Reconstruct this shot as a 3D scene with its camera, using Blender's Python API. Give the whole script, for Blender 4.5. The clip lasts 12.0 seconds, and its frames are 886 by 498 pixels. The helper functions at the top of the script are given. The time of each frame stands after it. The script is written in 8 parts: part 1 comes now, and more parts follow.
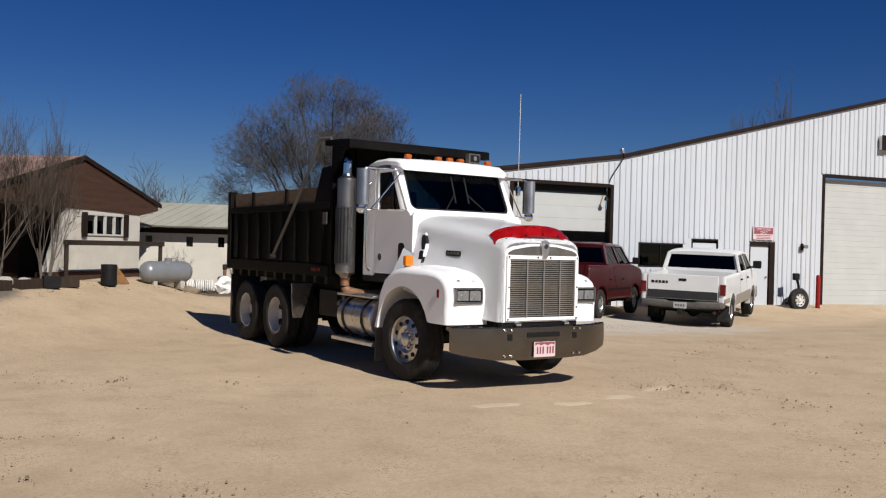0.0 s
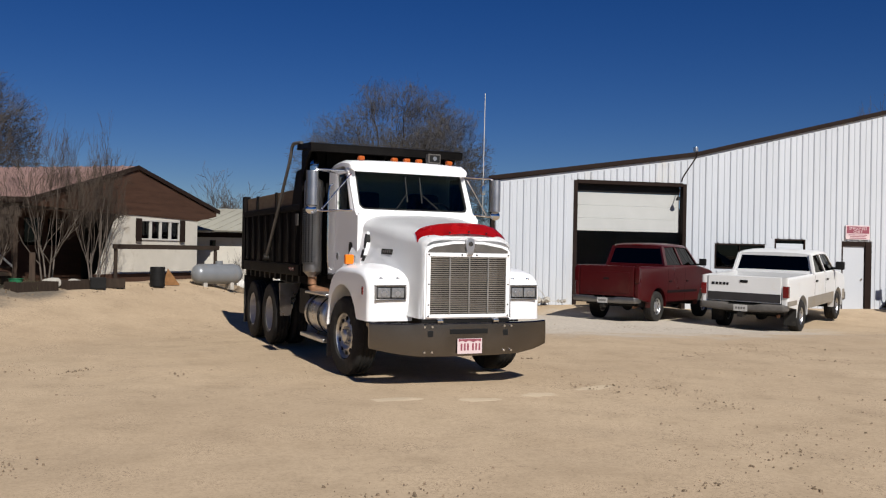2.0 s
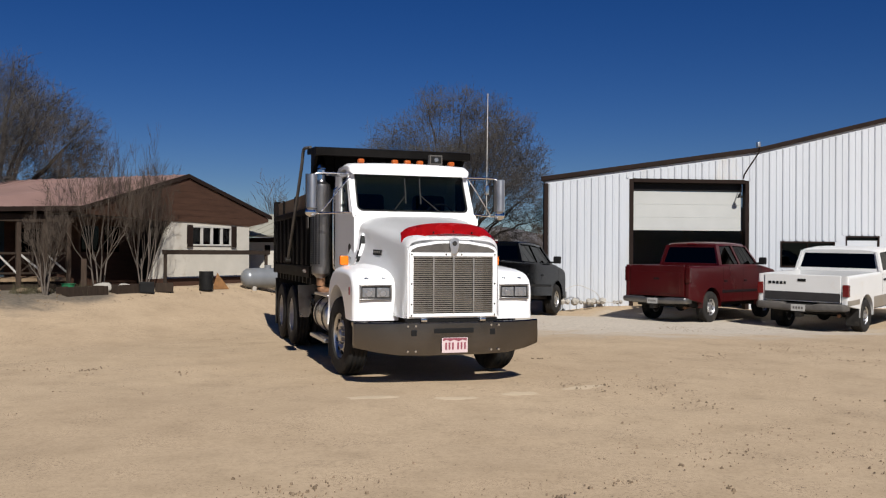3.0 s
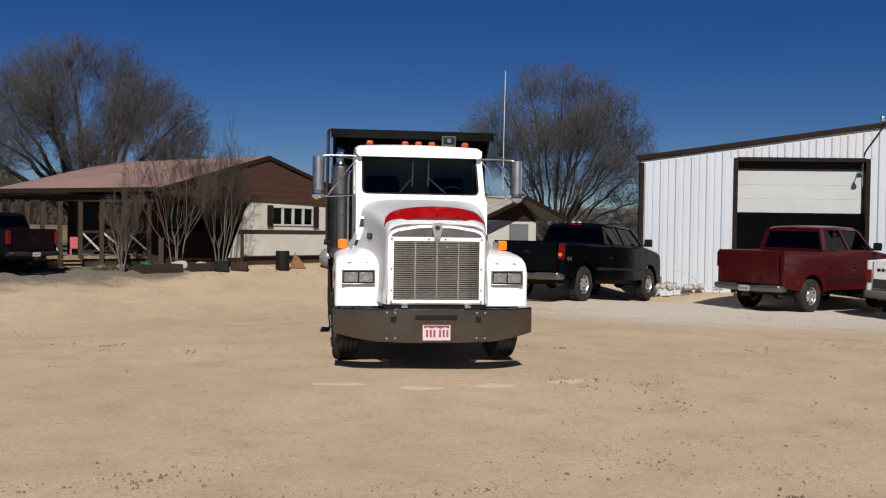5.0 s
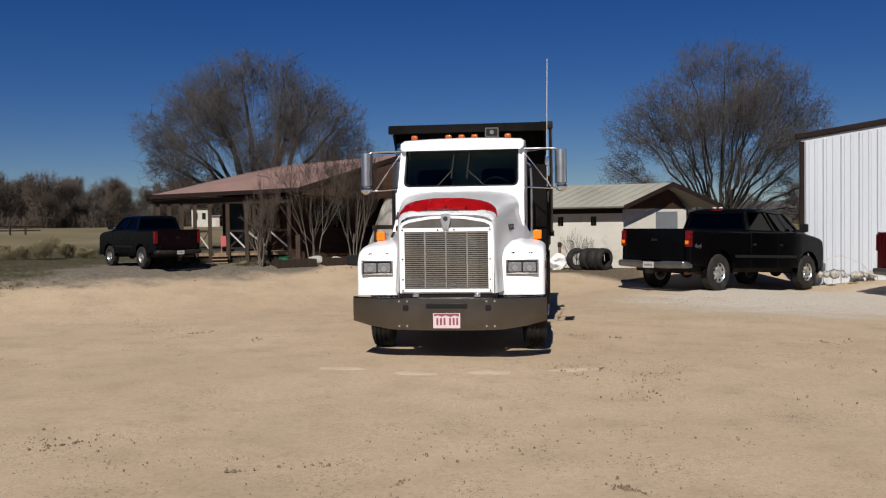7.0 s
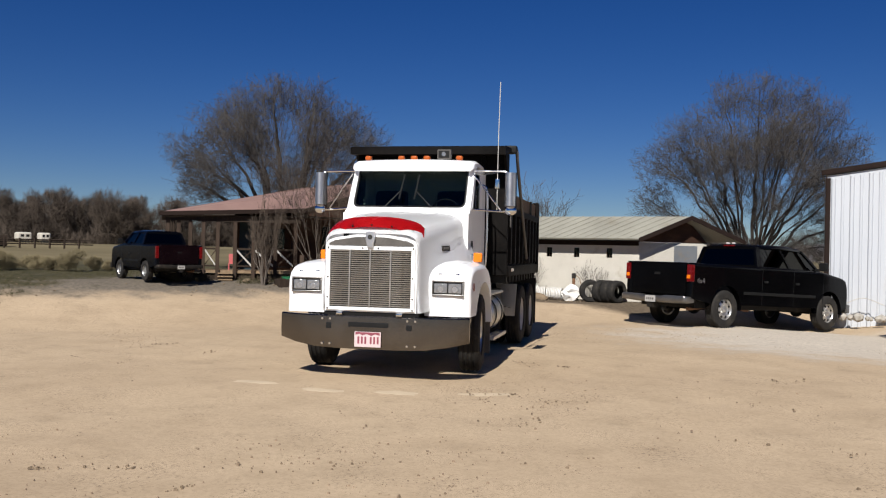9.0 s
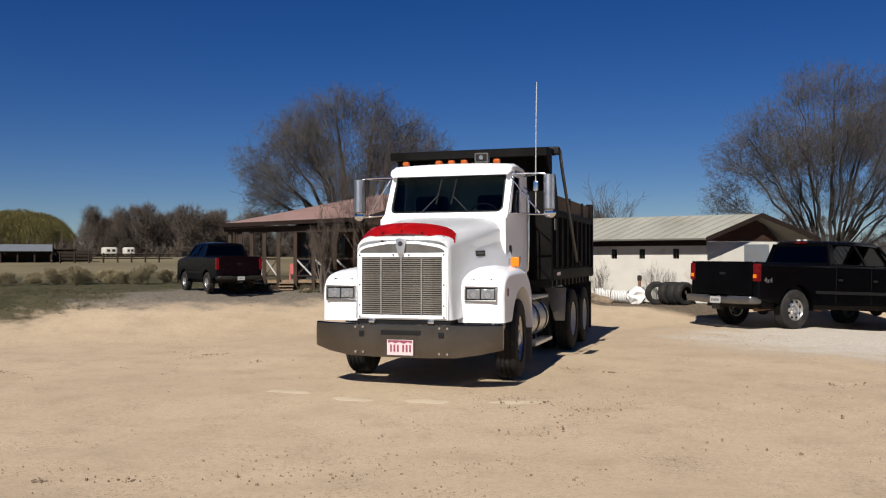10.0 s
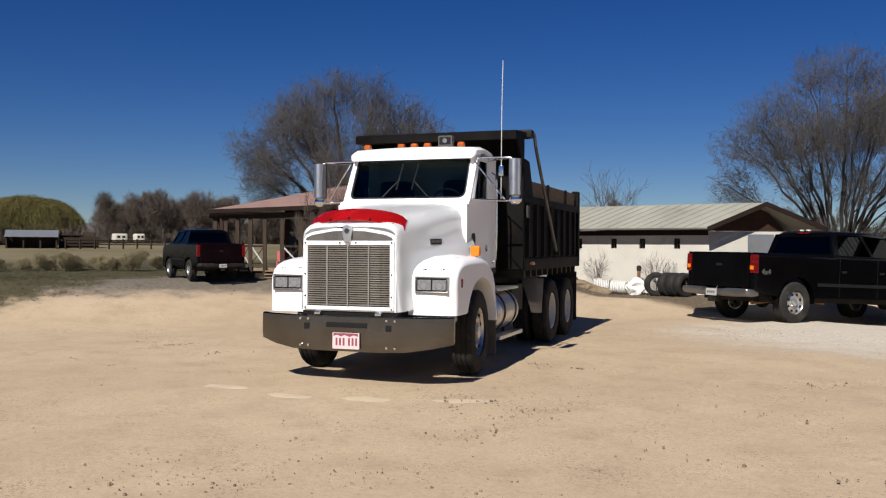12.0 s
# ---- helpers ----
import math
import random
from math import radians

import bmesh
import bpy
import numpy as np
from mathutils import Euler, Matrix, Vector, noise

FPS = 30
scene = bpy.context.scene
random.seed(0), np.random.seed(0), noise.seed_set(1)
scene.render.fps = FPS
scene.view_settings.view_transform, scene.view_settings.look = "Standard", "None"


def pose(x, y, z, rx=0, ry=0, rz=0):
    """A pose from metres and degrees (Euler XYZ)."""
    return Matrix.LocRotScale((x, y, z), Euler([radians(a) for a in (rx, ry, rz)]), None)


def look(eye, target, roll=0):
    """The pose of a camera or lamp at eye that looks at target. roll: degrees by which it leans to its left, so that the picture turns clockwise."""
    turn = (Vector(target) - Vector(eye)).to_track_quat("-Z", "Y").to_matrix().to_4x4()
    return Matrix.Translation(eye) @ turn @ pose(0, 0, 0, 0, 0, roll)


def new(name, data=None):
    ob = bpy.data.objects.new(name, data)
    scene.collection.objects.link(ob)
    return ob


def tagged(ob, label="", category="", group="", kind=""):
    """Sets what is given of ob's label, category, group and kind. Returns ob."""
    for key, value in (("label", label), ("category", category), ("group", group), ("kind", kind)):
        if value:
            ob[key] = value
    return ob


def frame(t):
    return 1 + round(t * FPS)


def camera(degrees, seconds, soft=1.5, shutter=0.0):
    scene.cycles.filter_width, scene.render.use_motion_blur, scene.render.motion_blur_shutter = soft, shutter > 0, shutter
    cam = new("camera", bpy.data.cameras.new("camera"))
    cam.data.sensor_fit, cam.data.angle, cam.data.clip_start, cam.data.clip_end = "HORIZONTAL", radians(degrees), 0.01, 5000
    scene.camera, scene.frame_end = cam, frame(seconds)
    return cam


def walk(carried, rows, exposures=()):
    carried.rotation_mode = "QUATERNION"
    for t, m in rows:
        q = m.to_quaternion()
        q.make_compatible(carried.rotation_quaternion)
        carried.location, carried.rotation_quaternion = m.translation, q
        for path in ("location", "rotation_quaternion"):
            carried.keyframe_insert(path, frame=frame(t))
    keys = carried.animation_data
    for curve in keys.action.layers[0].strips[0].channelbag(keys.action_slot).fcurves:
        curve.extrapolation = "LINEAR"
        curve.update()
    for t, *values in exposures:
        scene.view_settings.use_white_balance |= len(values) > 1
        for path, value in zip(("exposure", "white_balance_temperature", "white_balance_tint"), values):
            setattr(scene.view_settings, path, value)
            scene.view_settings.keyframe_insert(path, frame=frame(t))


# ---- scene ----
cam = camera(52.67, 12.0, soft=1.2)
PATH = [
    (0, (-7.315, -8.307, 1.702), (-6.1721, -6.6652, 1.6987), 1.49),
    (0.5, (-6.792, -8.628, 1.721), (-5.6663, -6.9751, 1.7426), 2.64),
    (1, (-6.169, -9.080, 1.691), (-5.1745, -7.3457, 1.7139), 0.20),
    (1.5, (-5.623, -9.536, 1.650), (-4.7152, -7.7535, 1.6493), 0.62),
    (2, (-5.057, -9.834, 1.667), (-4.2005, -8.0270, 1.6689), 1.08),
    (2.5, (-4.392, -10.199, 1.632), (-3.6456, -8.3434, 1.6505), 0.36),
    (4.5, (-2.256, -10.600, 1.686), (-1.8119, -8.6504, 1.6474), 1.71),
    (5, (-1.654, -10.606, 1.723), (-1.3418, -8.6312, 1.6803), 0.84),
    (5.5, (-0.974, -10.776, 1.729), (-0.8271, -8.7823, 1.6854), -0.01),
    (6, (-0.391, -10.756, 1.682), (-0.2843, -8.7594, 1.6418), 1.94),
    (6.5, (0.325, -10.868, 1.682), (0.2755, -8.8691, 1.6354), -0.16),
    (7, (1.090, -10.943, 1.694), (0.8740, -8.9551, 1.6356), -0.78),
    (9, (2.954, -10.594, 1.560), (2.5619, -8.6325, 1.5707), 1.27),
    (9.5, (3.185, -10.407, 1.572), (2.7460, -8.4558, 1.5498), -0.46),
    (10, (3.530, -10.254, 1.566), (2.9560, -8.3388, 1.5872), -0.11),
    (10.5, (3.679, -10.075, 1.533), (3.1482, -8.1473, 1.5718), 0.50),
    (11, (3.746, -9.842, 1.570), (3.1999, -7.9176, 1.5848), 0.16),
    (11.5, (3.962, -9.611, 1.557), (3.3456, -7.7087, 1.5742), -0.27),
    (12, (4.174, -9.377, 1.568), (3.5452, -7.4788, 1.5633), 0.27),
]
walk(cam, [(t, look(eye, target, roll)) for t, eye, target, roll in PATH],
     exposures=((0, 0.12), (2.5, 0.10), (5.5, 0.06), (7.0, 0.06), (9.0, 0.31), (9.5, 0.31), (12, 0.36)))

# ---- world, sun ----
SUN_AZ, SUN_EL = radians(4), radians(41)      # the sun stands behind the walker, a little to the left
world = bpy.data.worlds.new("sky")
scene.world = world
world.use_nodes = True
wn = world.node_tree
wn.nodes.clear()
w_out, w_bg, w_sky = (wn.nodes.new(k) for k in ("ShaderNodeOutputWorld", "ShaderNodeBackground", "ShaderNodeTexSky"))
w_sky.sky_type, w_sky.sun_disc = "NISHITA", False
w_sky.sun_elevation, w_sky.sun_rotation = SUN_EL, radians(180) + SUN_AZ
w_sky.altitude, w_sky.air_density, w_sky.dust_density, w_sky.ozone_density = 2500, 1.12, 0.12, 6.0
w_bg.inputs["Strength"].default_value = 0.040
w_hue = wn.nodes.new("ShaderNodeHueSaturation")      # the deep blue of thin dry air
w_hue.inputs["Hue"].default_value, w_hue.inputs["Saturation"].default_value = 0.517, 1.27
wn.links.new(w_sky.outputs[0], w_hue.inputs["Color"])
wn.links.new(w_hue.outputs[0], w_bg.inputs[0])
wn.links.new(w_bg.outputs[0], w_out.inputs[0])
sun = new("sun", bpy.data.lights.new("sun", "SUN"))
sun.data.energy, sun.data.angle, sun.data.color = 4.9, radians(0.55), (1.0, 0.965, 0.91)
sun_dir = Vector((-math.sin(SUN_AZ) * math.cos(SUN_EL), -math.cos(SUN_AZ) * math.cos(SUN_EL), math.sin(SUN_EL)))
sun.matrix_world = look(sun_dir * 60, (0, 0, 0))
scene.view_settings.exposure = 0.0


# ---- materials ----
def shader(name):
    m = bpy.data.materials.new(name)
    m.use_nodes = True
    return m, m.node_tree, m.node_tree.nodes["Principled BSDF"]


def link_noise(nt, scale, detail=4.0, stretch=None, rough=0.55):
    tc, mp, nz = (nt.nodes.new(k) for k in ("ShaderNodeTexCoord", "ShaderNodeMapping", "ShaderNodeTexNoise"))
    nt.links.new(tc.outputs["Object"], mp.inputs[0])
    if stretch:
        mp.inputs["Scale"].default_value = stretch
    nt.links.new(mp.outputs[0], nz.inputs["Vector"])
    nz.inputs["Scale"].default_value, nz.inputs["Detail"].default_value = scale, detail
    nz.inputs["Roughness"].default_value = rough
    return nz


def ramp(nt, fac, stops):
    r = nt.nodes.new("ShaderNodeValToRGB")
    while len(r.color_ramp.elements) < len(stops):
        r.color_ramp.elements.new(0.5)
    for e, (pos, col) in zip(r.color_ramp.elements, stops):
        e.position, e.color = pos, (*col, 1)
    nt.links.new(fac, r.inputs[0])
    return r


def mixed(nt, a, b, fac, blend="MIX"):
    mx = nt.nodes.new("ShaderNodeMix")
    mx.data_type, mx.blend_type = "RGBA", blend
    for sock, val in ((mx.inputs[0], fac), (mx.inputs[6], a), (mx.inputs[7], b)):
        if isinstance(val, (int, float)):
            sock.default_value = val
        elif isinstance(val, tuple):
            sock.default_value = (*val, 1)
        else:
            nt.links.new(val, sock)
    return mx.outputs[2]


def surface(name, col, rough=0.6, metal=0.0, vary=0.12, scale=3.0, fine=60.0, bump=0.15, dirt=None, dirt_amount=0.5,
            stretch=None, coat=0.0, spec=0.2):
    """A plain material with broad and fine variation, a fine relief and patches of dirt."""
    m, nt, p = shader(name)
    lo = tuple(c * (1 - vary) for c in col)
    hi = tuple(min(1, c * (1 + vary)) for c in col)
    n1, n2 = link_noise(nt, scale, 5, stretch), link_noise(nt, fine, 3, stretch)
    base = ramp(nt, n1.outputs["Fac"], ((0.3, lo), (0.7, hi))).outputs[0]
    grain = ramp(nt, n2.outputs["Fac"], ((0.3, (1 - vary * 0.7,) * 3), (0.7, (1 + vary * 0.3,) * 3))).outputs[0]
    out = mixed(nt, base, grain, 1.0, "MULTIPLY")
    if dirt:
        n3 = link_noise(nt, scale * 0.7, 8, stretch, 0.7)
        mask = ramp(nt, n3.outputs["Fac"], ((0.62 - 0.25 * dirt_amount, (0, 0, 0)), (0.78, (1, 1, 1)))).outputs[0]
        out = mixed(nt, out, dirt, mask)
    nt.links.new(out, p.inputs["Base Color"])
    rr = nt.nodes.new("ShaderNodeMapRange")
    rr.inputs[3].default_value, rr.inputs[4].default_value = max(0.02, rough - 0.08), min(1, rough + 0.1)
    nt.links.new(n1.outputs["Fac"], rr.inputs[0])
    nt.links.new(rr.outputs[0], p.inputs["Roughness"])
    p.inputs["Metallic"].default_value, p.inputs["Coat Weight"].default_value = metal, coat
    p.inputs["Coat Roughness"].default_value, p.inputs["Specular IOR Level"].default_value = 0.06, spec
    if bump:
        bp = nt.nodes.new("ShaderNodeBump")
        bp.inputs["Strength"].default_value, bp.inputs["Distance"].default_value = bump, 0.01
        nt.links.new(n2.outputs["Fac"], bp.inputs["Height"])
        nt.links.new(bp.outputs[0], p.inputs["Normal"])
    return m


def glass(name, tint, rough=0.0, mirror=0.12):
    m, nt, p = shader(name)
    nt.nodes.remove(p)
    out = nt.nodes["Material Output"]
    tr, gl, mx, lw = (nt.nodes.new(k) for k in ("ShaderNodeBsdfTransparent", "ShaderNodeBsdfGlossy", "ShaderNodeMixShader", "ShaderNodeFresnel"))
    tr.inputs[0].default_value, gl.inputs[0].default_value = (*tint, 1), (0.62, 0.62, 0.60, 1)
    gl.inputs["Roughness"].default_value, lw.inputs[0].default_value = rough, 1.45
    for a, b in ((lw.outputs[0], mx.inputs[0]), (tr.outputs[0], mx.inputs[1]), (gl.outputs[0], mx.inputs[2]), (mx.outputs[0], out.inputs[0])):
        nt.links.new(a, b)
    return m


M = {}
M["white_paint"] = surface("white_truck_paint", (0.90, 0.90, 0.90), 0.3, vary=0.015, scale=1.5, bump=0.01, coat=0.4)
M["white_car"] = surface("white_pickup_paint", (0.66, 0.66, 0.65), 0.32, vary=0.04, scale=1.2, bump=0.03, coat=0.4, dirt=(0.60, 0.54, 0.45), dirt_amount=0.1)
M["red_car"] = surface("dark_red_pickup_paint", (0.050, 0.0035, 0.0042), 0.30, vary=0.12, scale=1.4, bump=0.02, coat=0.25, dirt=(0.05906, 0.01575, 0.0126), dirt_amount=0.2, spec=0.3)
M["black_car"] = surface("black_pickup_paint", (0.0022, 0.0022, 0.0026), 0.14, vary=0.2, scale=1.2, bump=0.0, coat=0.06, spec=0.10)
M["maroon_car"] = surface("maroon_pickup_paint", (0.0050, 0.0020, 0.0030), 0.25, vary=0.15, scale=1.4, bump=0.0, coat=0.03, spec=0.12)
# black paint with the sky's reflection on the sides mixed in as blue
M["sky_tinted_car"] = surface("sky_tinted_black_pickup_paint", (0.0024, 0.0026, 0.0042), 0.18, vary=0.15, scale=1.4, bump=0.0, coat=0.05, spec=0.12)
M["tan_car"] = surface("dusty_beige_trim_paint", (0.2441, 0.2165, 0.1772), 0.5, vary=0.12, scale=3, bump=0.05, dirt=(0.2205, 0.1654, 0.1024), dirt_amount=0.5)
M["chrome"] = surface("polished_steel", (0.72, 0.72, 0.72), 0.12, 1.0, vary=0.05, scale=6, bump=0.02)
M["grille_steel"] = surface("dusty_grille_steel", (0.40, 0.385, 0.36), 0.38, 0.8, vary=0.15, scale=5, bump=0.05, dirt=(0.20, 0.17, 0.13), dirt_amount=0.3)
M["wheel_chrome"] = surface("dusty_polished_wheel", (0.60, 0.59, 0.57), 0.30, 0.85, vary=0.12, scale=9, bump=0.05, dirt=(0.34, 0.30, 0.25), dirt_amount=0.5)
M["tank_metal"] = surface("brushed_fuel_tank", (0.58, 0.57, 0.56), 0.28, 0.9, vary=0.12, scale=4, bump=0.05, dirt=(0.30, 0.27, 0.23), dirt_amount=0.4)
M["dull_chrome"] = surface("dusty_steel_bumper", (0.185, 0.17, 0.155), 0.22, 1.0, vary=0.14, scale=2.2, bump=0.04, dirt=(0.11, 0.094, 0.075), dirt_amount=0.45)
M["dusty_bumper"] = surface("dusty_chrome_bumper", (0.20, 0.195, 0.19), 0.3, 0.8, vary=0.15, scale=3, bump=0.05, dirt=(0.22, 0.19, 0.15), dirt_amount=0.4)
M["aluminium"] = surface("brushed_aluminium", (0.62, 0.62, 0.62), 0.34, 1.0, vary=0.1, scale=5, bump=0.05)
M["stack_steel"] = surface("heat_stained_steel", (0.30, 0.29, 0.28), 0.36, 1.0, vary=0.15, scale=4, bump=0.04)
M["arm_steel"] = surface("dull_grey_arm_steel", (0.13, 0.125, 0.12), 0.5, 0.3, vary=0.15, scale=5, bump=0.05)
M["rust_pipe"] = surface("rusty_exhaust_pipe", (0.2362, 0.126, 0.07087), 0.65, 0.5, vary=0.3, scale=8, bump=0.2)
M["rubber"] = surface("dusty_tyre_rubber", (0.02362, 0.02205, 0.02047), 0.85, vary=0.25, scale=6, bump=0.3, dirt=(0.07874, 0.06693, 0.05118), dirt_amount=0.35)
M["old_rubber"] = surface("perished_tyre_rubber", (0.017, 0.016, 0.015), 0.9, vary=0.25, scale=6, bump=0.3)
M["black"] = surface("black_plastic", (0.009449, 0.009449, 0.009449), 0.55, vary=0.2, scale=8, bump=0.1)
M["frame_black"] = surface("greasy_black_frame_paint", (0.01575, 0.01417, 0.0126), 0.6, vary=0.35, scale=5, bump=0.2, dirt=(0.07087, 0.05512, 0.03937), dirt_amount=0.3)
M["dump_paint"] = surface("worn_black_dump_body_paint", (0.006693, 0.005906, 0.005512), 0.55, vary=0.4, scale=2.5, bump=0.15, dirt=(0.01732, 0.01102, 0.008661), dirt_amount=0.3, spec=0.06)
M["plank"] = surface("weathered_side_board", (0.1575, 0.1142, 0.0748), 0.8, vary=0.2, scale=4, bump=0.3, stretch=(6, 1, 6))
M["red_shield"] = surface("red_plastic_bug_shield", (0.50, 0.008, 0.010), 0.25, vary=0.08, scale=3, bump=0.02, coat=0.4)
M["amber"] = surface("amber_lens", (0.80, 0.19, 0.008), 0.25, vary=0.05, scale=9, bump=0.05, coat=0.5)
M["marker_amber"] = surface("dull_amber_marker_lens", (0.40, 0.085, 0.012), 0.3, vary=0.08, scale=9, bump=0.05, coat=0.3)
M["red_lens"] = surface("red_tail_lens", (0.12, 0.004, 0.005), 0.25, vary=0.1, scale=12, bump=0.05, coat=0.5)
M["dark_lens"] = surface("dark_red_tail_lens", (0.045, 0.003, 0.004), 0.2, vary=0.1, scale=12, bump=0.05, coat=0.5)
M["clear_lens"] = surface("clear_headlight_lens", (0.34, 0.345, 0.35), 0.12, 0.6, vary=0.25, scale=25, fine=120, bump=0.3, coat=0.6)
M["plate_white"] = surface("white_plate_enamel", (0.62, 0.50, 0.50), 0.35, vary=0.03, bump=0)
M["plate_red"] = surface("red_plate_ink", (0.26, 0.075, 0.10), 0.4, vary=0.05, bump=0)
M["dark_glass"] = glass("tinted_window_glass", (0.10, 0.12, 0.12))
M["cab_glass"] = glass("cab_window_glass", (0.47, 0.53, 0.51))
M["black_glass"] = glass("dark_tinted_glass", (0.010, 0.011, 0.011))
M["seat"] = surface("dark_grey_seat_cloth", (0.02756, 0.02756, 0.0315), 0.9, vary=0.2, scale=12, bump=0.2)
M["plate_dull"] = surface("dusty_plate", (0.3937, 0.3858, 0.3701), 0.5, vary=0.1, scale=20, bump=0)
M["dark_band"] = surface("dark_grey_applique", (0.03543, 0.03307, 0.03386), 0.5, vary=0.15, scale=4, bump=0.05)
M["mudguard"] = surface("dusty_grey_mudguard", (0.1024, 0.09449, 0.08661), 0.6, vary=0.2, scale=5, bump=0.1)
M["siding"] = surface("white_painted_metal_siding", (0.50, 0.52, 0.55), 0.42, vary=0.04, scale=0.8, bump=0.05, dirt=(0.4882, 0.4567, 0.3937), dirt_amount=0.12, stretch=(1, 1, 0.25))
M["brown_trim"] = surface("dark_brown_metal_trim", (0.022, 0.0145, 0.012), 0.6, vary=0.15, scale=3, bump=0.05, spec=0.06)
M["door_panel"] = surface("cream_roll_up_door", (0.4567, 0.4606, 0.4409), 0.45, vary=0.05, scale=1.2, bump=0.03)
# near-black colour that stands for the shade inside the rooms
M["room_shade"] = surface("painted_room_shade", (0.03937, 0.03543, 0.0315), 0.9, vary=0.3, scale=1.5)
M["brown_siding"] = surface("brown_wood_siding", (0.06142, 0.0315, 0.02047), 0.75, vary=0.18, scale=2.5, bump=0.25, stretch=(1, 1, 5))
M["stucco"] = surface("cream_white_stucco", (0.5197, 0.4882, 0.4252), 0.9, vary=0.07, scale=2, fine=90, bump=0.5, dirt=(0.3307, 0.2677, 0.189), dirt_amount=0.2)
M["roof_red"] = surface("faded_red_metal_roof", (0.2677, 0.1693, 0.1457), 0.5, vary=0.12, scale=1.2, bump=0.08, dirt=(0.2835, 0.1969, 0.1575), dirt_amount=0.35)
M["roof_grey"] = surface("weathered_green_grey_metal_roof", (0.275, 0.266, 0.222), 0.5, vary=0.12, scale=1.0, bump=0.08, dirt=(0.1969, 0.1654, 0.1181), dirt_amount=0.3)
M["old_wood"] = surface("dark_weathered_timber", (0.036, 0.025, 0.018), 0.85, vary=0.3, scale=4, bump=0.35, stretch=(5, 5, 0.8))
M["porch_timber"] = surface("brown_rough_timber", (0.054, 0.037, 0.027), 0.85, vary=0.3, scale=4, bump=0.35, stretch=(5, 5, 0.8))
M["pale_wood"] = surface("pale_weathered_wood", (0.2677, 0.189, 0.1181), 0.85, vary=0.25, scale=5, bump=0.3)
M["white_wood"] = surface("white_painted_wood", (0.4724, 0.4567, 0.4252), 0.7, vary=0.1, scale=5, bump=0.15)
M["bark"] = surface("grey_brown_bark", (0.040, 0.033, 0.028), 0.95, vary=0.3, scale=4, fine=40, bump=0.6, stretch=(3, 3, 0.6))
M["twig"] = surface("bare_grey_brown_twigs", (0.078, 0.071, 0.066), 0.95, vary=0.3, scale=1.2, bump=0)
M["pale_bark"] = surface("pale_smooth_bark", (0.135, 0.113, 0.095), 0.9, vary=0.2, scale=5, bump=0.3)
M["tank_paint"] = surface("white_grey_tank_paint", (0.2126, 0.2244, 0.2362), 0.35, 0.3, vary=0.08, scale=3, bump=0.05, dirt=(0.2756, 0.2205, 0.1575), dirt_amount=0.25)
M["willow"] = surface("budding_yellow_green_twigs", (0.1339, 0.1142, 0.03937), 0.9, vary=0.3, scale=0.8, bump=0)
M["dry_brush"] = surface("dry_brush_stems", (0.07874, 0.06929, 0.03937), 0.95, vary=0.35, scale=1.5, bump=0)
M["bush"] = surface("dry_bush_twigs", (0.20, 0.165, 0.095), 0.95, vary=0.35, scale=1.2, bump=0)
M["dry_grass"] = surface("dry_grass_blades", (0.066, 0.060, 0.030), 0.95, vary=0.4, scale=2.0, bump=0)
M["stone"] = surface("dusty_pebble_stone", (0.20, 0.15, 0.10), 0.95, vary=0.35, scale=6, bump=0.3)
M["clod"] = surface("dry_earth_clod", (0.27, 0.20, 0.135), 0.95, vary=0.3, scale=8, bump=0.3)
# pale tone for the sunlight that the bumper throws on the sand
M["bumper_glint"] = surface("pale_bumper_glint", (0.535, 0.43, 0.30), 0.95, vary=0.08, scale=5, fine=70, bump=0.2)
M["tarp_white"] = surface("white_plastic_sheet", (0.72, 0.70, 0.66), 0.5, vary=0.08, scale=6, bump=0.3)
M["green_paint"] = surface("green_plastic", (0.02362, 0.1732, 0.07874), 0.4, vary=0.15, scale=5)
M["door_blue"] = surface("dark_blue_grey_door_paint", (0.025, 0.042, 0.055), 0.5, vary=0.15, scale=5)
M["pink_plastic"] = surface("pink_plastic", (0.4882, 0.126, 0.126), 0.5, vary=0.12, scale=6)
M["red_paint"] = surface("red_painted_steel", (0.2677, 0.01417, 0.0126), 0.45, vary=0.15, scale=5)
M["rust_steel"] = surface("rusty_sheet_steel", (0.2362, 0.1181, 0.04724), 0.8, vary=0.3, scale=6, bump=0.3)
M["far_wood"] = surface("far_bare_tree_twigs", (0.078, 0.061, 0.048), 0.95, vary=0.3, scale=0.5, bump=0)
M["far_hill"] = surface("distant_scrub_hill", (0.126, 0.1181, 0.1181), 1.0, vary=0.2, scale=0.02, bump=0)
M["rubble"] = surface("pale_concrete_rubble", (0.378, 0.3543, 0.315), 0.9, vary=0.2, scale=5, bump=0.4)


# ---- mesh helpers ----
def bx(bm, x0, x1, y0, y1, z0, z1, bev=0.0, seg=2):
    """A box, its edges rounded by bev."""
    made = bmesh.ops.create_cube(bm, size=1.0)
    vs = made["verts"]
    for v in vs:
        v.co = Vector(((x0 + x1) / 2 + v.co.x * (x1 - x0), (y0 + y1) / 2 + v.co.y * (y1 - y0), (z0 + z1) / 2 + v.co.z * (z1 - z0)))
    if bev:
        es = list({e for v in vs for e in v.link_edges})
        bmesh.ops.bevel(bm, geom=es, offset=bev, segments=seg, profile=0.5, affect="EDGES", clamp_overlap=True)
    return bm


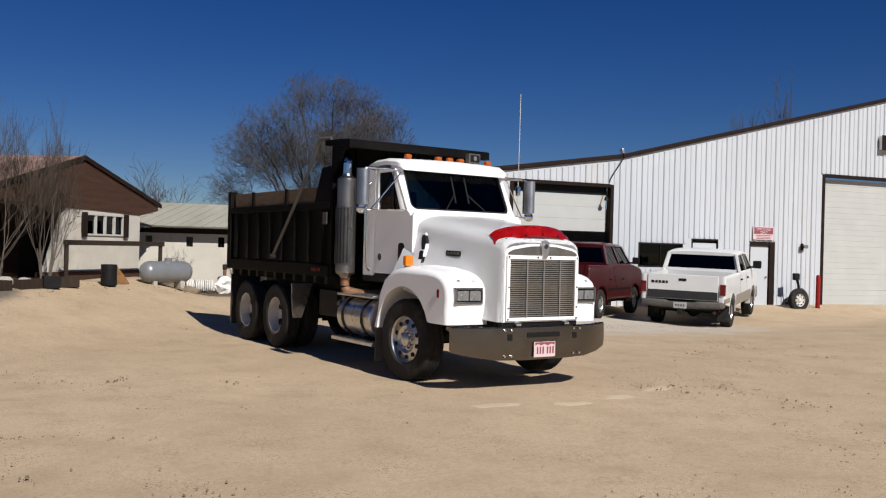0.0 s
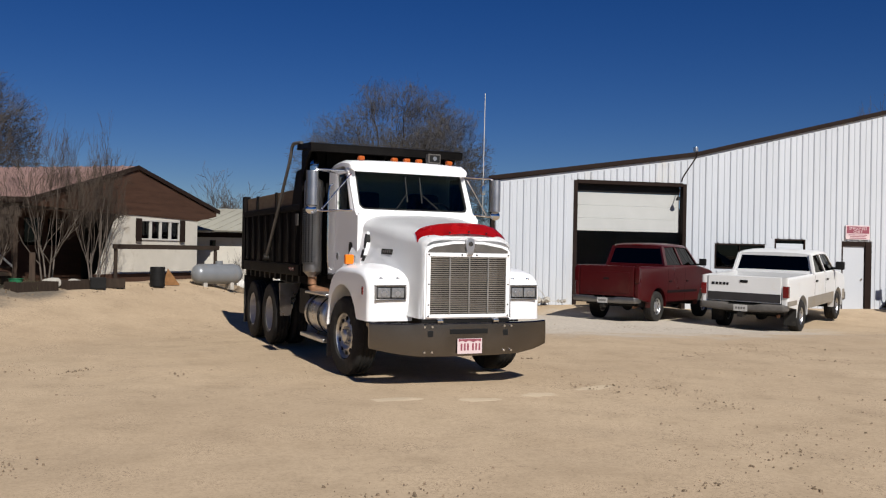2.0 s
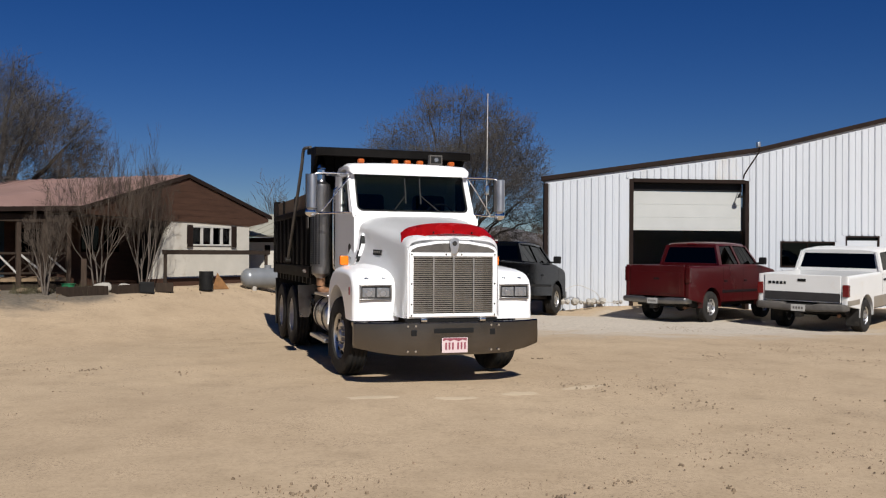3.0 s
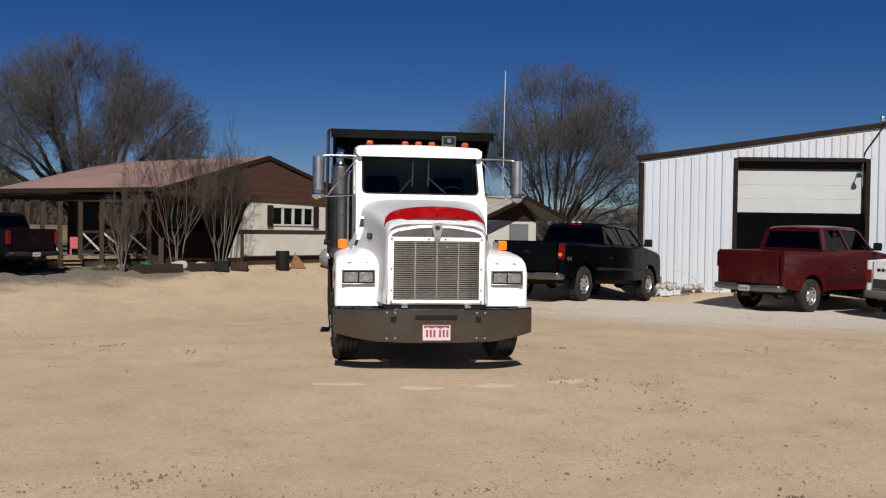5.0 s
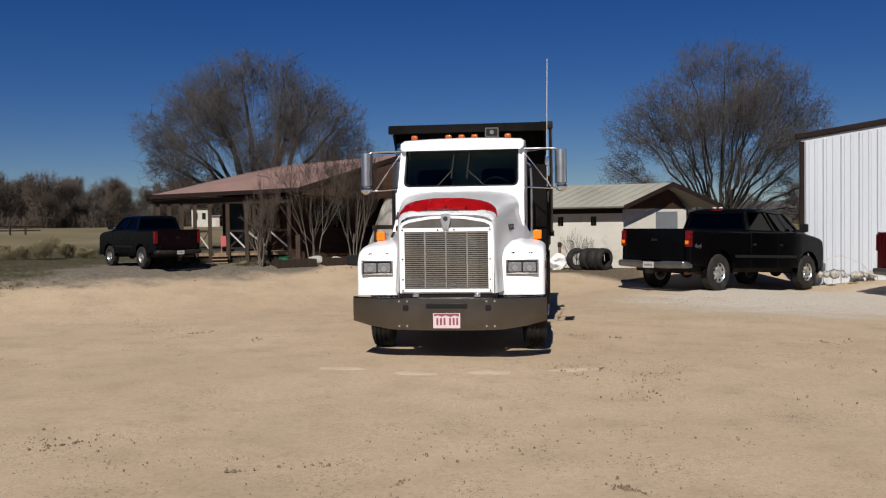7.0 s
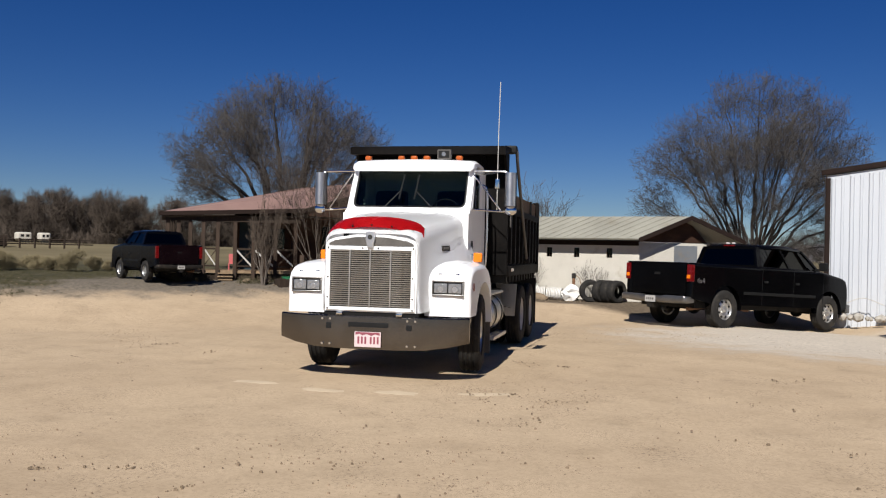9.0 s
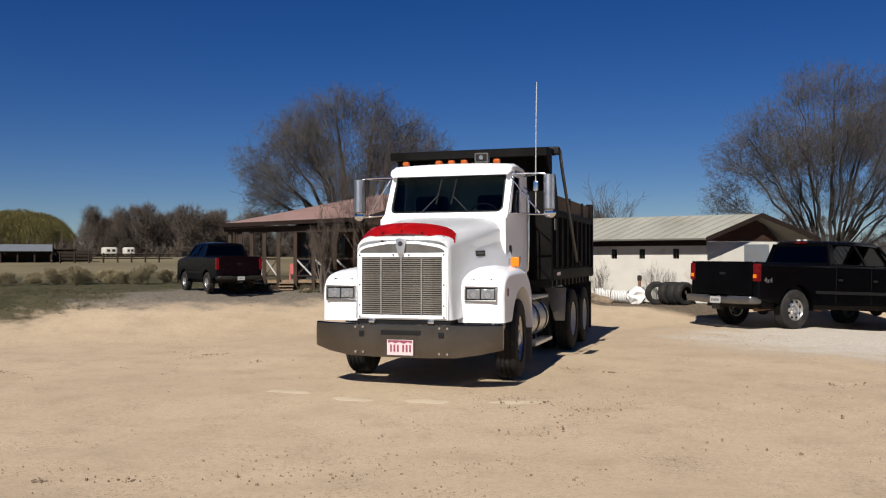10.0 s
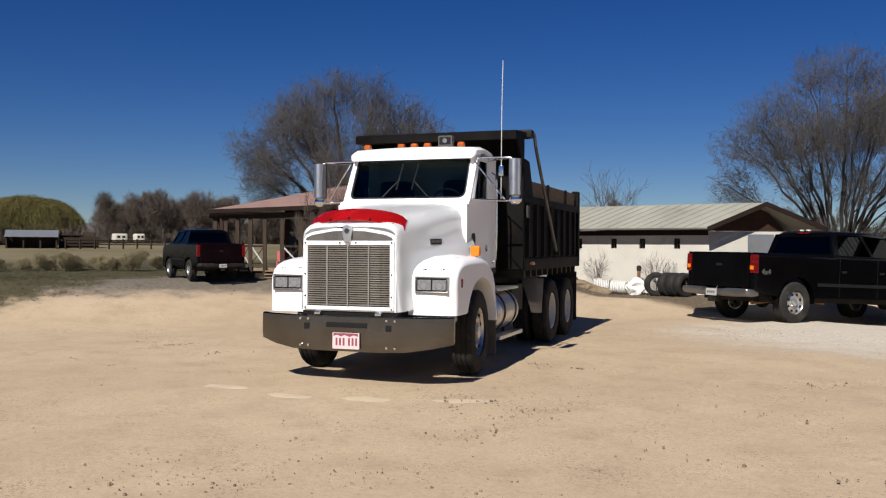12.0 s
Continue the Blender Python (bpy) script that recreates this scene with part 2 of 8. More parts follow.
def ring_of(c, d, r, n, twist=0.0):
    d = Vector(d).normalized()
    a = d.orthogonal().normalized() if abs(d.z) > 0.99 else Vector((0, 0, 1)).cross(d).normalized()
    b = d.cross(a)
    return [Vector(c) + r * (math.cos(6.28318 * k / n + twist) * a + math.sin(6.28318 * k / n + twist) * b) for k in range(n)]


def loft(bm, rings, caps=True, wrap=True):
    """Skin a row of rings with equal counts."""
    rows = [[bm.verts.new(p) for p in r] for r in rings]
    n = len(rows[0])
    for a, b in zip(rows, rows[1:]):
        for k in range(n if wrap else n - 1):
            j = (k + 1) % n
            bm.faces.new((a[k], a[j], b[j], b[k]))
    if caps:
        bm.faces.new(list(reversed(rows[0])))
        bm.faces.new(rows[-1])
    return bm


def cy(bm, p0, p1, r0, r1=None, n=16):
    d = Vector(p1) - Vector(p0)
    return loft(bm, [ring_of(p0, d, r0, n), ring_of(p1, d, r0 if r1 is None else r1, n)])


def tube(bm, pts, r, n=8):
    """A bent pipe along points."""
    pts = [Vector(p) for p in pts]
    rings = []
    for k, p in enumerate(pts):
        d = pts[min(k + 1, len(pts) - 1)] - pts[max(k - 1, 0)]
        rings.append(ring_of(p, d, r, n))
    return loft(bm, rings)


def bent(pts, steps=5):
    """Rounds the corners of a row of points."""
    out = [Vector(pts[0])]
    for a, b, c in zip(pts, pts[1:], pts[2:]):
        a, b, c = Vector(a), Vector(b), Vector(c)
        p, q = b + (a - b) * 0.3, b + (c - b) * 0.3
        out += [p.lerp(b, k / steps).lerp(b.lerp(q, k / steps), k / steps) for k in range(steps + 1)]
    return out + [Vector(pts[-1])]


def ext(bm, outline, axis, a, b, bev=0.0):
    """A flat outline pushed from a to b along an axis. x: points are (y, z); y: (x, z); z: (x, y)."""
    put = {"x": lambda u, v, w: (w, u, v), "y": lambda u, v, w: (u, w, v), "z": lambda u, v, w: (u, v, w)}[axis]
    lo = [bm.verts.new(put(u, v, a)) for u, v in outline]
    hi = [bm.verts.new(put(u, v, b)) for u, v in outline]
    fs = [bm.faces.new(lo), bm.faces.new(hi)]
    n = len(lo)
    for k in range(n):
        fs.append(bm.faces.new((lo[k], lo[(k + 1) % n], hi[(k + 1) % n], hi[k])))
    bmesh.ops.recalc_face_normals(bm, faces=fs)
    if bev:
        rim = list({e for f in fs[:2] for e in f.edges})
        bmesh.ops.bevel(bm, geom=rim, offset=bev, segments=2, profile=0.5, affect="EDGES", clamp_overlap=True)
    return bm


def lathe(bm, profile, n=32, c=(0, 0, 0)):
    """Turns (radius, x) points round the x axis."""
    rows = [[bm.verts.new((c[0] + x, c[1] + r * math.cos(6.28318 * k / n), c[2] + r * math.sin(6.28318 * k / n))) for k in range(n)] for r, x in profile]
    for a, b in zip(rows, rows[1:]):
        for k in range(n):
            bm.faces.new((a[k], a[(k + 1) % n], b[(k + 1) % n], b[k]))
    return bm


def arc(cx, cz, r, a0, a1, n):
    return [(cx + r * math.cos(radians(a0 + (a1 - a0) * k / n)), cz + r * math.sin(radians(a0 + (a1 - a0) * k / n))) for k in range(n + 1)]


def even_normals(me, keep):
    """Large faces stay flat beside their rounded edges: corner normals weighted by area."""
    sums = [Vector() for _ in me.vertices]
    for f in me.polygons:
        n = f.normal * f.area
        for v in f.vertices:
            sums[v] += n
    me.normals_split_custom_set([Vector() if lp.vertex_index in keep else sums[lp.vertex_index].normalized() for lp in me.loops])


def part(name, bm, material, parent=None, label="", kind="", sharp=32.0):
    """Links a bmesh as one mesh object, under a thing or a part."""
    bmesh.ops.recalc_face_normals(bm, faces=bm.faces)
    bm.verts.index_update()
    for f in bm.faces:
        f.smooth = True
    for e in bm.edges:
        if len(e.link_faces) == 2 and e.calc_face_angle(0.0) > radians(sharp):
            e.smooth = False
    me = bpy.data.meshes.new(name)
    keep = {v.index for v in bm.verts if any(not e.smooth for e in v.link_edges)}
    bm.to_mesh(me)
    bm.free()
    even_normals(me, keep)
    me.materials.append(material)
    ob = new(name, me)
    if parent:
        ob.parent = parent
    return tagged(ob, label=label, kind=kind)


def piece(name, me, parent, m):
    """Another object on a mesh that is already there."""
    ob = new(name, me)
    ob.parent, ob.matrix_local = parent, m
    return ob


def thing(name, m, label, category, group="", kind=""):
    ob = new(name)
    ob.matrix_world = m
    return tagged(ob, label=label, category=category, group=group, kind=kind)


def B():
    return bmesh.new()


def soup(name, verts, faces, material, parent=None, label="", kind=""):
    me = bpy.data.meshes.new(name)
    me.from_pydata(verts, [], faces)
    me.materials.append(material)
    ob = new(name, me)
    if parent:
        ob.parent = parent
    return tagged(ob, label=label, kind=kind)


def step(a, b, t):
    t = min(1.0, max(0.0, (t - a) / (b - a)))
    return t * t * (3 - 2 * t)


def ground_z(x, y):
    """Ground heights fitted to the camera's view: level round the truck, rising to the houses, falling to the east."""
    s = -0.6 * x + 0.8 * y
    z = 0.80 * step(7.0, 12.0, s) + 0.9 * step(14, 48, s)
    w = step(-1.0, 0.9, x) * step(11.0, 13.0, y) * step(26.0, 18.0, y)         # level along the shed's foot
    z += (min(z, 0.34) - z) * w
    n = 0.213 * (x - 8.28) + 0.977 * (y - 14.78)            # distance before the workshop's wall
    dip = 0.19 * step(6, 10.5, x) * step(3, 8.5, y) + 0.20 * step(10.5, 14.5, x) * step(1, 8, y)
    z -= dip * (1 - 0.45 * step(-3.2, -0.4, n)) - 0.12 * step(5, 8, x) * step(-2.2, 0, n)
    z -= 0.22 * step(4.8, 7.2, x) * step(11.2, 13.6, y) * step(10.2, 8.4, x) * step(19, 17, y)
    return z


# ---- ground ----
def yard_material():
    m, nt, p = shader("packed_sand_and_dry_grass")
    tc, sep = nt.nodes.new("ShaderNodeTexCoord"), nt.nodes.new("ShaderNodeSeparateXYZ")
    nt.links.new(tc.outputs["Object"], sep.inputs[0])

    def calc(op, a, b):
        n = nt.nodes.new("ShaderNodeMath")
        n.operation = op
        for sock, val in zip(n.inputs, (a, b)):
            if isinstance(val, (int, float)):
                sock.default_value = val
            else:
                nt.links.new(val, sock)
        return n.outputs[0]

    def band(v, a, b):
        n = nt.nodes.new("ShaderNodeMapRange")
        n.interpolation_type = "SMOOTHSTEP"
        n.inputs[1].default_value, n.inputs[2].default_value = a, b
        nt.links.new(v, n.inputs[0])
        return n.outputs[0]

    big, mid, fine, grit = link_noise(nt, 0.22, 6), link_noise(nt, 1.4, 6), link_noise(nt, 14, 5), link_noise(nt, 90, 3)
    sand = ramp(nt, big.outputs["Fac"], ((0.3, (0.437, 0.3307, 0.2205)), (0.7, (0.5079, 0.3913, 0.2646)))).outputs[0]
    sand = mixed(nt, sand, ramp(nt, mid.outputs["Fac"], ((0.30, (0.86, 0.85, 0.835)), (0.62, (1.05, 1.05, 1.05)))).outputs[0], 1.0, "MULTIPLY")
    sand = mixed(nt, sand, ramp(nt, fine.outputs["Fac"], ((0.30, (0.88, 0.875, 0.865)), (0.60, (1.03, 1.03, 1.03)))).outputs[0], 0.6, "MULTIPLY")
    scuff = link_noise(nt, 1.9, 10, None, 0.78)            # darker scuffed streaks and damp crumbs
    sand = mixed(nt, sand, (0.315, 0.2402, 0.1614), mixed(nt, (0, 0, 0), ramp(nt, scuff.outputs["Fac"], ((0.56, (0, 0, 0)), (0.74, (0.8, 0.8, 0.8)))).outputs[0], 1.0))
    grain = link_noise(nt, 38, 4, None, 0.7)
    sand = mixed(nt, sand, ramp(nt, grain.outputs["Fac"], ((0.28, (0.80, 0.79, 0.77)), (0.5, (1.0, 1.0, 1.0)), (0.75, (1.05, 1.05, 1.05)))).outputs[0], 1.0, "MULTIPLY")
    # loose gravel and tracks
    crumbs = ramp(nt, grit.outputs["Fac"], ((0.34, (0.50, 0.47, 0.43)), (0.46, (1, 1, 1)))).outputs[0]
    where = ramp(nt, mid.outputs["Fac"], ((0.48, (0, 0, 0)), (0.66, (1, 1, 1)))).outputs[0]
    sand = mixed(nt, sand, mixed(nt, sand, crumbs, 1.0, "MULTIPLY"), where)
    # dark grit in scattered patches
    speck, patch = link_noise(nt, 42, 3, None, 0.6), link_noise(nt, 1.15, 7, None, 0.68)
    spots = ramp(nt, speck.outputs["Fac"], ((0.37, (1, 1, 1)), (0.42, (0, 0, 0)))).outputs[0]
    area = ramp(nt, patch.outputs["Fac"], ((0.48, (0.04, 0.04, 0.04)), (0.60, (0.9, 0.9, 0.9)))).outputs[0]
    sand = mixed(nt, sand, (0.20, 0.148, 0.10), mixed(nt, spots, area, 1.0, "MULTIPLY"))
    # crushed pale stone in front of the workshop
    px_, py_ = sep.outputs[0], sep.outputs[1]
    dx, dy = calc("MULTIPLY", calc("SUBTRACT", px_, 9.0), 0.16), calc("MULTIPLY", calc("SUBTRACT", py_, 8.6), 0.22)
    rad = calc("ADD", calc("MULTIPLY", dx, dx), calc("MULTIPLY", dy, dy))
    rad = calc("ADD", rad, calc("MULTIPLY", calc("SUBTRACT", mid.outputs["Fac"], 0.5), 1.6))
    pale = mixed(nt, (0.53, 0.465, 0.38), ramp(nt, fine.outputs["Fac"], ((0.3, (0.78, 0.78, 0.78)), (0.65, (1.08, 1.08, 1.08)))).outputs[0], 1.0, "MULTIPLY")
    col = mixed(nt, pale, sand, band(rad, 0.35, 1.25))
    # brown earth along the foot of the shed
    d = calc("ADD", calc("MULTIPLY", calc("SUBTRACT", px_, 3.41), 0.293), calc("MULTIPLY", calc("SUBTRACT", py_, 14.71), 0.956))
    d = calc("ADD", d, calc("MULTIPLY", calc("SUBTRACT", mid.outputs["Fac"], 0.5), 0.7))
    foot = calc("MULTIPLY", band(d, -2.3, -1.7), calc("MULTIPLY", band(px_, -4.5, -3.0), band(calc("MULTIPLY", px_, -1.0), -4.6, -3.6)))
    col = mixed(nt, col, mixed(nt, (0.125, 0.095, 0.065), ramp(nt, fine.outputs["Fac"], ((0.3, (0.6, 0.6, 0.6)), (0.65, (1.15, 1.15, 1.15)))).outputs[0], 1.0, "MULTIPLY"), foot)
    # grey lane and dry grass past the yard's edge
    s = calc("ADD", calc("MULTIPLY", px_, -0.6), calc("MULTIPLY", py_, 0.8))
    s = calc("SUBTRACT", s, calc("MULTIPLY", band(px_, -5.2, -2.6), 1.7))            # the sand runs up to the house wall
    s = calc("ADD", s, calc("MULTIPLY", calc("SUBTRACT", mid.outputs["Fac"], 0.5), 2.0))
    lane = mixed(nt, (0.1575, 0.1323, 0.1024), ramp(nt, fine.outputs["Fac"], ((0.3, (0.7, 0.7, 0.7)), (0.65, (1.15, 1.15, 1.15)))).outputs[0], 1.0, "MULTIPLY")
    col = mixed(nt, col, lane, band(s, 9.6, 10.6))
    g1 = ramp(nt, mid.outputs["Fac"], ((0.35, (0.036, 0.036, 0.016)), (0.55, (0.078, 0.066, 0.036)), (0.7, (0.050, 0.046, 0.023)))).outputs[0]
    grass = mixed(nt, g1, ramp(nt, fine.outputs["Fac"], ((0.3, (0.65, 0.65, 0.62)), (0.65, (1.2, 1.2, 1.15)))).outputs[0], 1.0, "MULTIPLY")
    west = calc("ADD", calc("MULTIPLY", px_, -1.0), calc("MULTIPLY", calc("SUBTRACT", mid.outputs["Fac"], 0.5), 5.0))
    col = mixed(nt, col, grass, calc("MULTIPLY", band(west, 8.6, 10.2), band(s, 8.6, 9.8)))
    far = ramp(nt, big.outputs["Fac"], ((0.3, (0.115, 0.095, 0.052)), (0.7, (0.20, 0.163, 0.092)))).outputs[0]
    col = mixed(nt, col, far, band(s, 21, 28))
    nt.links.new(col, p.inputs["Base Color"])
    p.inputs["Roughness"].default_value, p.inputs["Specular IOR Level"].default_value = 0.95, 0.2
    b1, b2 = nt.nodes.new("ShaderNodeBump"), nt.nodes.new("ShaderNodeBump")
    for bp, src, dist, amount in ((b1, fine, 0.02, 0.12), (b2, grit, 0.006, 0.30)):
        bp.inputs["Strength"].default_value, bp.inputs["Distance"].default_value = amount, dist
        nt.links.new(src.outputs["Fac"], bp.inputs["Height"])
    nt.links.new(b1.outputs[0], b2.inputs["Normal"])
    nt.links.new(b2.outputs[0], p.inputs["Normal"])
    return m


def build_ground():
    def lines(lo, hi):
        near = list(np.arange(lo, hi, 0.22))
        out, d = [], 0.3
        while d < 1800:
            out.append(d)
            d *= 1.28
        return [lo - d for d in reversed(out)] + near + [hi + d for d in out]
    xs, ys = lines(-16, 22), lines(-11.5, 20)
    verts = []
    for y in ys:
        for x in xs:
            near = step(40, 20, abs(x)) * step(45, 25, abs(y)) if abs(x) < 40 and abs(y) < 45 else 0
            z = ground_z(x, y)
            if near:
                z += near * (0.035 * noise.noise((x * 0.35, y * 0.35, 1)) + 0.018 * noise.noise((x * 1.3, y * 1.3, 5)) + 0.008 * noise.noise((x * 3.1, y * 3.1, 9)))
            verts.append((x, y, z - 0.01))
    n = len(xs)
    faces = [(j * n + i, j * n + i + 1, (j + 1) * n + i + 1, (j + 1) * n + i) for j in range(len(ys) - 1) for i in range(n - 1)]
    ob = soup("ground", verts, faces, yard_material())
    for f in ob.data.polygons:
        f.use_smooth = True
    tagged(ob, "packed tan sand yard with gravel, running into dry grass", "ground", kind="structure")


build_ground()


def scatter_stones(name, count, spot, size, material, label, seed):
    rnd = random.Random(seed)
    verts, faces = [], []
    for _ in range(count):
        x, y = spot(rnd)
        r = size * (0.35 + rnd.random() ** 3 * 1.3)
        a0, z0 = rnd.random() * 6.28, ground_z(x, y)
        k = len(verts)
        for i in range(5):
            a, q = a0 + i * 1.2566, r * (0.75 + 0.5 * rnd.random())
            verts.append((x + q * math.cos(a), y + q * math.sin(a), z0 - 0.012))
            verts.append((x + 0.65 * q * math.cos(a + 0.2), y + 0.65 * q * math.sin(a + 0.2), z0 - 0.006 + r * (0.3 + 0.45 * rnd.random())))
        for i in range(5):
            j = (i + 1) % 5
            faces.append((k + 2 * i, k + 2 * j, k + 2 * j + 1, k + 2 * i + 1))
        faces.append(tuple(k + 2 * i + 1 for i in range(5)))
    tagged(soup(name, verts, faces, material), label, "pebbles", kind="stuff")


def yard_spot(rnd):
    while True:
        x, y = rnd.uniform(-14, 15), rnd.uniform(-9.5, 9.5)
        c = 0.7 * noise.noise((x * 0.3, y * 0.3, 3)) + 0.6 * noise.noise((x * 1.1, y * 1.1, 7)) + 0.4 * noise.noise((x * 3.0, y * 3.0, 11))
        if rnd.random() < max(0.02, -0.05 + 2.4 * c) and not (abs(x) < 1.5 and 0.2 < y < 8):
            return x, y


def lane_spot(rnd):
    x = rnd.uniform(-10, 3)
    return x, (10.2 + 0.6 * x) / 0.8 + rnd.uniform(-0.3, 1.2)


scatter_stones("yard_clods", 3800, yard_spot, 0.0085, M["clod"], "flat crumbs of dry earth on the packed sand", 5)
scatter_stones("yard_pebbles", 5200, yard_spot, 0.0042, M["stone"], "small brown pebbles strewn over the packed sand", 3)
def clump_spot(rnd, nests=[]):
    if not nests or rnd.random() < 0.08:
        while True:
            x, y = yard_spot(rnd)
            if y < 3:
                break
        nests.append((x, y, rnd.uniform(0.05, 0.45), rnd.uniform(0, 3.14)))
    x, y, w, a = nests[-1]
    p, q = rnd.gauss(0, w), rnd.gauss(0, w * 0.25)
    return x + p * math.cos(a) - q * math.sin(a), y + p * math.sin(a) + q * math.cos(a)


scatter_stones("yard_lumps", 3000, clump_spot, 0.0115, M["stone"], "clusters of dark earth lumps on the packed sand", 8)
scatter_stones("edge_rubble", 350, lane_spot, 0.018, M["stone"], "stones and clods along the yard's edge by the houses", 4)


def glint_patch(x, y, length, width, turn, seed):
    """A low pale mound, coloured as sunlight thrown off the bumper."""
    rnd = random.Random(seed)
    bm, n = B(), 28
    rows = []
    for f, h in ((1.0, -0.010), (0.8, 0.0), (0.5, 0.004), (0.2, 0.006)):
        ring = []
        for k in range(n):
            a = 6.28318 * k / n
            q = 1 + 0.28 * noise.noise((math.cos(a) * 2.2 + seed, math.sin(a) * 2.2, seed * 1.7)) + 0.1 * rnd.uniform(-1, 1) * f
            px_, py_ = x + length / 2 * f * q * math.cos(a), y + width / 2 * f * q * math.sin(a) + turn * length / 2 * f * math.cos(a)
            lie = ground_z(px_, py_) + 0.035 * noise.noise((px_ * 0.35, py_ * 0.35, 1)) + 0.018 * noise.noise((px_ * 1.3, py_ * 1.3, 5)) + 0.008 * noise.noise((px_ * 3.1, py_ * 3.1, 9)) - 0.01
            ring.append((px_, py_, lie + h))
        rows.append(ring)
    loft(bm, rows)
    ob = part("glint_patch", bm, M["bumper_glint"], sharp=80)
    tagged(ob, "pale patch painted as sunlight the bumper throws on the yard", "sand", "pale sand streaks", kind="stuff")


# four patches of reflected sun, put into the ground as pale colour
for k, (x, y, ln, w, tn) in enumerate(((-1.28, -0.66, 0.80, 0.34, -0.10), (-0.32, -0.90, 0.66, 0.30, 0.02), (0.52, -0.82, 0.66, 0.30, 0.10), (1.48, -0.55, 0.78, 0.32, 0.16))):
    glint_patch(x, y, ln, w, tn, k + 1)


# ---- workshop building ----
WO, WU, WN = Vector((8.28, 14.78, 0)), Vector((0.977, -0.213, 0)), Vector((0.213, 0.977, 0))
WM = Matrix(((WU.x, WN.x, 0, WO.x), (WU.y, WN.y, 0, WO.y), (0, 0, 1, 0), (0, 0, 0, 1)))   # x along the wall, y into the building
DEPTH, LENGTH, SKEW = 12.0, 37.0, 0.30      # side walls skewed so that the near one stays out of the camera's sight


def roof_height(s):
    if s < 6.95:
        return 3.86 + (4.90 - 3.86) * s / 6.95
    if s < 22.5:
        return 4.90 + (7.90 - 4.90) * (s - 6.95) / (19.1 - 6.95)
    return roof_height(22.4) - (s - 22.5) * 0.247


OPENINGS = [(2.72, 6.62, -1, 3.98), (7.70, 9.56, 1.22, 2.06), (9.93, 11.10, 1.45, 2.25), (12.52, 13.72, -1, 2.22), (15.95, 21.2, -1, 4.86)]


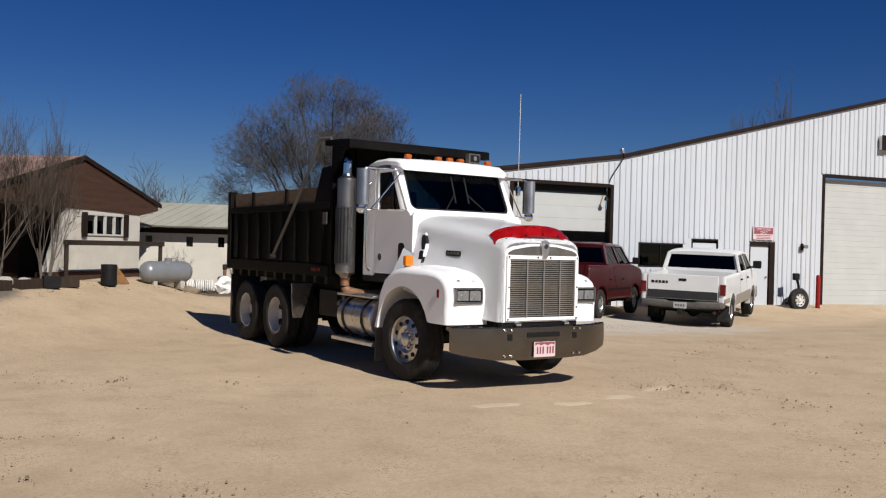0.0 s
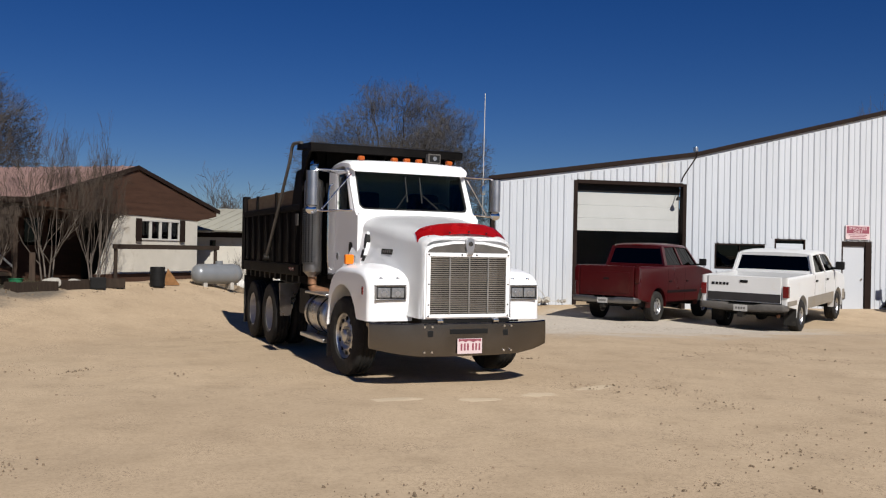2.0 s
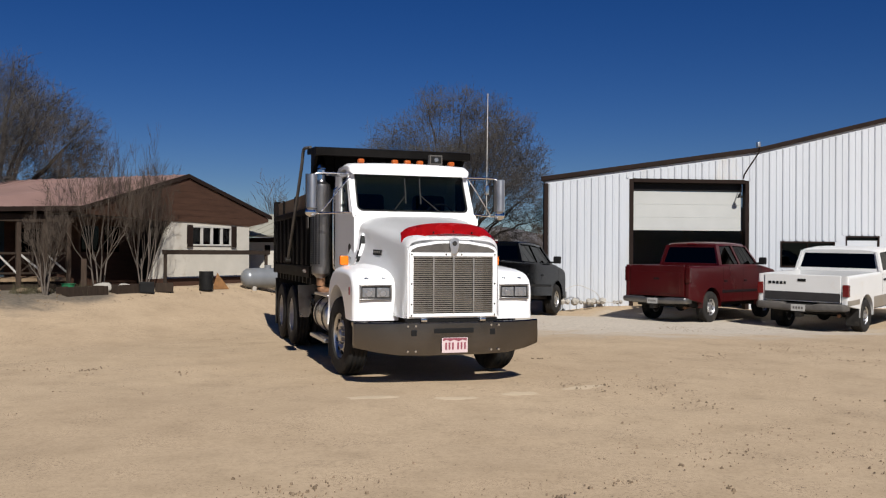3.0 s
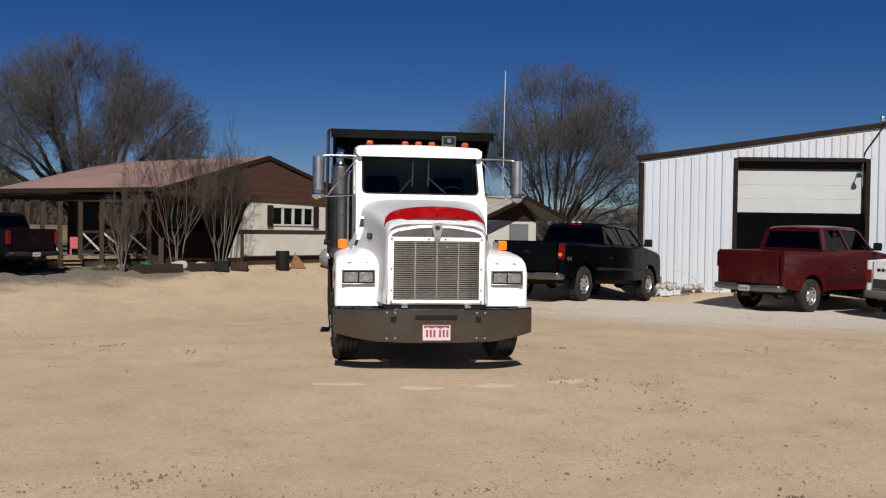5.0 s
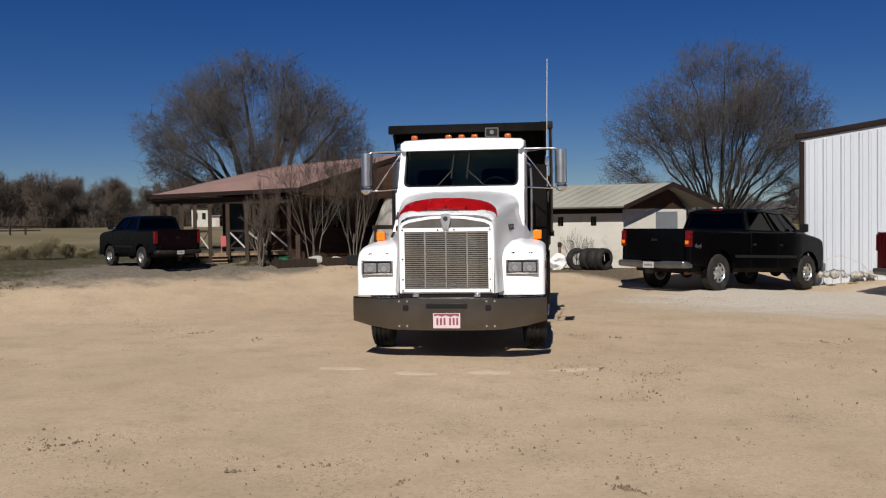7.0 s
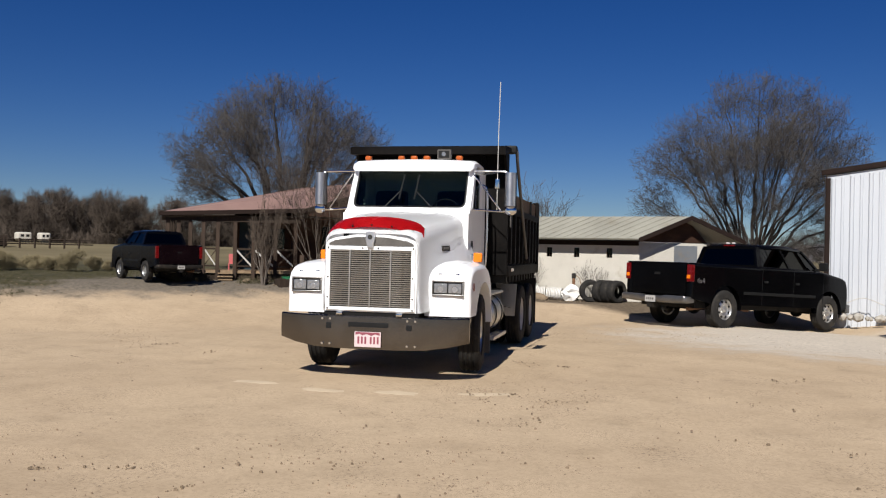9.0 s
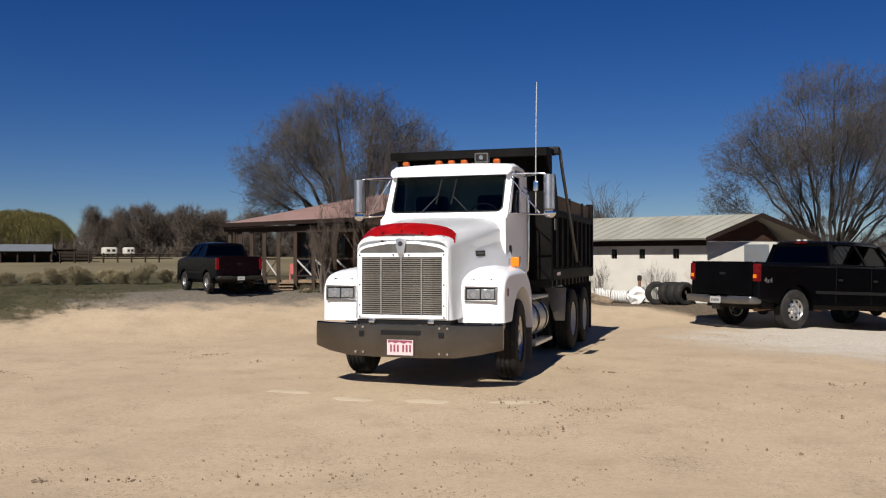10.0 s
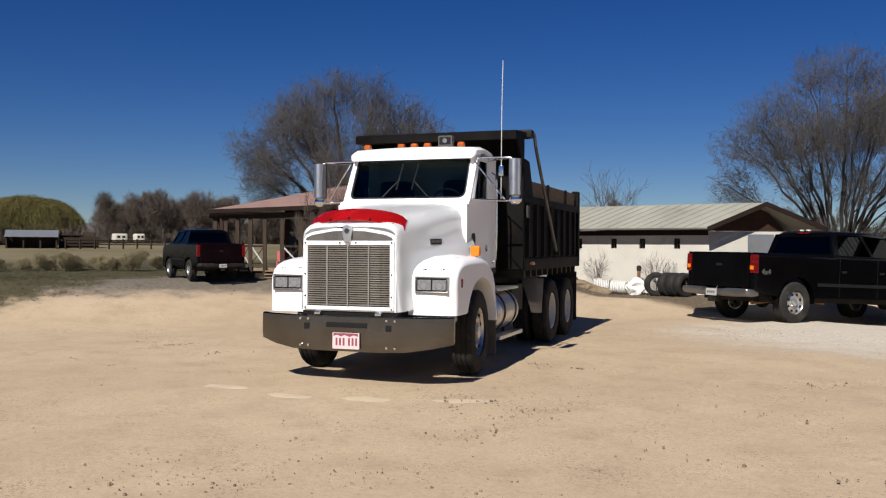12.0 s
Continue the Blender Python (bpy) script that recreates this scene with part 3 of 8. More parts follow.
def build_workshop():
    shop = thing("workshop_building", WM, "white ribbed metal workshop with dark brown roof trim and open garage bay", "building", kind="structure")
    cuts = sorted({0.0, LENGTH, 6.95, 22.5, *[v for o in OPENINGS for v in o[:2]]})
    for a, b in zip(cuts, cuts[1:]):
        mid = (a + b) / 2
        hole = [o for o in OPENINGS if o[0] <= mid <= o[1]]
        za, zb = roof_height(a), roof_height(b)
        spans = [(-1.0, hole[0][2]), (hole[0][3], None)] if hole else [(-1.0, None)]
        for lo, hi in spans:
            if hi is None:
                part("wall_front", ext(B(), [(a, lo), (b, lo), (b, zb), (a, za)], "y", 0.0, 0.16), M["siding"], shop)
            elif hi - lo > 0.05:
                part("wall_front", ext(B(), [(a, lo), (b, lo), (b, hi), (a, hi)], "y", 0.0, 0.16), M["siding"], shop)
    for nm, s in (("wall_side", 0.0), ("wall_side", LENGTH - 0.16)):
        h = roof_height(s) - 0.02
        part(nm, ext(B(), [(s, 0.165), (s + 0.16, 0.165), (s + 0.16 + SKEW * DEPTH, DEPTH), (s + SKEW * DEPTH, DEPTH)], "z", -1, h), M["siding"], shop)
    part("wall_back", bx(B(), 0.17 + SKEW * DEPTH, LENGTH - 0.17, DEPTH - 0.16, DEPTH, -1, 3.8), M["siding"], shop)
    for a, b in ((0, 6.95), (6.95, 22.5), (22.5, LENGTH)):
        bm = B()
        e = 0.12 if a == 0 else 0
        loft(bm, [[(a - e + k, y, roof_height(a) + 0.03), (b + k, y, roof_height(b) + 0.03), (b + k, y, roof_height(b) + 0.14), (a - e + k, y, roof_height(a) + 0.14)] for y, k in ((-0.02, 0), (DEPTH, SKEW * DEPTH))])
        part("roof", bm, M["roof_grey"], shop, "low-pitched metal roof")
        bm = B()
        ext(bm, [(a - (0.14 if a == 0 else 0), roof_height(a) + 0.0), (b, roof_height(b) + 0.0), (b, roof_height(b) + 0.145), (a - (0.14 if a == 0 else 0), roof_height(a) + 0.145)], "y", -0.09, -0.022, 0.012)
        part("roof_trim", bm, M["brown_trim"], shop, "dark brown roof edge trim")
    part("corner_trim", bx(B(), -0.04, 0.09, -0.05, 0.12, -1, 3.8, 0.01), M["brown_trim"], shop, "dark brown corner post")
    # wall ribs: a strong one every third
    s, k = 0.16, 0
    while s < 34:
        w = 0.060 if k % 2 == 0 else 0.042
        proud = 0.046 if k % 2 == 0 else 0.024
        spans = [(-1.0, roof_height(s) - 0.1)]
        for a, b, lo, hi in OPENINGS:
            if a - 0.1 < s < b + 0.1:
                spans = [q for q in ((-1.0, lo - 0.06), (hi + 0.025, roof_height(s) - 0.1)) if q[1] - q[0] > 0.1]
        for lo, hi in spans:
            bm = B()
            ext(bm, [(s - w, 0.0), (s + w, 0.0), (s + w * 0.55, -proud), (s - w * 0.55, -proud)], "z", lo, hi)
            part("wall_rib", bm, M["siding"], shop)
        s, k = s + 0.225, k + 1
    # rooms behind the openings: their shade is put into a dark floor colour
    part("room_floor", ext(B(), [(0.2, 0.17), (LENGTH - 0.2, 0.17), (LENGTH - 0.2 + SKEW * DEPTH, DEPTH - 0.2), (0.2 + SKEW * DEPTH, DEPTH - 0.2)], "z", -0.6, -0.45), M["room_shade"], shop)
    # frames
    for a, b, lo, hi in (OPENINGS[0], OPENINGS[4]):
        for x0, x1, z0, z1 in ((a - 0.02, a + 0.11, -1, hi), (b - 0.11, b + 0.02, -1, hi), (a + 0.112, b - 0.112, hi - 0.10, hi + 0.02)):
            part("door_frame", bx(B(), x0, x1, -0.035, 0.20, z0, z1, 0.008), M["brown_trim"], shop, "dark brown door frame")
    return shop


shop = build_workshop()


def sectional_door(name, a, b, z0, z1, rows, label):
    ob = thing(name, WM @ pose(0, 0.22, 0), label, "garage door", kind="structure")
    h = (z1 - z0) / rows
    for k in range(rows):
        bm = bx(B(), a, b, 0.0, 0.05, z0 + k * h + 0.0015, z0 + (k + 1) * h - 0.0015, 0.002)
        part("door_panel", bm, M["door_panel"], ob)
    return ob


sectional_door("door_1", 2.84, 6.50, 2.38, 3.62, 3, "cream sectional garage door raised halfway in its opening")
tagged(part("door_lintel", bx(B(), 2.84, 6.50, 0.20, 0.30, 3.63, 3.98), M["black"], shop), "")
d2 = sectional_door("door_2", 16.07, 21.08, -0.40, 4.70, 24, "closed cream roll-up garage door with narrow slats")
# person door with a reveal
pd = thing("door_3", WM, "white metal entrance door, closed, in a dark frame", "door", kind="structure")
part("door_leaf", bx(B(), 12.60, 13.48, 0.08, 0.13, -0.35, 2.06, 0.01), M["siding"], pd)
for x0, x1, z0, z1 in ((12.50, 12.60, -0.5, 2.2), (13.48, 13.74, -0.5, 2.2), (12.602, 13.478, 2.062, 2.24)):
    part("door_frame", bx(B(), x0, x1, 0.02 if x0 < 13 else 0.0, 0.17, z0, z1, 0.006), M["brown_trim"], pd)
bm = B()
cy(bm, (13.36, 0.03, 0.92), (13.36, 0.08, 0.92), 0.035, n=12)
part("door_knob", bm, M["chrome"], pd, "steel door knob")


def shop_window(name, a, b, z0, z1, label, split):
    ob = thing(name, WM, label, "window", kind="structure")
    for x0, x1, y0, y1 in ((a, b, z0, z0 + 0.05), (a, b, z1 - 0.05, z1), (a, a + 0.05, z0 + 0.052, z1 - 0.052), (b - 0.05, b, z0 + 0.052, z1 - 0.052)):
        part("window_frame", bx(B(), x0, x1, -0.02, 0.10, y0, y1, 0.006), M["brown_trim"], ob)
    for k in range(split):
        w = (b - a - 0.10) / split
        x0 = a + 0.05 + k * w
        part("pane", bx(B(), x0 + 0.012, x0 + w - 0.012, 0.05, 0.056, z0 + 0.052, z1 - 0.052), M["dark_glass"], ob)
        if k:
            part("mullion", bx(B(), x0 - 0.015, x0 + 0.011, 0.02, 0.09, z0 + 0.052, z1 - 0.052), M["brown_trim"], ob)
    return ob


shop_window("window_1", 7.70, 9.56, 1.22, 2.06, "wide dark sliding window in a brown frame", 2)
w2 = shop_window("window_2", 9.93, 11.10, 1.45, 2.25, "small window closed with a white panel set back", 1)
# the dark strip left above the panel stands for the shade there
part("panel", bx(B(), 9.985, 11.045, 0.035, 0.049, 1.505, 2.10), M["siding"], w2, "white panel closing the window")
# added dark sheet, so that rooms behind the small windows stay dark
part("shade_backing", bx(B(), 7.2, 11.6, 0.9, 1.0, -0.4, 3.2), M["room_shade"], shop)

# downpipe at the roof's bend, sign, lamp, utility box
pipe = thing("downpipe", WM, "thin dark conduit slanting down from the roof's bend", "pipe")
part("pipe", tube(B(), bent([(6.95, -0.1, 5.06), (6.93, -0.16, 4.92), (6.45, -0.10, 4.20), (6.44, -0.02, 4.02)]), 0.022), M["brown_trim"], pipe)
part("vent_cap", bx(B(), 6.88, 6.98, -0.12, 0.06, 5.06, 5.22, 0.02), M["aluminium"], pipe, "small metal cap")
sign = thing("wall_sign", WM, "white and red notice board above the entrance door", "sign")
part("board", bx(B(), 12.62, 13.58, -0.075, -0.045, 2.29, 2.78, 0.006), M["plate_white"], sign)
part("red_band", bx(B(), 12.66, 13.54, -0.081, -0.076, 2.50, 2.74), M["plate_red"], sign)


def letters(text, parent, m, size, material, name="lettering", label=""):
    cu = bpy.data.curves.new(name, "FONT")
    cu.body, cu.size, cu.align_x, cu.align_y, cu.extrude = text, size, "CENTER", "CENTER", 0.001
    tmp = bpy.data.objects.new(name, cu)
    scene.collection.objects.link(tmp)
    dg = bpy.context.evaluated_depsgraph_get()
    me = bpy.data.meshes.new_from_object(tmp.evaluated_get(dg))
    bpy.data.objects.remove(tmp)
    me.materials.clear()
    me.materials.append(material)
    ob = new(name, me)
    ob.parent, ob.matrix_local = parent, m
    return tagged(ob, label=label)


letters("EMPLOYEES", sign, pose(13.10, -0.084, 2.672, 90), 0.135, M["plate_white"])
letters("ONLY", sign, pose(13.10, -0.084, 2.556, 90), 0.135, M["plate_white"])
for k, w in enumerate((0.36, 0.30, 0.33)):
    part("text_bar", bx(B(), 13.10 - w, 13.10 + w, -0.080, -0.0755, 2.435 - k * 0.055, 2.458 - k * 0.055), M["plate_red"], sign)
dl = thing("door_lamp", WM, "small dark lamp hanging at the garage door's corner", "lamp")
part("arm", tube(B(), [(6.40, 0.0, 3.80), (6.34, -0.07, 3.66), (6.30, -0.09, 3.55)], 0.016, 6), M["brown_trim"], dl)
bm = B()
lathe(bm, [(0.03, 0.0), (0.05, -0.04), (0.085, -0.13), (0.075, -0.13)], 16)
bmesh.ops.rotate(bm, verts=bm.verts, matrix=Matrix.Rotation(radians(-90), 3, "Y"))
bmesh.ops.translate(bm, verts=bm.verts, vec=(6.30, -0.09, 3.56))
part("shade", bm, M["black"], dl)
lamp = thing("wall_lamp", WM, "small dark floodlight on the siding", "lamp")
part("housing", bx(B(), 14.86, 15.12, -0.22, -0.05, 2.02, 2.14, 0.02), M["brown_trim"], lamp)
part("lens", bx(B(), 14.89, 15.09, -0.235, -0.222, 2.035, 2.12), M["clear_lens"], lamp)
part("bracket", bx(B(), 14.94, 15.04, -0.06, 0.0, 1.95, 2.20, 0.01), M["brown_trim"], lamp)
ubox = thing("utility_box", WM, "grey steel cabinet high on the siding", "box")
part("body", bx(B(), 18.75, 19.35, -0.2, -0.03, 5.95, 6.5, 0.02), M["aluminium"], ubox)
part("lid", bx(B(), 18.72, 19.38, -0.23, -0.202, 5.93, 6.52, 0.008), M["brown_trim"], ubox)
bol = thing("bollard", WM @ pose(14.95, -0.9, -0.30), "red painted steel bollard beside the roll-up door", "bollard")
bm = B()
lathe_pts = [(0.0, 1.36), (0.05, 1.35), (0.075, 1.31), (0.08, 1.25), (0.08, -0.1)]
lathe(bm, lathe_pts, 20)
bmesh.ops.rotate(bm, verts=bm.verts, matrix=Matrix.Rotation(radians(-90), 3, "Y"))
part("post", bm, M["red_paint"], bol)


def wheel_meshes(r, w, rim_r, holes, rim_mat, tag):
    """Tyre and rim meshes round the x axis, outside towards +x."""
    bm = B()
    hw = w / 2
    prof = [(rim_r, -hw * 0.8), (rim_r + 0.02, -hw * 0.95), (r * 0.86, -hw), (r * 0.96, -hw * 0.86), (r, -hw * 0.62)]
    for g in (-0.4, 0.0, 0.4):
        c = g * hw
        prof += [(r, c - 0.02), (r - 0.013, c - 0.012), (r - 0.013, c + 0.012), (r, c + 0.02)]
    prof += [(r, hw * 0.62), (r * 0.96, hw * 0.86), (r * 0.86, hw), (rim_r + 0.02, hw * 0.95), (rim_r, hw * 0.8)]
    lathe(bm, prof, 40)
    tyre = part("tyre_" + tag, bm, M["rubber"])
    bm = B()
    d = hw * 0.8
    lathe(bm, [(rim_r, -d), (rim_r - 0.02, -d), (rim_r - 0.03, d * 0.3), (rim_r * 0.93, d * 0.75), (rim_r, d * 0.98), (rim_r + 0.012, d), (rim_r + 0.012, -d), (rim_r, -d)], 36)
    lathe(bm, [(rim_r * 0.92, d * 0.55), (rim_r * 0.6, d * 0.80), (rim_r * 0.45, d * 0.55), (rim_r * 0.30, d * 0.6), (rim_r * 0.28, d * 1.0), (rim_r * 0.2, d * 1.12), (0.001, d * 1.14)], 36)
    for k in range(10):
        a = 6.28318 * k / 10
        cy(bm, (d * 0.55, rim_r * 0.375 * math.cos(a), rim_r * 0.375 * math.sin(a)), (d * 0.95, rim_r * 0.375 * math.cos(a), rim_r * 0.375 * math.sin(a)), 0.014 * rim_r / 0.29, n=6)
    rim = part("rim_" + tag, bm, rim_mat)
    bm = B()
    cy(bm, (d * 0.70 - 0.02, 0, 0), (d * 0.70 + 0.012, 0, 0), rim_r * (0.95 / holes), n=12)
    hole = part("hand_hole_" + tag, bm, M["black"])
    out = [o.data for o in (tyre, rim, hole)] + [(holes, rim_r * 0.76)]
    for o in (tyre, rim, hole):
        bpy.data.objects.remove(o)
    return out


def put_wheel(parent, meshes, m, extra=True):
    w = new("wheel")
    w.parent, w.matrix_local = parent, m
    for nm, me in zip(("tyre", "rim"), meshes):
        piece(nm, me, w, Matrix())
    count, rad = meshes[3]
    for k in range(count):
        a = 6.28318 * (k + 0.5) / count
        piece("hand_hole", meshes[2], w, Matrix.Translation((0, rad * math.cos(a), rad * math.sin(a))))
    return w


M["white_rim"] = surface("white_painted_wheel", (0.62, 0.61, 0.58), 0.4, vary=0.1, scale=6, bump=0.05, dirt=(0.25, 0.2, 0.14), dirt_amount=0.4)
jack = thing("trailer_dolly", WM @ pose(14.05, -0.75, -0.28) @ Matrix.Diagonal((1.15, 1.15, 1.15, 1)), "black trailer dolly with a white spoked wheel leaning by the door", "trailer dolly")
spare = wheel_meshes(0.36, 0.2, 0.2, 8, M["white_rim"], "spare")
put_wheel(jack, spare, pose(0, -0.12, 0.36, 0, 0, -90))
put_wheel(jack, spare, pose(0.36, 0.22, 0.36, 0, 0, -70))
part("frame", tube(B(), bent([(-0.3, 0.1, 0.25), (0.25, 0.1, 0.3), (0.2, 0.1, 0.8), (0.05, 0.05, 1.1)]), 0.04), M["black"], jack)
part("coupler", bx(B(), -0.06, 0.14, -0.02, 0.12, 0.98, 1.2, 0.03), M["black"], jack)
rub = thing("rubble_pile", WM @ pose(1.2, -0.45, 0.1), "broken pale rubble and bent wire at the foot of the siding", "rubble", kind="stuff")
rnd = random.Random(8)
for k in range(16):
    x, r = rnd.uniform(-0.9, 1.2), rnd.uniform(0.05, 0.13)
    bm = B()
    bmesh.ops.create_icosphere(bm, subdivisions=1, radius=r, matrix=pose(x, rnd.uniform(-0.25, 0.3), r * 0.5, rnd.random() * 180, rnd.random() * 180, 0))
    part("chunk", bm, M["rubble"], rub)
part("wire", tube(B(), bent([(-0.9, -0.1, 0.3), (-0.3, 0, 0.6), (0.3, -0.05, 0.35), (0.5, 0, 0.05), (1.0, -0.1, 0.02)], 4), 0.012, 5), M["white_wood"], rub)


# ---- dump truck: its front faces -y, the bumper stands at y = 0 ----
truck = thing("dump_truck", pose(-0.057, -0.066, 0, 0, 0, -1.03), "white conventional dump truck with black tipping body and red hood shield", "dump truck")
TR, AXLES = 0.52, (1.36, 5.40, 6.68)

for sx in (-1, 1):
    part("chassis_rail", bx(B(), sx * 0.43 - 0.04, sx * 0.43 + 0.04, 0.35, 7.4, 0.72, 0.98, 0.01), M["frame_black"], truck)
for y in (0.6, 3.2, 4.4, 6.05, 7.25):
    part("crossmember", bx(B(), -0.385, 0.385, y - 0.05, y + 0.05, 0.76, 0.94, 0.01), M["frame_black"], truck)
part("engine_block", bx(B(), -0.36, 0.36, 0.5, 2.2, 0.62, 1.5, 0.05), M["frame_black"], truck)
part("radiator", bx(B(), -0.55, 0.55, 0.13, 0.2, 0.85, 1.62), M["black"], truck)
for y in AXLES:
    bm = B()
    cy(bm, (-0.95, y, TR), (0.95, y, TR), 0.075, n=12)
    if y > 3:
        bmesh.ops.create_uvsphere(bm, u_segments=14, v_segments=8, radius=0.24, matrix=pose(0, y, TR))
    part("axle", bm, M["frame_black"], truck)
steer = wheel_meshes(TR, 0.29, 0.295, 10, M["wheel_chrome"], "steer")
drive = wheel_meshes(TR, 0.27, 0.295, 5, M["white_rim"], "drive")
for sx in (-1, 1):
    put_wheel(truck, steer, pose(sx * 1.035, AXLES[0], TR, 0, 0, 5 if sx > 0 else 185))
    for y in AXLES[1:]:
        put_wheel(truck, drive, pose(sx * 1.07, y, TR, 0, 0, 180 if sx > 0 else 0))
        put_wheel(truck, drive, pose(sx * 0.75, y, TR, 0, 0, 0 if sx > 0 else 180))

# bumper with swept, tapered ends
bm = B()
rows = []
for x, y, z0 in ((-1.215, 0.22, 0.475), (-0.98, 0.10, 0.425), (-0.70, 0.025, 0.385), (-0.35, 0.0, 0.375), (0.35, 0.0, 0.375), (0.70, 0.025, 0.385), (0.98, 0.10, 0.425), (1.215, 0.22, 0.475)):
    rows.append([(x, y, z0), (x, y - 0.004, z0 + 0.02), (x, y - 0.012, 0.58), (x, y - 0.004, 0.765), (x, y + 0.012, 0.78), (x, y + 0.10, 0.775), (x, y + 0.105, 0.74), (x, y + 0.03, 0.72), (x, y + 0.03, z0 + 0.03)])
loft(bm, rows)
bumper = part("bumper", bm, M["dull_chrome"], truck, "broad steel bumper with dusty chrome")
part("bumper_slot", bx(B(), -0.255, 0.255, -0.0165, -0.006, 0.645, 0.705, 0.02), M["black"], bumper, "dark cooling slot")
for sx in (-1, 1):
    part("tow_hole", bx(B(), sx * 0.51 - 0.035, sx * 0.51 + 0.035, -0.006, 0.012, 0.615, 0.69, 0.008), M["black"], bumper)
    for dx in (-0.05, 0.05):
        for z in (0.43, 0.735):
            bm = B()
            cy(bm, (sx * 0.54 + dx, -0.010, z), (sx * 0.54 + dx, 0.02, z), 0.014, n=10)
            part("bolt", bm, M["chrome"], bumper)
plate = part("license_plate", bx(B(), -0.165, 0.17, -0.034, -0.026, 0.405, 0.59, 0.004), M["plate_white"], bumper, "red and white licence plate")
part("plate_ridge", ext(B(), [(-0.15, 0.585), (-0.15, 0.552), (-0.10, 0.566), (-0.06, 0.548), (-0.01, 0.566), (0.05, 0.545), (0.10, 0.566), (0.155, 0.55), (0.155, 0.585)], "y", -0.0375, -0.0345), M["plate_red"], plate)
for x in (-0.112, -0.068, -0.024, 0.044, 0.088, 0.132):
    part("plate_bar", bx(B(), x - 0.012, x + 0.012, -0.0375, -0.0345, 0.445, 0.532, 0.003), M["plate_red"], plate)
part("splash_pan", bx(B(), -0.6, 0.6, 0.06, 0.16, 0.77, 0.86, 0.02), M["black"], truck)

# hood: lofted from the grille surround to the cowl
def hood_ring(y, half, top, low, p, drop):
    """Half an arch with soft shoulders, then flanks that spread towards the fenders."""
    zm = top - drop
    flare = 0.02 + 0.24 * step(0.15, 1.15, y)
    flank = [(half + flare * f, y, low + (zm - low) * g) for f, g in ((1.0, 0.0), (0.72, 0.33), (0.36, 0.60), (0.10, 0.84))]
    pts = [(-x, y_, z) for x, y_, z in flank]
    for k in range(25):
        a = radians(-90 + 180 * k / 24)
        x = half * math.copysign(abs(math.sin(a)) ** (2 / p), a)
        pts.append((x, y, zm + drop * abs(math.cos(a)) ** (2 / p)))
    return pts + flank[::-1]


bm = B()
rings = []
for y, half, top, low, p, drop in ((0.05, 0.575, 1.79, 0.83, 4.5, 0.20), (0.075, 0.60, 1.835, 0.83, 4.3, 0.23), (0.13, 0.615, 1.865, 0.83, 4.0, 0.26), (0.35, 0.655, 1.92, 0.85, 3.9, 0.28), (0.75, 0.72, 1.99, 0.95, 3.9, 0.30), (1.15, 0.78, 2.06, 1.05, 3.9, 0.31), (1.55, 0.83, 2.125, 1.15, 3.9, 0.32), (1.84, 0.855, 2.165, 1.2, 3.9, 0.32)):
    rings.append(hood_ring(y, half, top, low, p, drop))
loft(bm, rings, caps=False, wrap=False)
bmesh.ops.solidify(bm, geom=bm.faces[:], thickness=0.02)
hood = part("hood", bm, M["white_paint"], truck, "sloping white fibreglass hood", sharp=60)

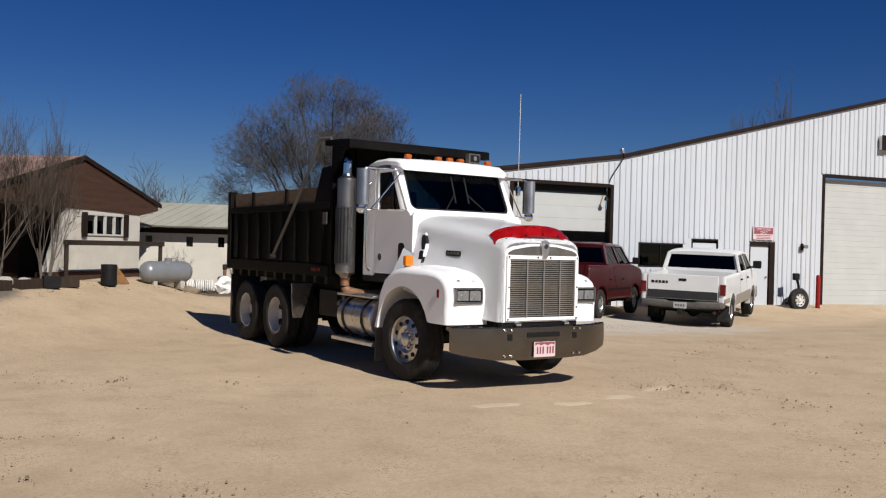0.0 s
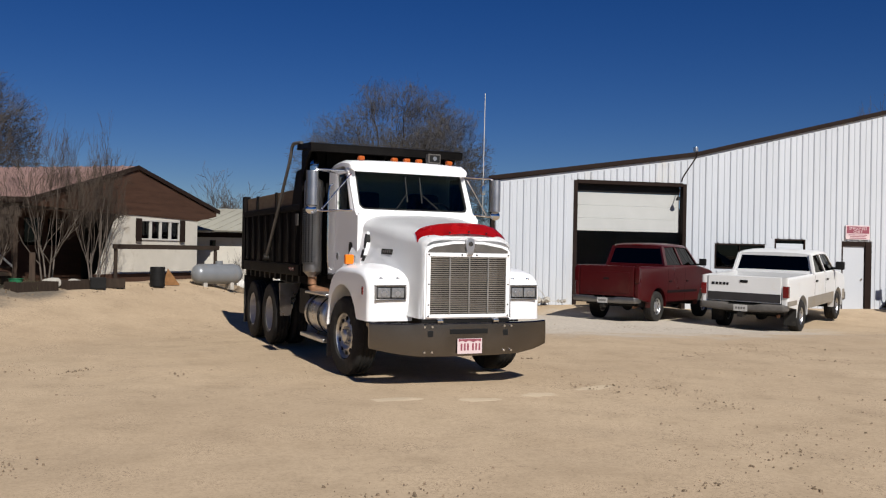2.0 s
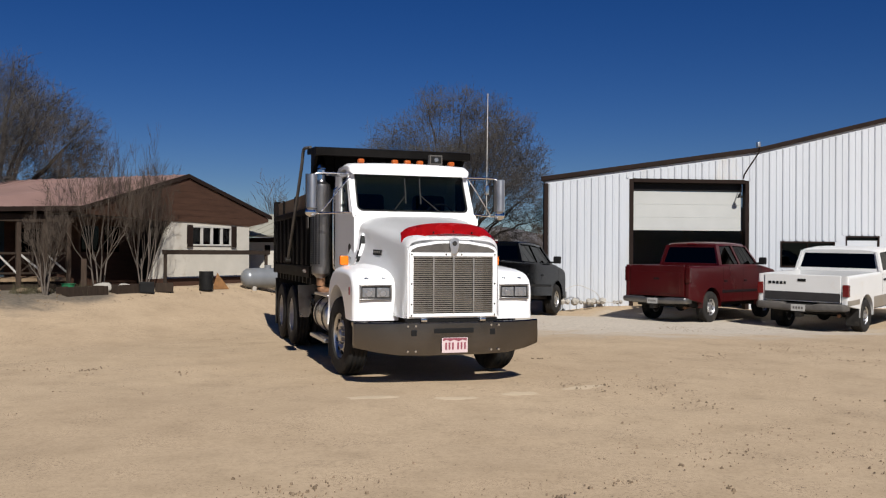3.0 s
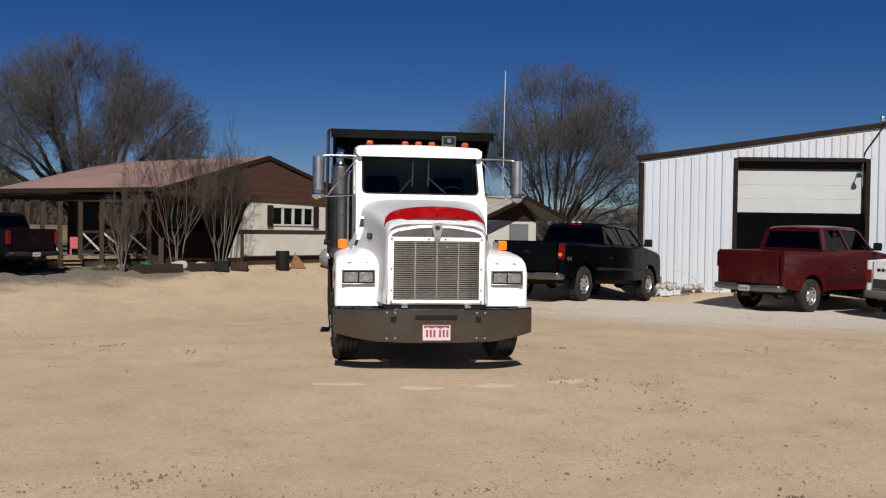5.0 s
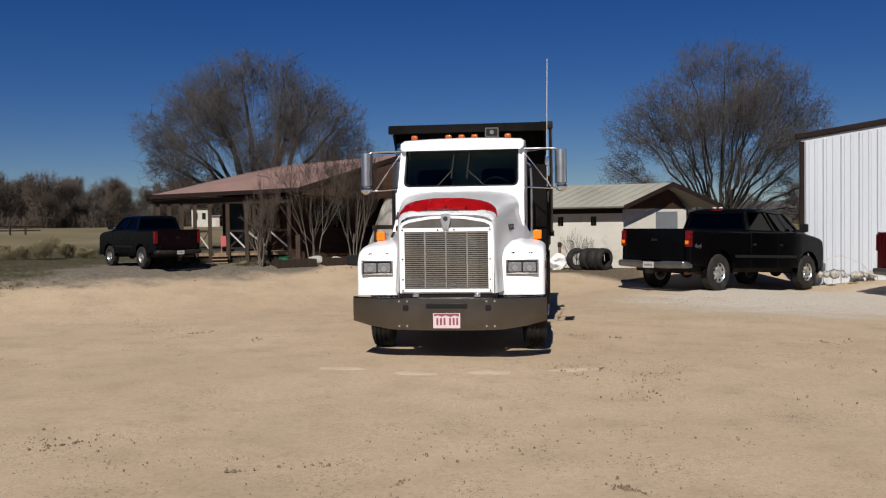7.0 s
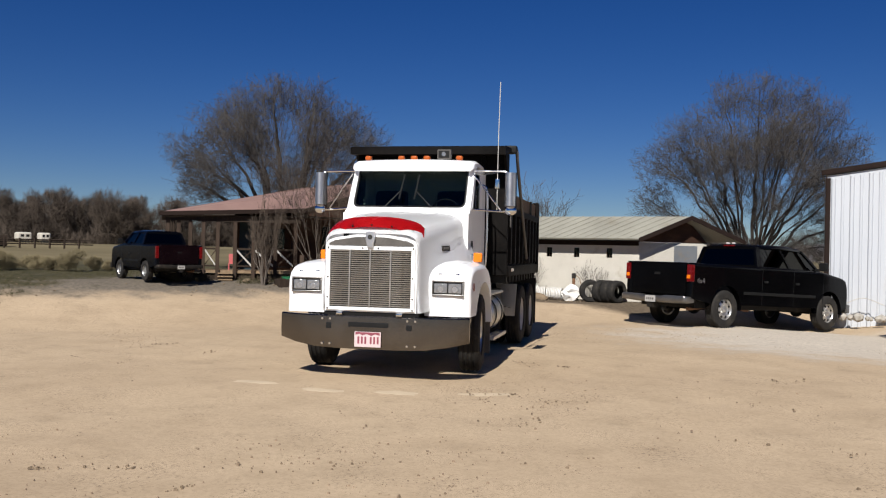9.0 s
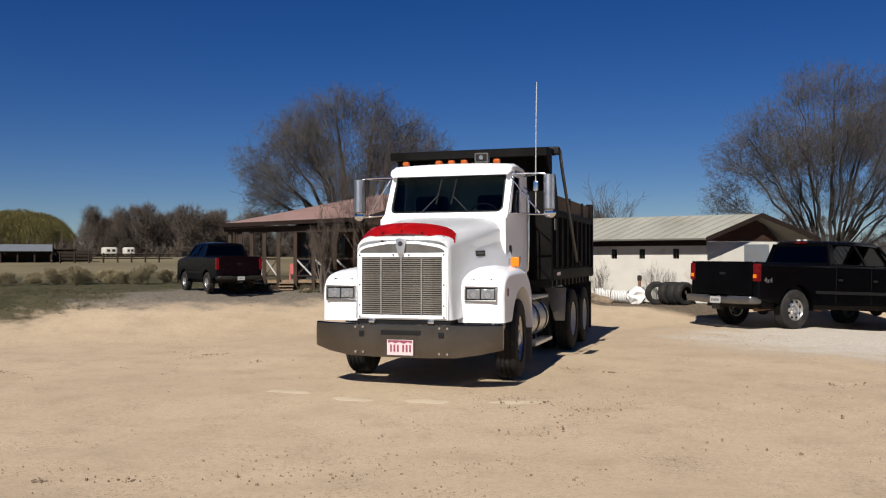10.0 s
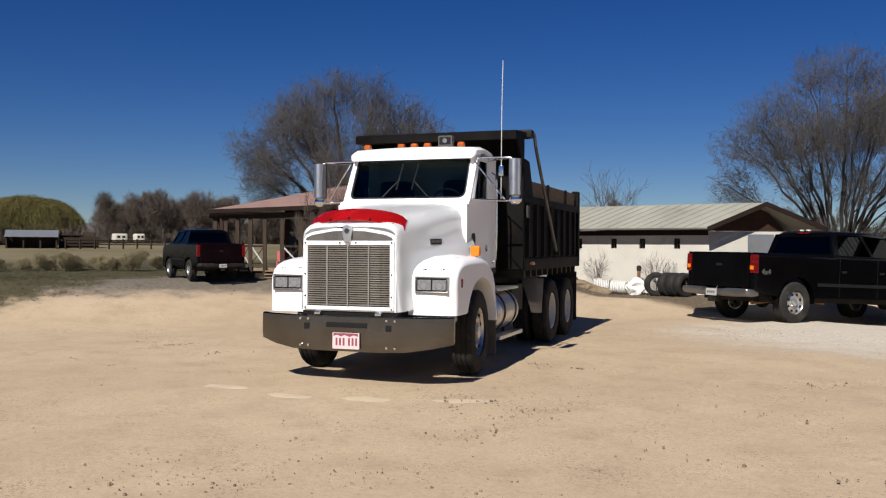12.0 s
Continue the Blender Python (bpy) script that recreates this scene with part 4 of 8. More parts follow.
# fenders: an outer skin with the wheel arch, and a rounded top
for sx in (-1, 1):
    out = [(0.33, 0.785)] + [(0.31, 0.95), (0.30, 1.10), (0.315, 1.22), (0.36, 1.30), (0.44, 1.36), (0.56, 1.40), (0.75, 1.43), (1.15, 1.46), (1.50, 1.45), (1.72, 1.39), (1.90, 1.27), (2.02, 1.08), (2.07, 0.80), (2.06, 0.62), (2.0, 0.62)] + arc(1.36, 0.56, 0.635, 5, 158, 16) + [(0.72, 0.785)]
    bm = B()
    n = len(out)
    layers = []
    for x, inset, lift in ((0.62, 0.0, 0.26), (0.70, 0.0, 0.15), (0.78, 0.0, 0.07), (0.88, 0.0, 0.02), (0.99, 0.002, 0.0), (1.07, 0.008, 0.0), (1.13, 0.022, 0.0), (1.17, 0.046, 0.0), (1.19, 0.078, 0.0), (1.195, 0.11, 0.0)):
        lay = []
        for (y, z) in out:
            dy, dz = 1.2 - y, 0.95 - z
            on_arch = math.hypot(y - 1.36, z - 0.56) < 0.66
            f = 0.0 if on_arch else inset
            L = math.hypot(dy, dz) or 1
            low = z < 0.80
            up = lift * step(0.36, 1.5, y) if z > 1.2 and not on_arch else 0.0
            lay.append((sx * x, y + (dy / L * f if not low else f * 0.6 * (y < 0.5)), z + (dz / L * f if not low else 0) + up))
        layers.append(lay)
    loft(bm, layers)
    fender = part("fender", bm, M["white_paint"], truck, "bulging white front fender", sharp=50)
    # dark wheel well just behind the skin
    part("wheel_well", bx(B(), sx * 0.60 - 0.02, sx * 0.60 + 0.02, 0.72, 2.0, 0.6, 1.25), M["frame_black"], truck)
    # headlamps
    hl = part("headlight", bx(B(), min(sx * 0.727, sx * 1.108), max(sx * 0.727, sx * 1.108), 0.296, 0.36, 1.050, 1.220, 0.018), M["black"], fender, "twin rectangular headlight")
    for a, b in ((0.745, 0.910), (0.925, 1.090)):
        part("lens", bx(B(), min(sx * a, sx * b), max(sx * a, sx * b), 0.283, 0.297, 1.075, 1.195, 0.012), M["clear_lens"], hl)
        bm = B()
        cy(bm, (sx * (a + b) / 2, 0.279, 1.122), (sx * (a + b) / 2, 0.2825, 1.122), 0.034, n=18)
        part("reflector", bm, M["aluminium"], hl)
    for x0, x1, z0, z1 in ((0.716, 1.119, 1.209, 1.232), (0.716, 1.119, 1.038, 1.061), (0.716, 0.738, 1.062, 1.208), (1.097, 1.119, 1.062, 1.208)):
        part("bezel", bx(B(), min(sx * x0, sx * x1), max(sx * x0, sx * x1), 0.277, 0.345, z0, z1, 0.007), M["stack_steel"], hl)
    for x0 in (0.80, 1.02):                     # small lamp adjusters on the fender's brow
        bm = B()
        bmesh.ops.create_uvsphere(bm, u_segments=12, v_segments=6, radius=0.026, matrix=pose(sx * x0, 0.375, 1.305) @ Matrix.Diagonal((1.2, 1.0, 0.6, 1)))
        part("adjuster_cap", bm, M["chrome"], fender)
    bm = bx(B(), min(sx * 1.186, sx * 1.206), max(sx * 1.186, sx * 1.206), 0.52, 0.56, 1.10, 1.20, 0.006)
    part("side_marker", bm, M["red_lens"], fender, "dark red side marker")
    # amber turn lamp on a post at the cowl
    tl = part("turn_lamp", bx(B(), sx * 1.085 - 0.06, sx * 1.085 + 0.06, 1.38, 1.46, 1.455, 1.585, 0.02), M["amber"], truck, "amber turn signal")
    part("bracket", bx(B(), sx * 1.03 - 0.05, sx * 1.03 + 0.05, 1.46, 1.52, 1.42, 1.57, 0.01), M["chrome"], tl)
    part("mud_flap", bx(B(), sx * 1.0 - 0.16, sx * 1.0 + 0.16, 2.08, 2.10, 0.16, 0.66, 0.006), M["mudguard"], truck, "grey rubber mud flap")

# grille
g = part("grille_surround", ext(B(), [(-0.585, 0.825), (-0.585, 1.64), (-0.555, 1.70), (-0.46, 1.735), (-0.2, 1.775), (0.2, 1.775), (0.46, 1.735), (0.555, 1.70), (0.585, 1.64), (0.585, 0.825)], "y", 0.045, 0.09, 0.012), M["white_paint"], truck, "white grille surround")
part("grille_crown", ext(B(), [(-0.545, 1.64), (-0.53, 1.668), (-0.46, 1.70), (-0.2, 1.742), (0.0, 1.75), (0.2, 1.742), (0.46, 1.70), (0.53, 1.668), (0.545, 1.64)], "y", 0.026, 0.0445), M["mudguard"], g, "brushed crown strip")
for x0, x1, z0, z1 in ((-0.565, 0.565, 1.585, 1.632), (-0.565, 0.565, 0.845, 0.885), (-0.565, -0.515, 0.887, 1.583), (0.515, 0.565, 0.887, 1.583)):
    part("grille_frame", bx(B(), x0, x1, 0.018, 0.05, z0, z1, 0.006), M["white_paint"], g)
part("grille_screen", bx(B(), -0.515, 0.515, 0.038, 0.044, 0.887, 1.583), M["black"], g)
bar = part("grille_bar", bx(B(), -0.513, 0.513, -0.006, 0.010, -0.0060, 0.0060, 0.003), M["grille_steel"], g)
bar.matrix_local = pose(0, 0.028, 0.905, 25)
for k in range(1, 27):
    piece("grille_bar", bar.data, g, pose(0, 0.028, 0.905 + k * 0.0256, 25))
for x in (-0.26, 0.0, 0.26):
    part("grille_post", bx(B(), x - 0.010, x + 0.010, 0.008, 0.020, 0.887, 1.583, 0.003), M["grille_steel"], g)
for x, z in ((-0.54, 1.61), (0.54, 1.61), (-0.54, 1.25), (0.54, 1.25), (-0.54, 0.865), (0.54, 0.865), (-0.1, 1.61), (0.1, 1.61), (-0.54, 1.0), (0.54, 1.0)):
    bm = B()
    cy(bm, (x, 0.008, z), (x, 0.02, z), 0.010, n=8)
    part("screw", bm, M["frame_black"], g)
em = part("emblem", ext(B(), [(-0.055, 1.80), (-0.062, 1.72), (-0.035, 1.61), (0.035, 1.61), (0.062, 1.72), (0.055, 1.80), (0.0, 1.825)], "y", -0.012, 0.03, 0.010), M["aluminium"], g, "chrome hood ornament shield")
bm = B()
cy(bm, (0, -0.018, 1.745), (0, -0.008, 1.745), 0.030, n=16)
part("emblem_disc", bm, M["dull_chrome"], em)
for x0, x1 in ((-0.42, -0.34), (0.34, 0.42)):
    part("hood_rest", bx(B(), x0, x1, 0.0, 0.07, 0.785, 0.825, 0.01), M["chrome"], truck)

# red shield across the hood's nose
bm = B()
lo, hi = [], []
for k in range(21):
    u = -1 + k / 10
    a = abs(u)
    x = 0.625 * u
    lo.append((x, 0.045 + 0.16 * a ** 2.4, 1.868 - 0.115 * a ** 2.2))
    hi.append((x * (1.0 - 0.05 * a ** 6), 0.20 + 0.16 * a ** 2.4, 2.005 - 0.085 * a ** 2.2 - 0.05 * a ** 10))
loft(bm, [lo, [tuple(Vector(a).lerp(Vector(b), 0.5) + Vector((0, -0.02, 0.02))) for a, b in zip(lo, hi)], hi], caps=False, wrap=False)
bmesh.ops.solidify(bm, geom=bm.faces[:], thickness=0.008)
shield = part("bug_shield", bm, M["red_shield"], truck, "curved red hood shield", sharp=60)
for u in (-0.8, -0.4, 0.0, 0.4, 0.8):
    a = abs(u)
    bm = B()
    bmesh.ops.create_uvsphere(bm, u_segments=10, v_segments=6, radius=0.012, matrix=pose(0.625 * u, 0.045 + 0.16 * a ** 2.4, 1.895 - 0.115 * a ** 2.2))
    part("shield_bolt", bm, M["frame_black"], shield)
for sx in (-1, 1):
    bm = B()
    loft(bm, [[(sx * (0.715 + (y - 0.75) * 0.15), y, z), (sx * (0.750 + (y - 0.75) * 0.15), y, z)] + [(sx * (0.747 + (y - 0.75) * 0.15), y, z + 0.068), (sx * (0.712 + (y - 0.75) * 0.15), y, z + 0.068)] for y, z in ((0.75, 1.594), (1.00, 1.600))])
    badge = part("badge", bm, M["frame_black"], hood, "dark badge plate")
    for k in range(4):
        y = 0.772 + 0.056 * k
        x = 0.7505 + (y - 0.73) * 0.15
        part("badge_bar", bx(B(), min(sx * (x - 0.006), sx * (x + 0.003)), max(sx * (x - 0.006), sx * (x + 0.003)), y, y + 0.036, 1.618, 1.650, 0.001), M["mudguard"], badge)
for sx in (-1,):                                 # exhaust-side flank: black blocks raised over a shallow scoop stand for a split slit's dark recess, shaped to fit the view
    def flank_x(y, z):
        half, top, low, drop = 0.83 + (y - 1.55) * 0.13, 2.125 + (y - 1.55) * 0.15, 1.15 + (y - 1.55) * 0.2, 0.32
        g = min(1.0, (z - low) / (top - drop - low))
        return half + 0.26 * (1 - g) ** 1.35 - max(0.0, z - (top - drop)) * 0.22
    def slit(y0, y1, z0, z1, out):
        rings = []
        for k in range(9):
            z = z0 + (z1 - z0) * k / 8
            e = 0.35 + 0.65 * math.sin(math.pi * (0.06 + 0.88 * k / 8)) ** 0.5
            m, w = (y0 + y1) / 2 + 0.04 * k / 8, (y1 - y0) / 2 * e
            x = flank_x(m, z)
            rings.append([(sx * (x - 0.05), m - w, z), (sx * (x + out), m - w, z), (sx * (x + out), m + w, z), (sx * (x - 0.05), m + w, z)])
        return loft(B(), rings)
    scoop = part("intake_lip", slit(1.33, 1.60, 1.46, 1.89, 0.030), M["white_paint"], hood, "white intake scoop on the hood", sharp=70)
    part("intake_block", slit(1.33, 1.43, 1.50, 1.655, 0.046), M["black"], scoop, "raised black block standing for a slit's dark recess")
    part("intake_block", slit(1.345, 1.445, 1.67, 1.86, 0.046), M["black"], scoop, "raised black block standing for a slit's dark recess")

# cab
CX = 0.905
in_front = set(truck.children)
cab = part("cab_shell", bx(B(), -CX + 0.03, CX - 0.03, 2.78, 2.84, 1.25, 2.80, 0.03), M["white_paint"], truck, "white steel day cab")
part("cab_floor", bx(B(), -CX + 0.03, CX - 0.03, 1.52, 2.77, 1.20, 1.28), M["frame_black"], cab)
part("firewall", bx(B(), -CX + 0.02, CX - 0.02, 1.50, 1.56, 1.24, 2.16, 0.02), M["white_paint"], cab)
part("dashboard", bx(B(), -0.82, 0.82, 1.62, 1.95, 1.95, 2.17, 0.05), M["black"], cab, "black dashboard")
bm = B()
rings = []
for y, half, z, drop in ((1.83, 0.85, 2.815, 0.03), (1.86, 0.885, 2.865, 0.05), (1.95, 0.90, 2.91, 0.06), (2.25, 0.905, 2.94, 0.06), (2.62, 0.90, 2.93, 0.06), (2.81, 0.885, 2.89, 0.06), (2.86, 0.85, 2.82, 0.02)):
    rings.append([(-half, y, z - drop - 0.05), (-half, y, z - drop), (-half * 0.93, y, z - drop * 0.3), (-half * 0.5, y, z), (0, y, z + 0.006), (half * 0.5, y, z), (half * 0.93, y, z - drop * 0.3), (half, y, z - drop), (half, y, z - drop - 0.05)])
loft(bm, rings)
part("cab_roof", bm, M["white_paint"], cab, "rounded white cab roof", sharp=45)
# windscreen frame: pillars lean with the glass
def lean(z):
    return 1.60 + (z - 2.19) * 0.50


def rounded(hx0, hx1, z0, z1, r, n=6):
    """A rounded upright outline, hx0 wide below and hx1 above, leaning with the glass."""
    pts = []
    for cx_, cz, a0 in ((1, 1, 0), (-1, 1, 90), (-1, 0, 180), (1, 0, 270)):
        for k in range(n + 1):
            a = radians(a0 + 90 * k / n)
            z = (z1 - r if cz else z0 + r) + r * math.sin(a)
            h = hx0 + (hx1 - hx0) * (z - z0) / (z1 - z0)
            pts.append((cx_ * (h - r) + r * math.cos(a), z))
    return pts


def leaning(pts, back):
    return [(x, lean(z) + back + 0.10 * (abs(x) / 0.85) ** 3, z) for x, z in pts]


outer, hole, seal = rounded(CX, CX - 0.015, 2.12, 2.86, 0.04), rounded(0.822, 0.815, 2.205, 2.798, 0.085), rounded(0.80, 0.793, 2.227, 2.776, 0.07)
bm = B()
loft(bm, [leaning(outer, 0.11), leaning(outer, -0.005), leaning(hole, -0.03), leaning(hole, 0.05)], caps=False)
part("windscreen_frame", bm, M["white_paint"], cab, "white rounded windscreen surround", sharp=60)
part("cowl", bx(B(), -0.86, 0.86, 1.555, 1.66, 1.95, 2.16, 0.02), M["white_paint"], cab)
bm = B()
glass_pts = rounded(0.81, 0.803, 2.216, 2.787, 0.08)
loft(bm, [leaning(glass_pts, 0.012), leaning(glass_pts, 0.018)])
ws = part("windscreen", bm, M["cab_glass"], cab, "dark curved windscreen")
ws.visible_shadow = False
bm = B()
loft(bm, [leaning(hole, -0.022), leaning(seal, -0.016), leaning(seal, 0.011)], caps=False)
part("windscreen_seal", bm, M["black"], ws)
for x, tilt in ((-0.12, -0.16), (0.10, 0.2)):
    bm = B()
    tube(bm, [(x + tilt * 1.2, lean(2.22) - 0.02, 2.22), (x, lean(2.44) - 0.03, 2.44)], 0.009, 6)
    tube(bm, [(x - 0.008, lean(2.32) - 0.02, 2.32), (x + 0.02, lean(2.68) - 0.02, 2.68)], 0.012, 6)
    part("wiper", bm, M["black"], truck, "black windscreen wiper")
# doors
for sx in (-1, 1):
    x0, x1 = sorted((sx * (CX - 0.05), sx * CX))
    bm = B()
    ext(bm, [(1.60, 1.32), (2.50, 1.32), (2.50, 2.20), (1.66, 2.20), (1.58, 2.14)], "x", x0, x1, 0.010)
    door = part("cab_door", bm, M["white_paint"], truck, "white cab door")
    part("rear_quarter", bx(B(), x0, x1, 2.51, 2.84, 1.26, 2.80, 0.015), M["white_paint"], cab)
    part("front_quarter", ext(B(), [(1.50, 1.26), (1.595, 1.26), (1.595, 2.12), (1.50, 2.12)], "x", x0, x1, 0.006), M["white_paint"], cab)
    part("sill", bx(B(), x0, x1, 1.50, 2.84, 1.20, 1.30, 0.01), M["frame_black"], cab)
    for pts in ([(1.66, 2.205), (1.72, 2.205), (2.02, 2.72), (1.96, 2.72)], [(2.44, 2.205), (2.50, 2.205), (2.50, 2.76), (2.44, 2.76)], [(1.97, 2.722), (2.438, 2.722), (2.438, 2.775), (2.0, 2.775)]):
        part("window_frame", ext(B(), pts, "x", x0 + 0.005, x1 - 0.005, 0.006), M["white_paint"], door)
    pane = part("window_glass", ext(B(), [(1.725, 2.205), (2.438, 2.205), (2.438, 2.72), (2.02, 2.72)], "x", sx * (CX - 0.028), sx * (CX - 0.022)), M["cab_glass"], door, "dark door window")
    pane.visible_shadow = False
    part("vent_bar", bx(B(), x0 + 0.008, x1 - 0.008, 2.03, 2.05, 2.205, 2.72), M["black"], door)
    part("peep_window", ext(B(), [(1.70, 1.46), (1.86, 1.46), (1.86, 1.72), (1.82, 1.75), (1.74, 1.75), (1.70, 1.72)], "x", sx * (CX - 0.01), sx * (CX + 0.004), 0.003), M["black"], door, "small dark peep window")
    bm = B()
    cy(bm, (sx * (CX - 0.005), 2.34, 1.55), (sx * (CX + 0.012), 2.34, 1.55), 0.05, n=16)
    part("door_handle", bm, M["chrome"], door, "round recessed chrome handle")
    # grab bar and mirror frame
    rail = part("grab_rail", tube(B(), bent([(sx * CX, 2.62, 1.35), (sx * (CX + 0.07), 2.62, 1.40), (sx * (CX + 0.07), 2.62, 2.55), (sx * CX, 2.62, 2.60)]), 0.014), M["chrome"], truck, "chrome grab rail")
    my, mx = 1.96, 1.40
    bm = B()
    tube(bm, bent([(sx * 0.89, 1.95, 2.745), (sx * (mx - 0.06), my, 2.745), (sx * mx, my, 2.70), (sx * mx, my, 2.22), (sx * (mx - 0.06), my, 2.17), (sx * 0.90, 1.75, 2.19)]), 0.013)
    tube(bm, [(sx * 0.89, 1.85, 2.70), (sx * (mx - 0.12), my, 2.19)], 0.010)
    tube(bm, [(sx * 0.90, 2.45, 2.745), (sx * (mx - 0.04), my + 0.01, 2.74)], 0.009)
    br = part("mirror_bracket", bm, M["chrome"], truck, "chrome tube mirror frame")
    m0, m1 = sorted((sx * (mx - 0.06), sx * (mx + 0.085)))
    bm = B()
    back = [(m0, my + 0.03)] + [((m0 + m1) / 2 + (m1 - m0) / 2 * math.cos(radians(q)), my - 0.02 + 0.085 * math.sin(radians(q))) for q in range(180, 361, 15)] + [(m1, my + 0.03)]
    loft(bm, [[(x, y, z) for x, y in back] for z in (2.25, 2.27)] + [[(x, y, z) for x, y in back] for z in (2.70, 2.72)])
    mir = part("mirror", bm, M["aluminium"], truck, "tall rounded steel mirror housing")
    part("mirror_rim", bx(B(), m0 - 0.01, m1 + 0.01, my + 0.031, my + 0.042, 2.24, 2.73, 0.004), M["black"], mir)
    part("mirror_glass", bx(B(), m0 + 0.006, m1 - 0.006, my + 0.0425, my + 0.046, 2.26, 2.71), M["chrome"], mir)
    bm = B()
    bmesh.ops.create_uvsphere(bm, u_segments=16, v_segments=8, radius=0.085, matrix=pose(sx * (mx + 0.02), my + 0.0, 2.19) @ Matrix.Diagonal((1, 0.45, 0.8, 1)))
    part("spot_mirror", bm, M["chrome"], mir, "round convex mirror")
# inside
for sx in (-1, 1):
    bm = bx(B(), sx * 0.48 - 0.25, sx * 0.48 + 0.25, 2.05, 2.5, 1.55, 1.75, 0.05)
    bx(bm, sx * 0.48 - 0.25, sx * 0.48 + 0.25, 2.45, 2.62, 1.7, 2.5, 0.06)
    part("seat", bm, M["seat"], cab, "dark cloth seat")
bm = B()
tube(bm, [(0.48 + 0.22 * math.cos(a), 1.99 - 0.05 * math.sin(a), 2.14 + 0.2 * math.sin(a)) for a in [k * 0.3142 for k in range(21)]], 0.014, 6)
part("steering_wheel", bm, M["black"], cab)
# roof lamps and work lamp
for x in (-0.70, -0.20, -0.01, 0.18, 0.66):
    lamp_ob = part("marker_lamp", bx(B(), x - 0.048, x + 0.048, 1.96, 2.05, 2.905, 2.972, 0.025, 3), M["marker_amber"], cab, "amber roof marker lamp")
horn = part("work_lamp", bx(B(), 0.33, 0.53, 2.0, 2.1, 2.925, 3.065, 0.012), M["mudguard"], cab, "boxy grey work lamp")
part("lamp_face", bx(B(), 0.35, 0.51, 1.992, 1.999, 2.945, 3.045, 0.003), M["black"], horn)
bm = B()
cy(bm, (0.43, 1.985, 2.995), (0.43, 1.991, 2.995), 0.032, n=14)
part("lens", bm, M["clear_lens"], horn)
for ob in truck.children:                        # the cab stands behind the hood
    if ob not in in_front:
        ob.matrix_local = pose(0, 0.12, 0)
part("antenna", tube(B(), [(1.22, 2.10, 2.20), (1.22, 2.10, 2.60), (1.225, 2.10, 3.4), (1.235, 2.11, 4.02)], 0.006, 6), M["white_wood"], truck, "thin white whip antenna")
part("antenna_base", bx(B(), 1.19, 1.25, 2.07, 2.13, 2.5, 2.64, 0.012), M["chrome"], truck)

# exhaust stack on the passenger side
bm = B()
lathe(bm, [(0.06, 1.22), (0.075, 1.25), (0.135, 1.30), (0.14, 1.34), (0.14, 2.62), (0.135, 2.66), (0.075, 2.70), (0.065, 2.74)], 24)
bmesh.ops.rotate(bm, verts=bm.verts, matrix=Matrix.Rotation(radians(-90), 3, "Y"))
bmesh.ops.translate(bm, verts=bm.verts, vec=(-1.08, 3.16, 0))
stack = part("muffler", bm, M["stack_steel"], truck, "tall upright exhaust muffler")
part("exhaust_tip", tube(B(), bent([(-1.08, 3.16, 2.72), (-1.08, 3.16, 2.95), (-1.06, 3.34, 3.06)], 6), 0.068, 14), M["chrome"], stack, "curved chrome exhaust tip")
part("exhaust_elbow", tube(B(), bent([(-0.55, 2.6, 1.02), (-0.9, 3.0, 1.0), (-1.08, 3.15, 1.05), (-1.08, 3.16, 1.26)], 6), 0.065, 14), M["rust_pipe"], stack, "rust-brown exhaust elbow")
bm = B()
rings = []
for z in (1.42, 2.25):
    rings.append([(-1.08 + 0.158 * math.cos(a), 3.16 + 0.158 * math.sin(a), z) for a in [radians(q) for q in range(150, 271, 12)]])
loft(bm, rings, caps=False, wrap=False)
bmesh.ops.solidify(bm, geom=bm.faces[:], thickness=0.004)
hs = part("heat_shield", bm, M["stack_steel"], stack, "perforated chrome heat shield")
dot = None
for i in range(24):
    for j in range(5):
        a = radians(178 + j * 18)
        mm = pose(-1.08 + 0.162 * math.cos(a), 3.16 + 0.162 * math.sin(a), 1.46 + i * 0.033, 0, 0, math.degrees(a))
        if dot is None:
            bm = B()
            cy(bm, (-0.003, 0, 0), (0.003, 0, 0), 0.0125, n=6)
            dot = part("perforation", bm, M["black"], hs)
            dot.matrix_local = mm
        else:
            piece("perforation", dot.data, hs, mm)

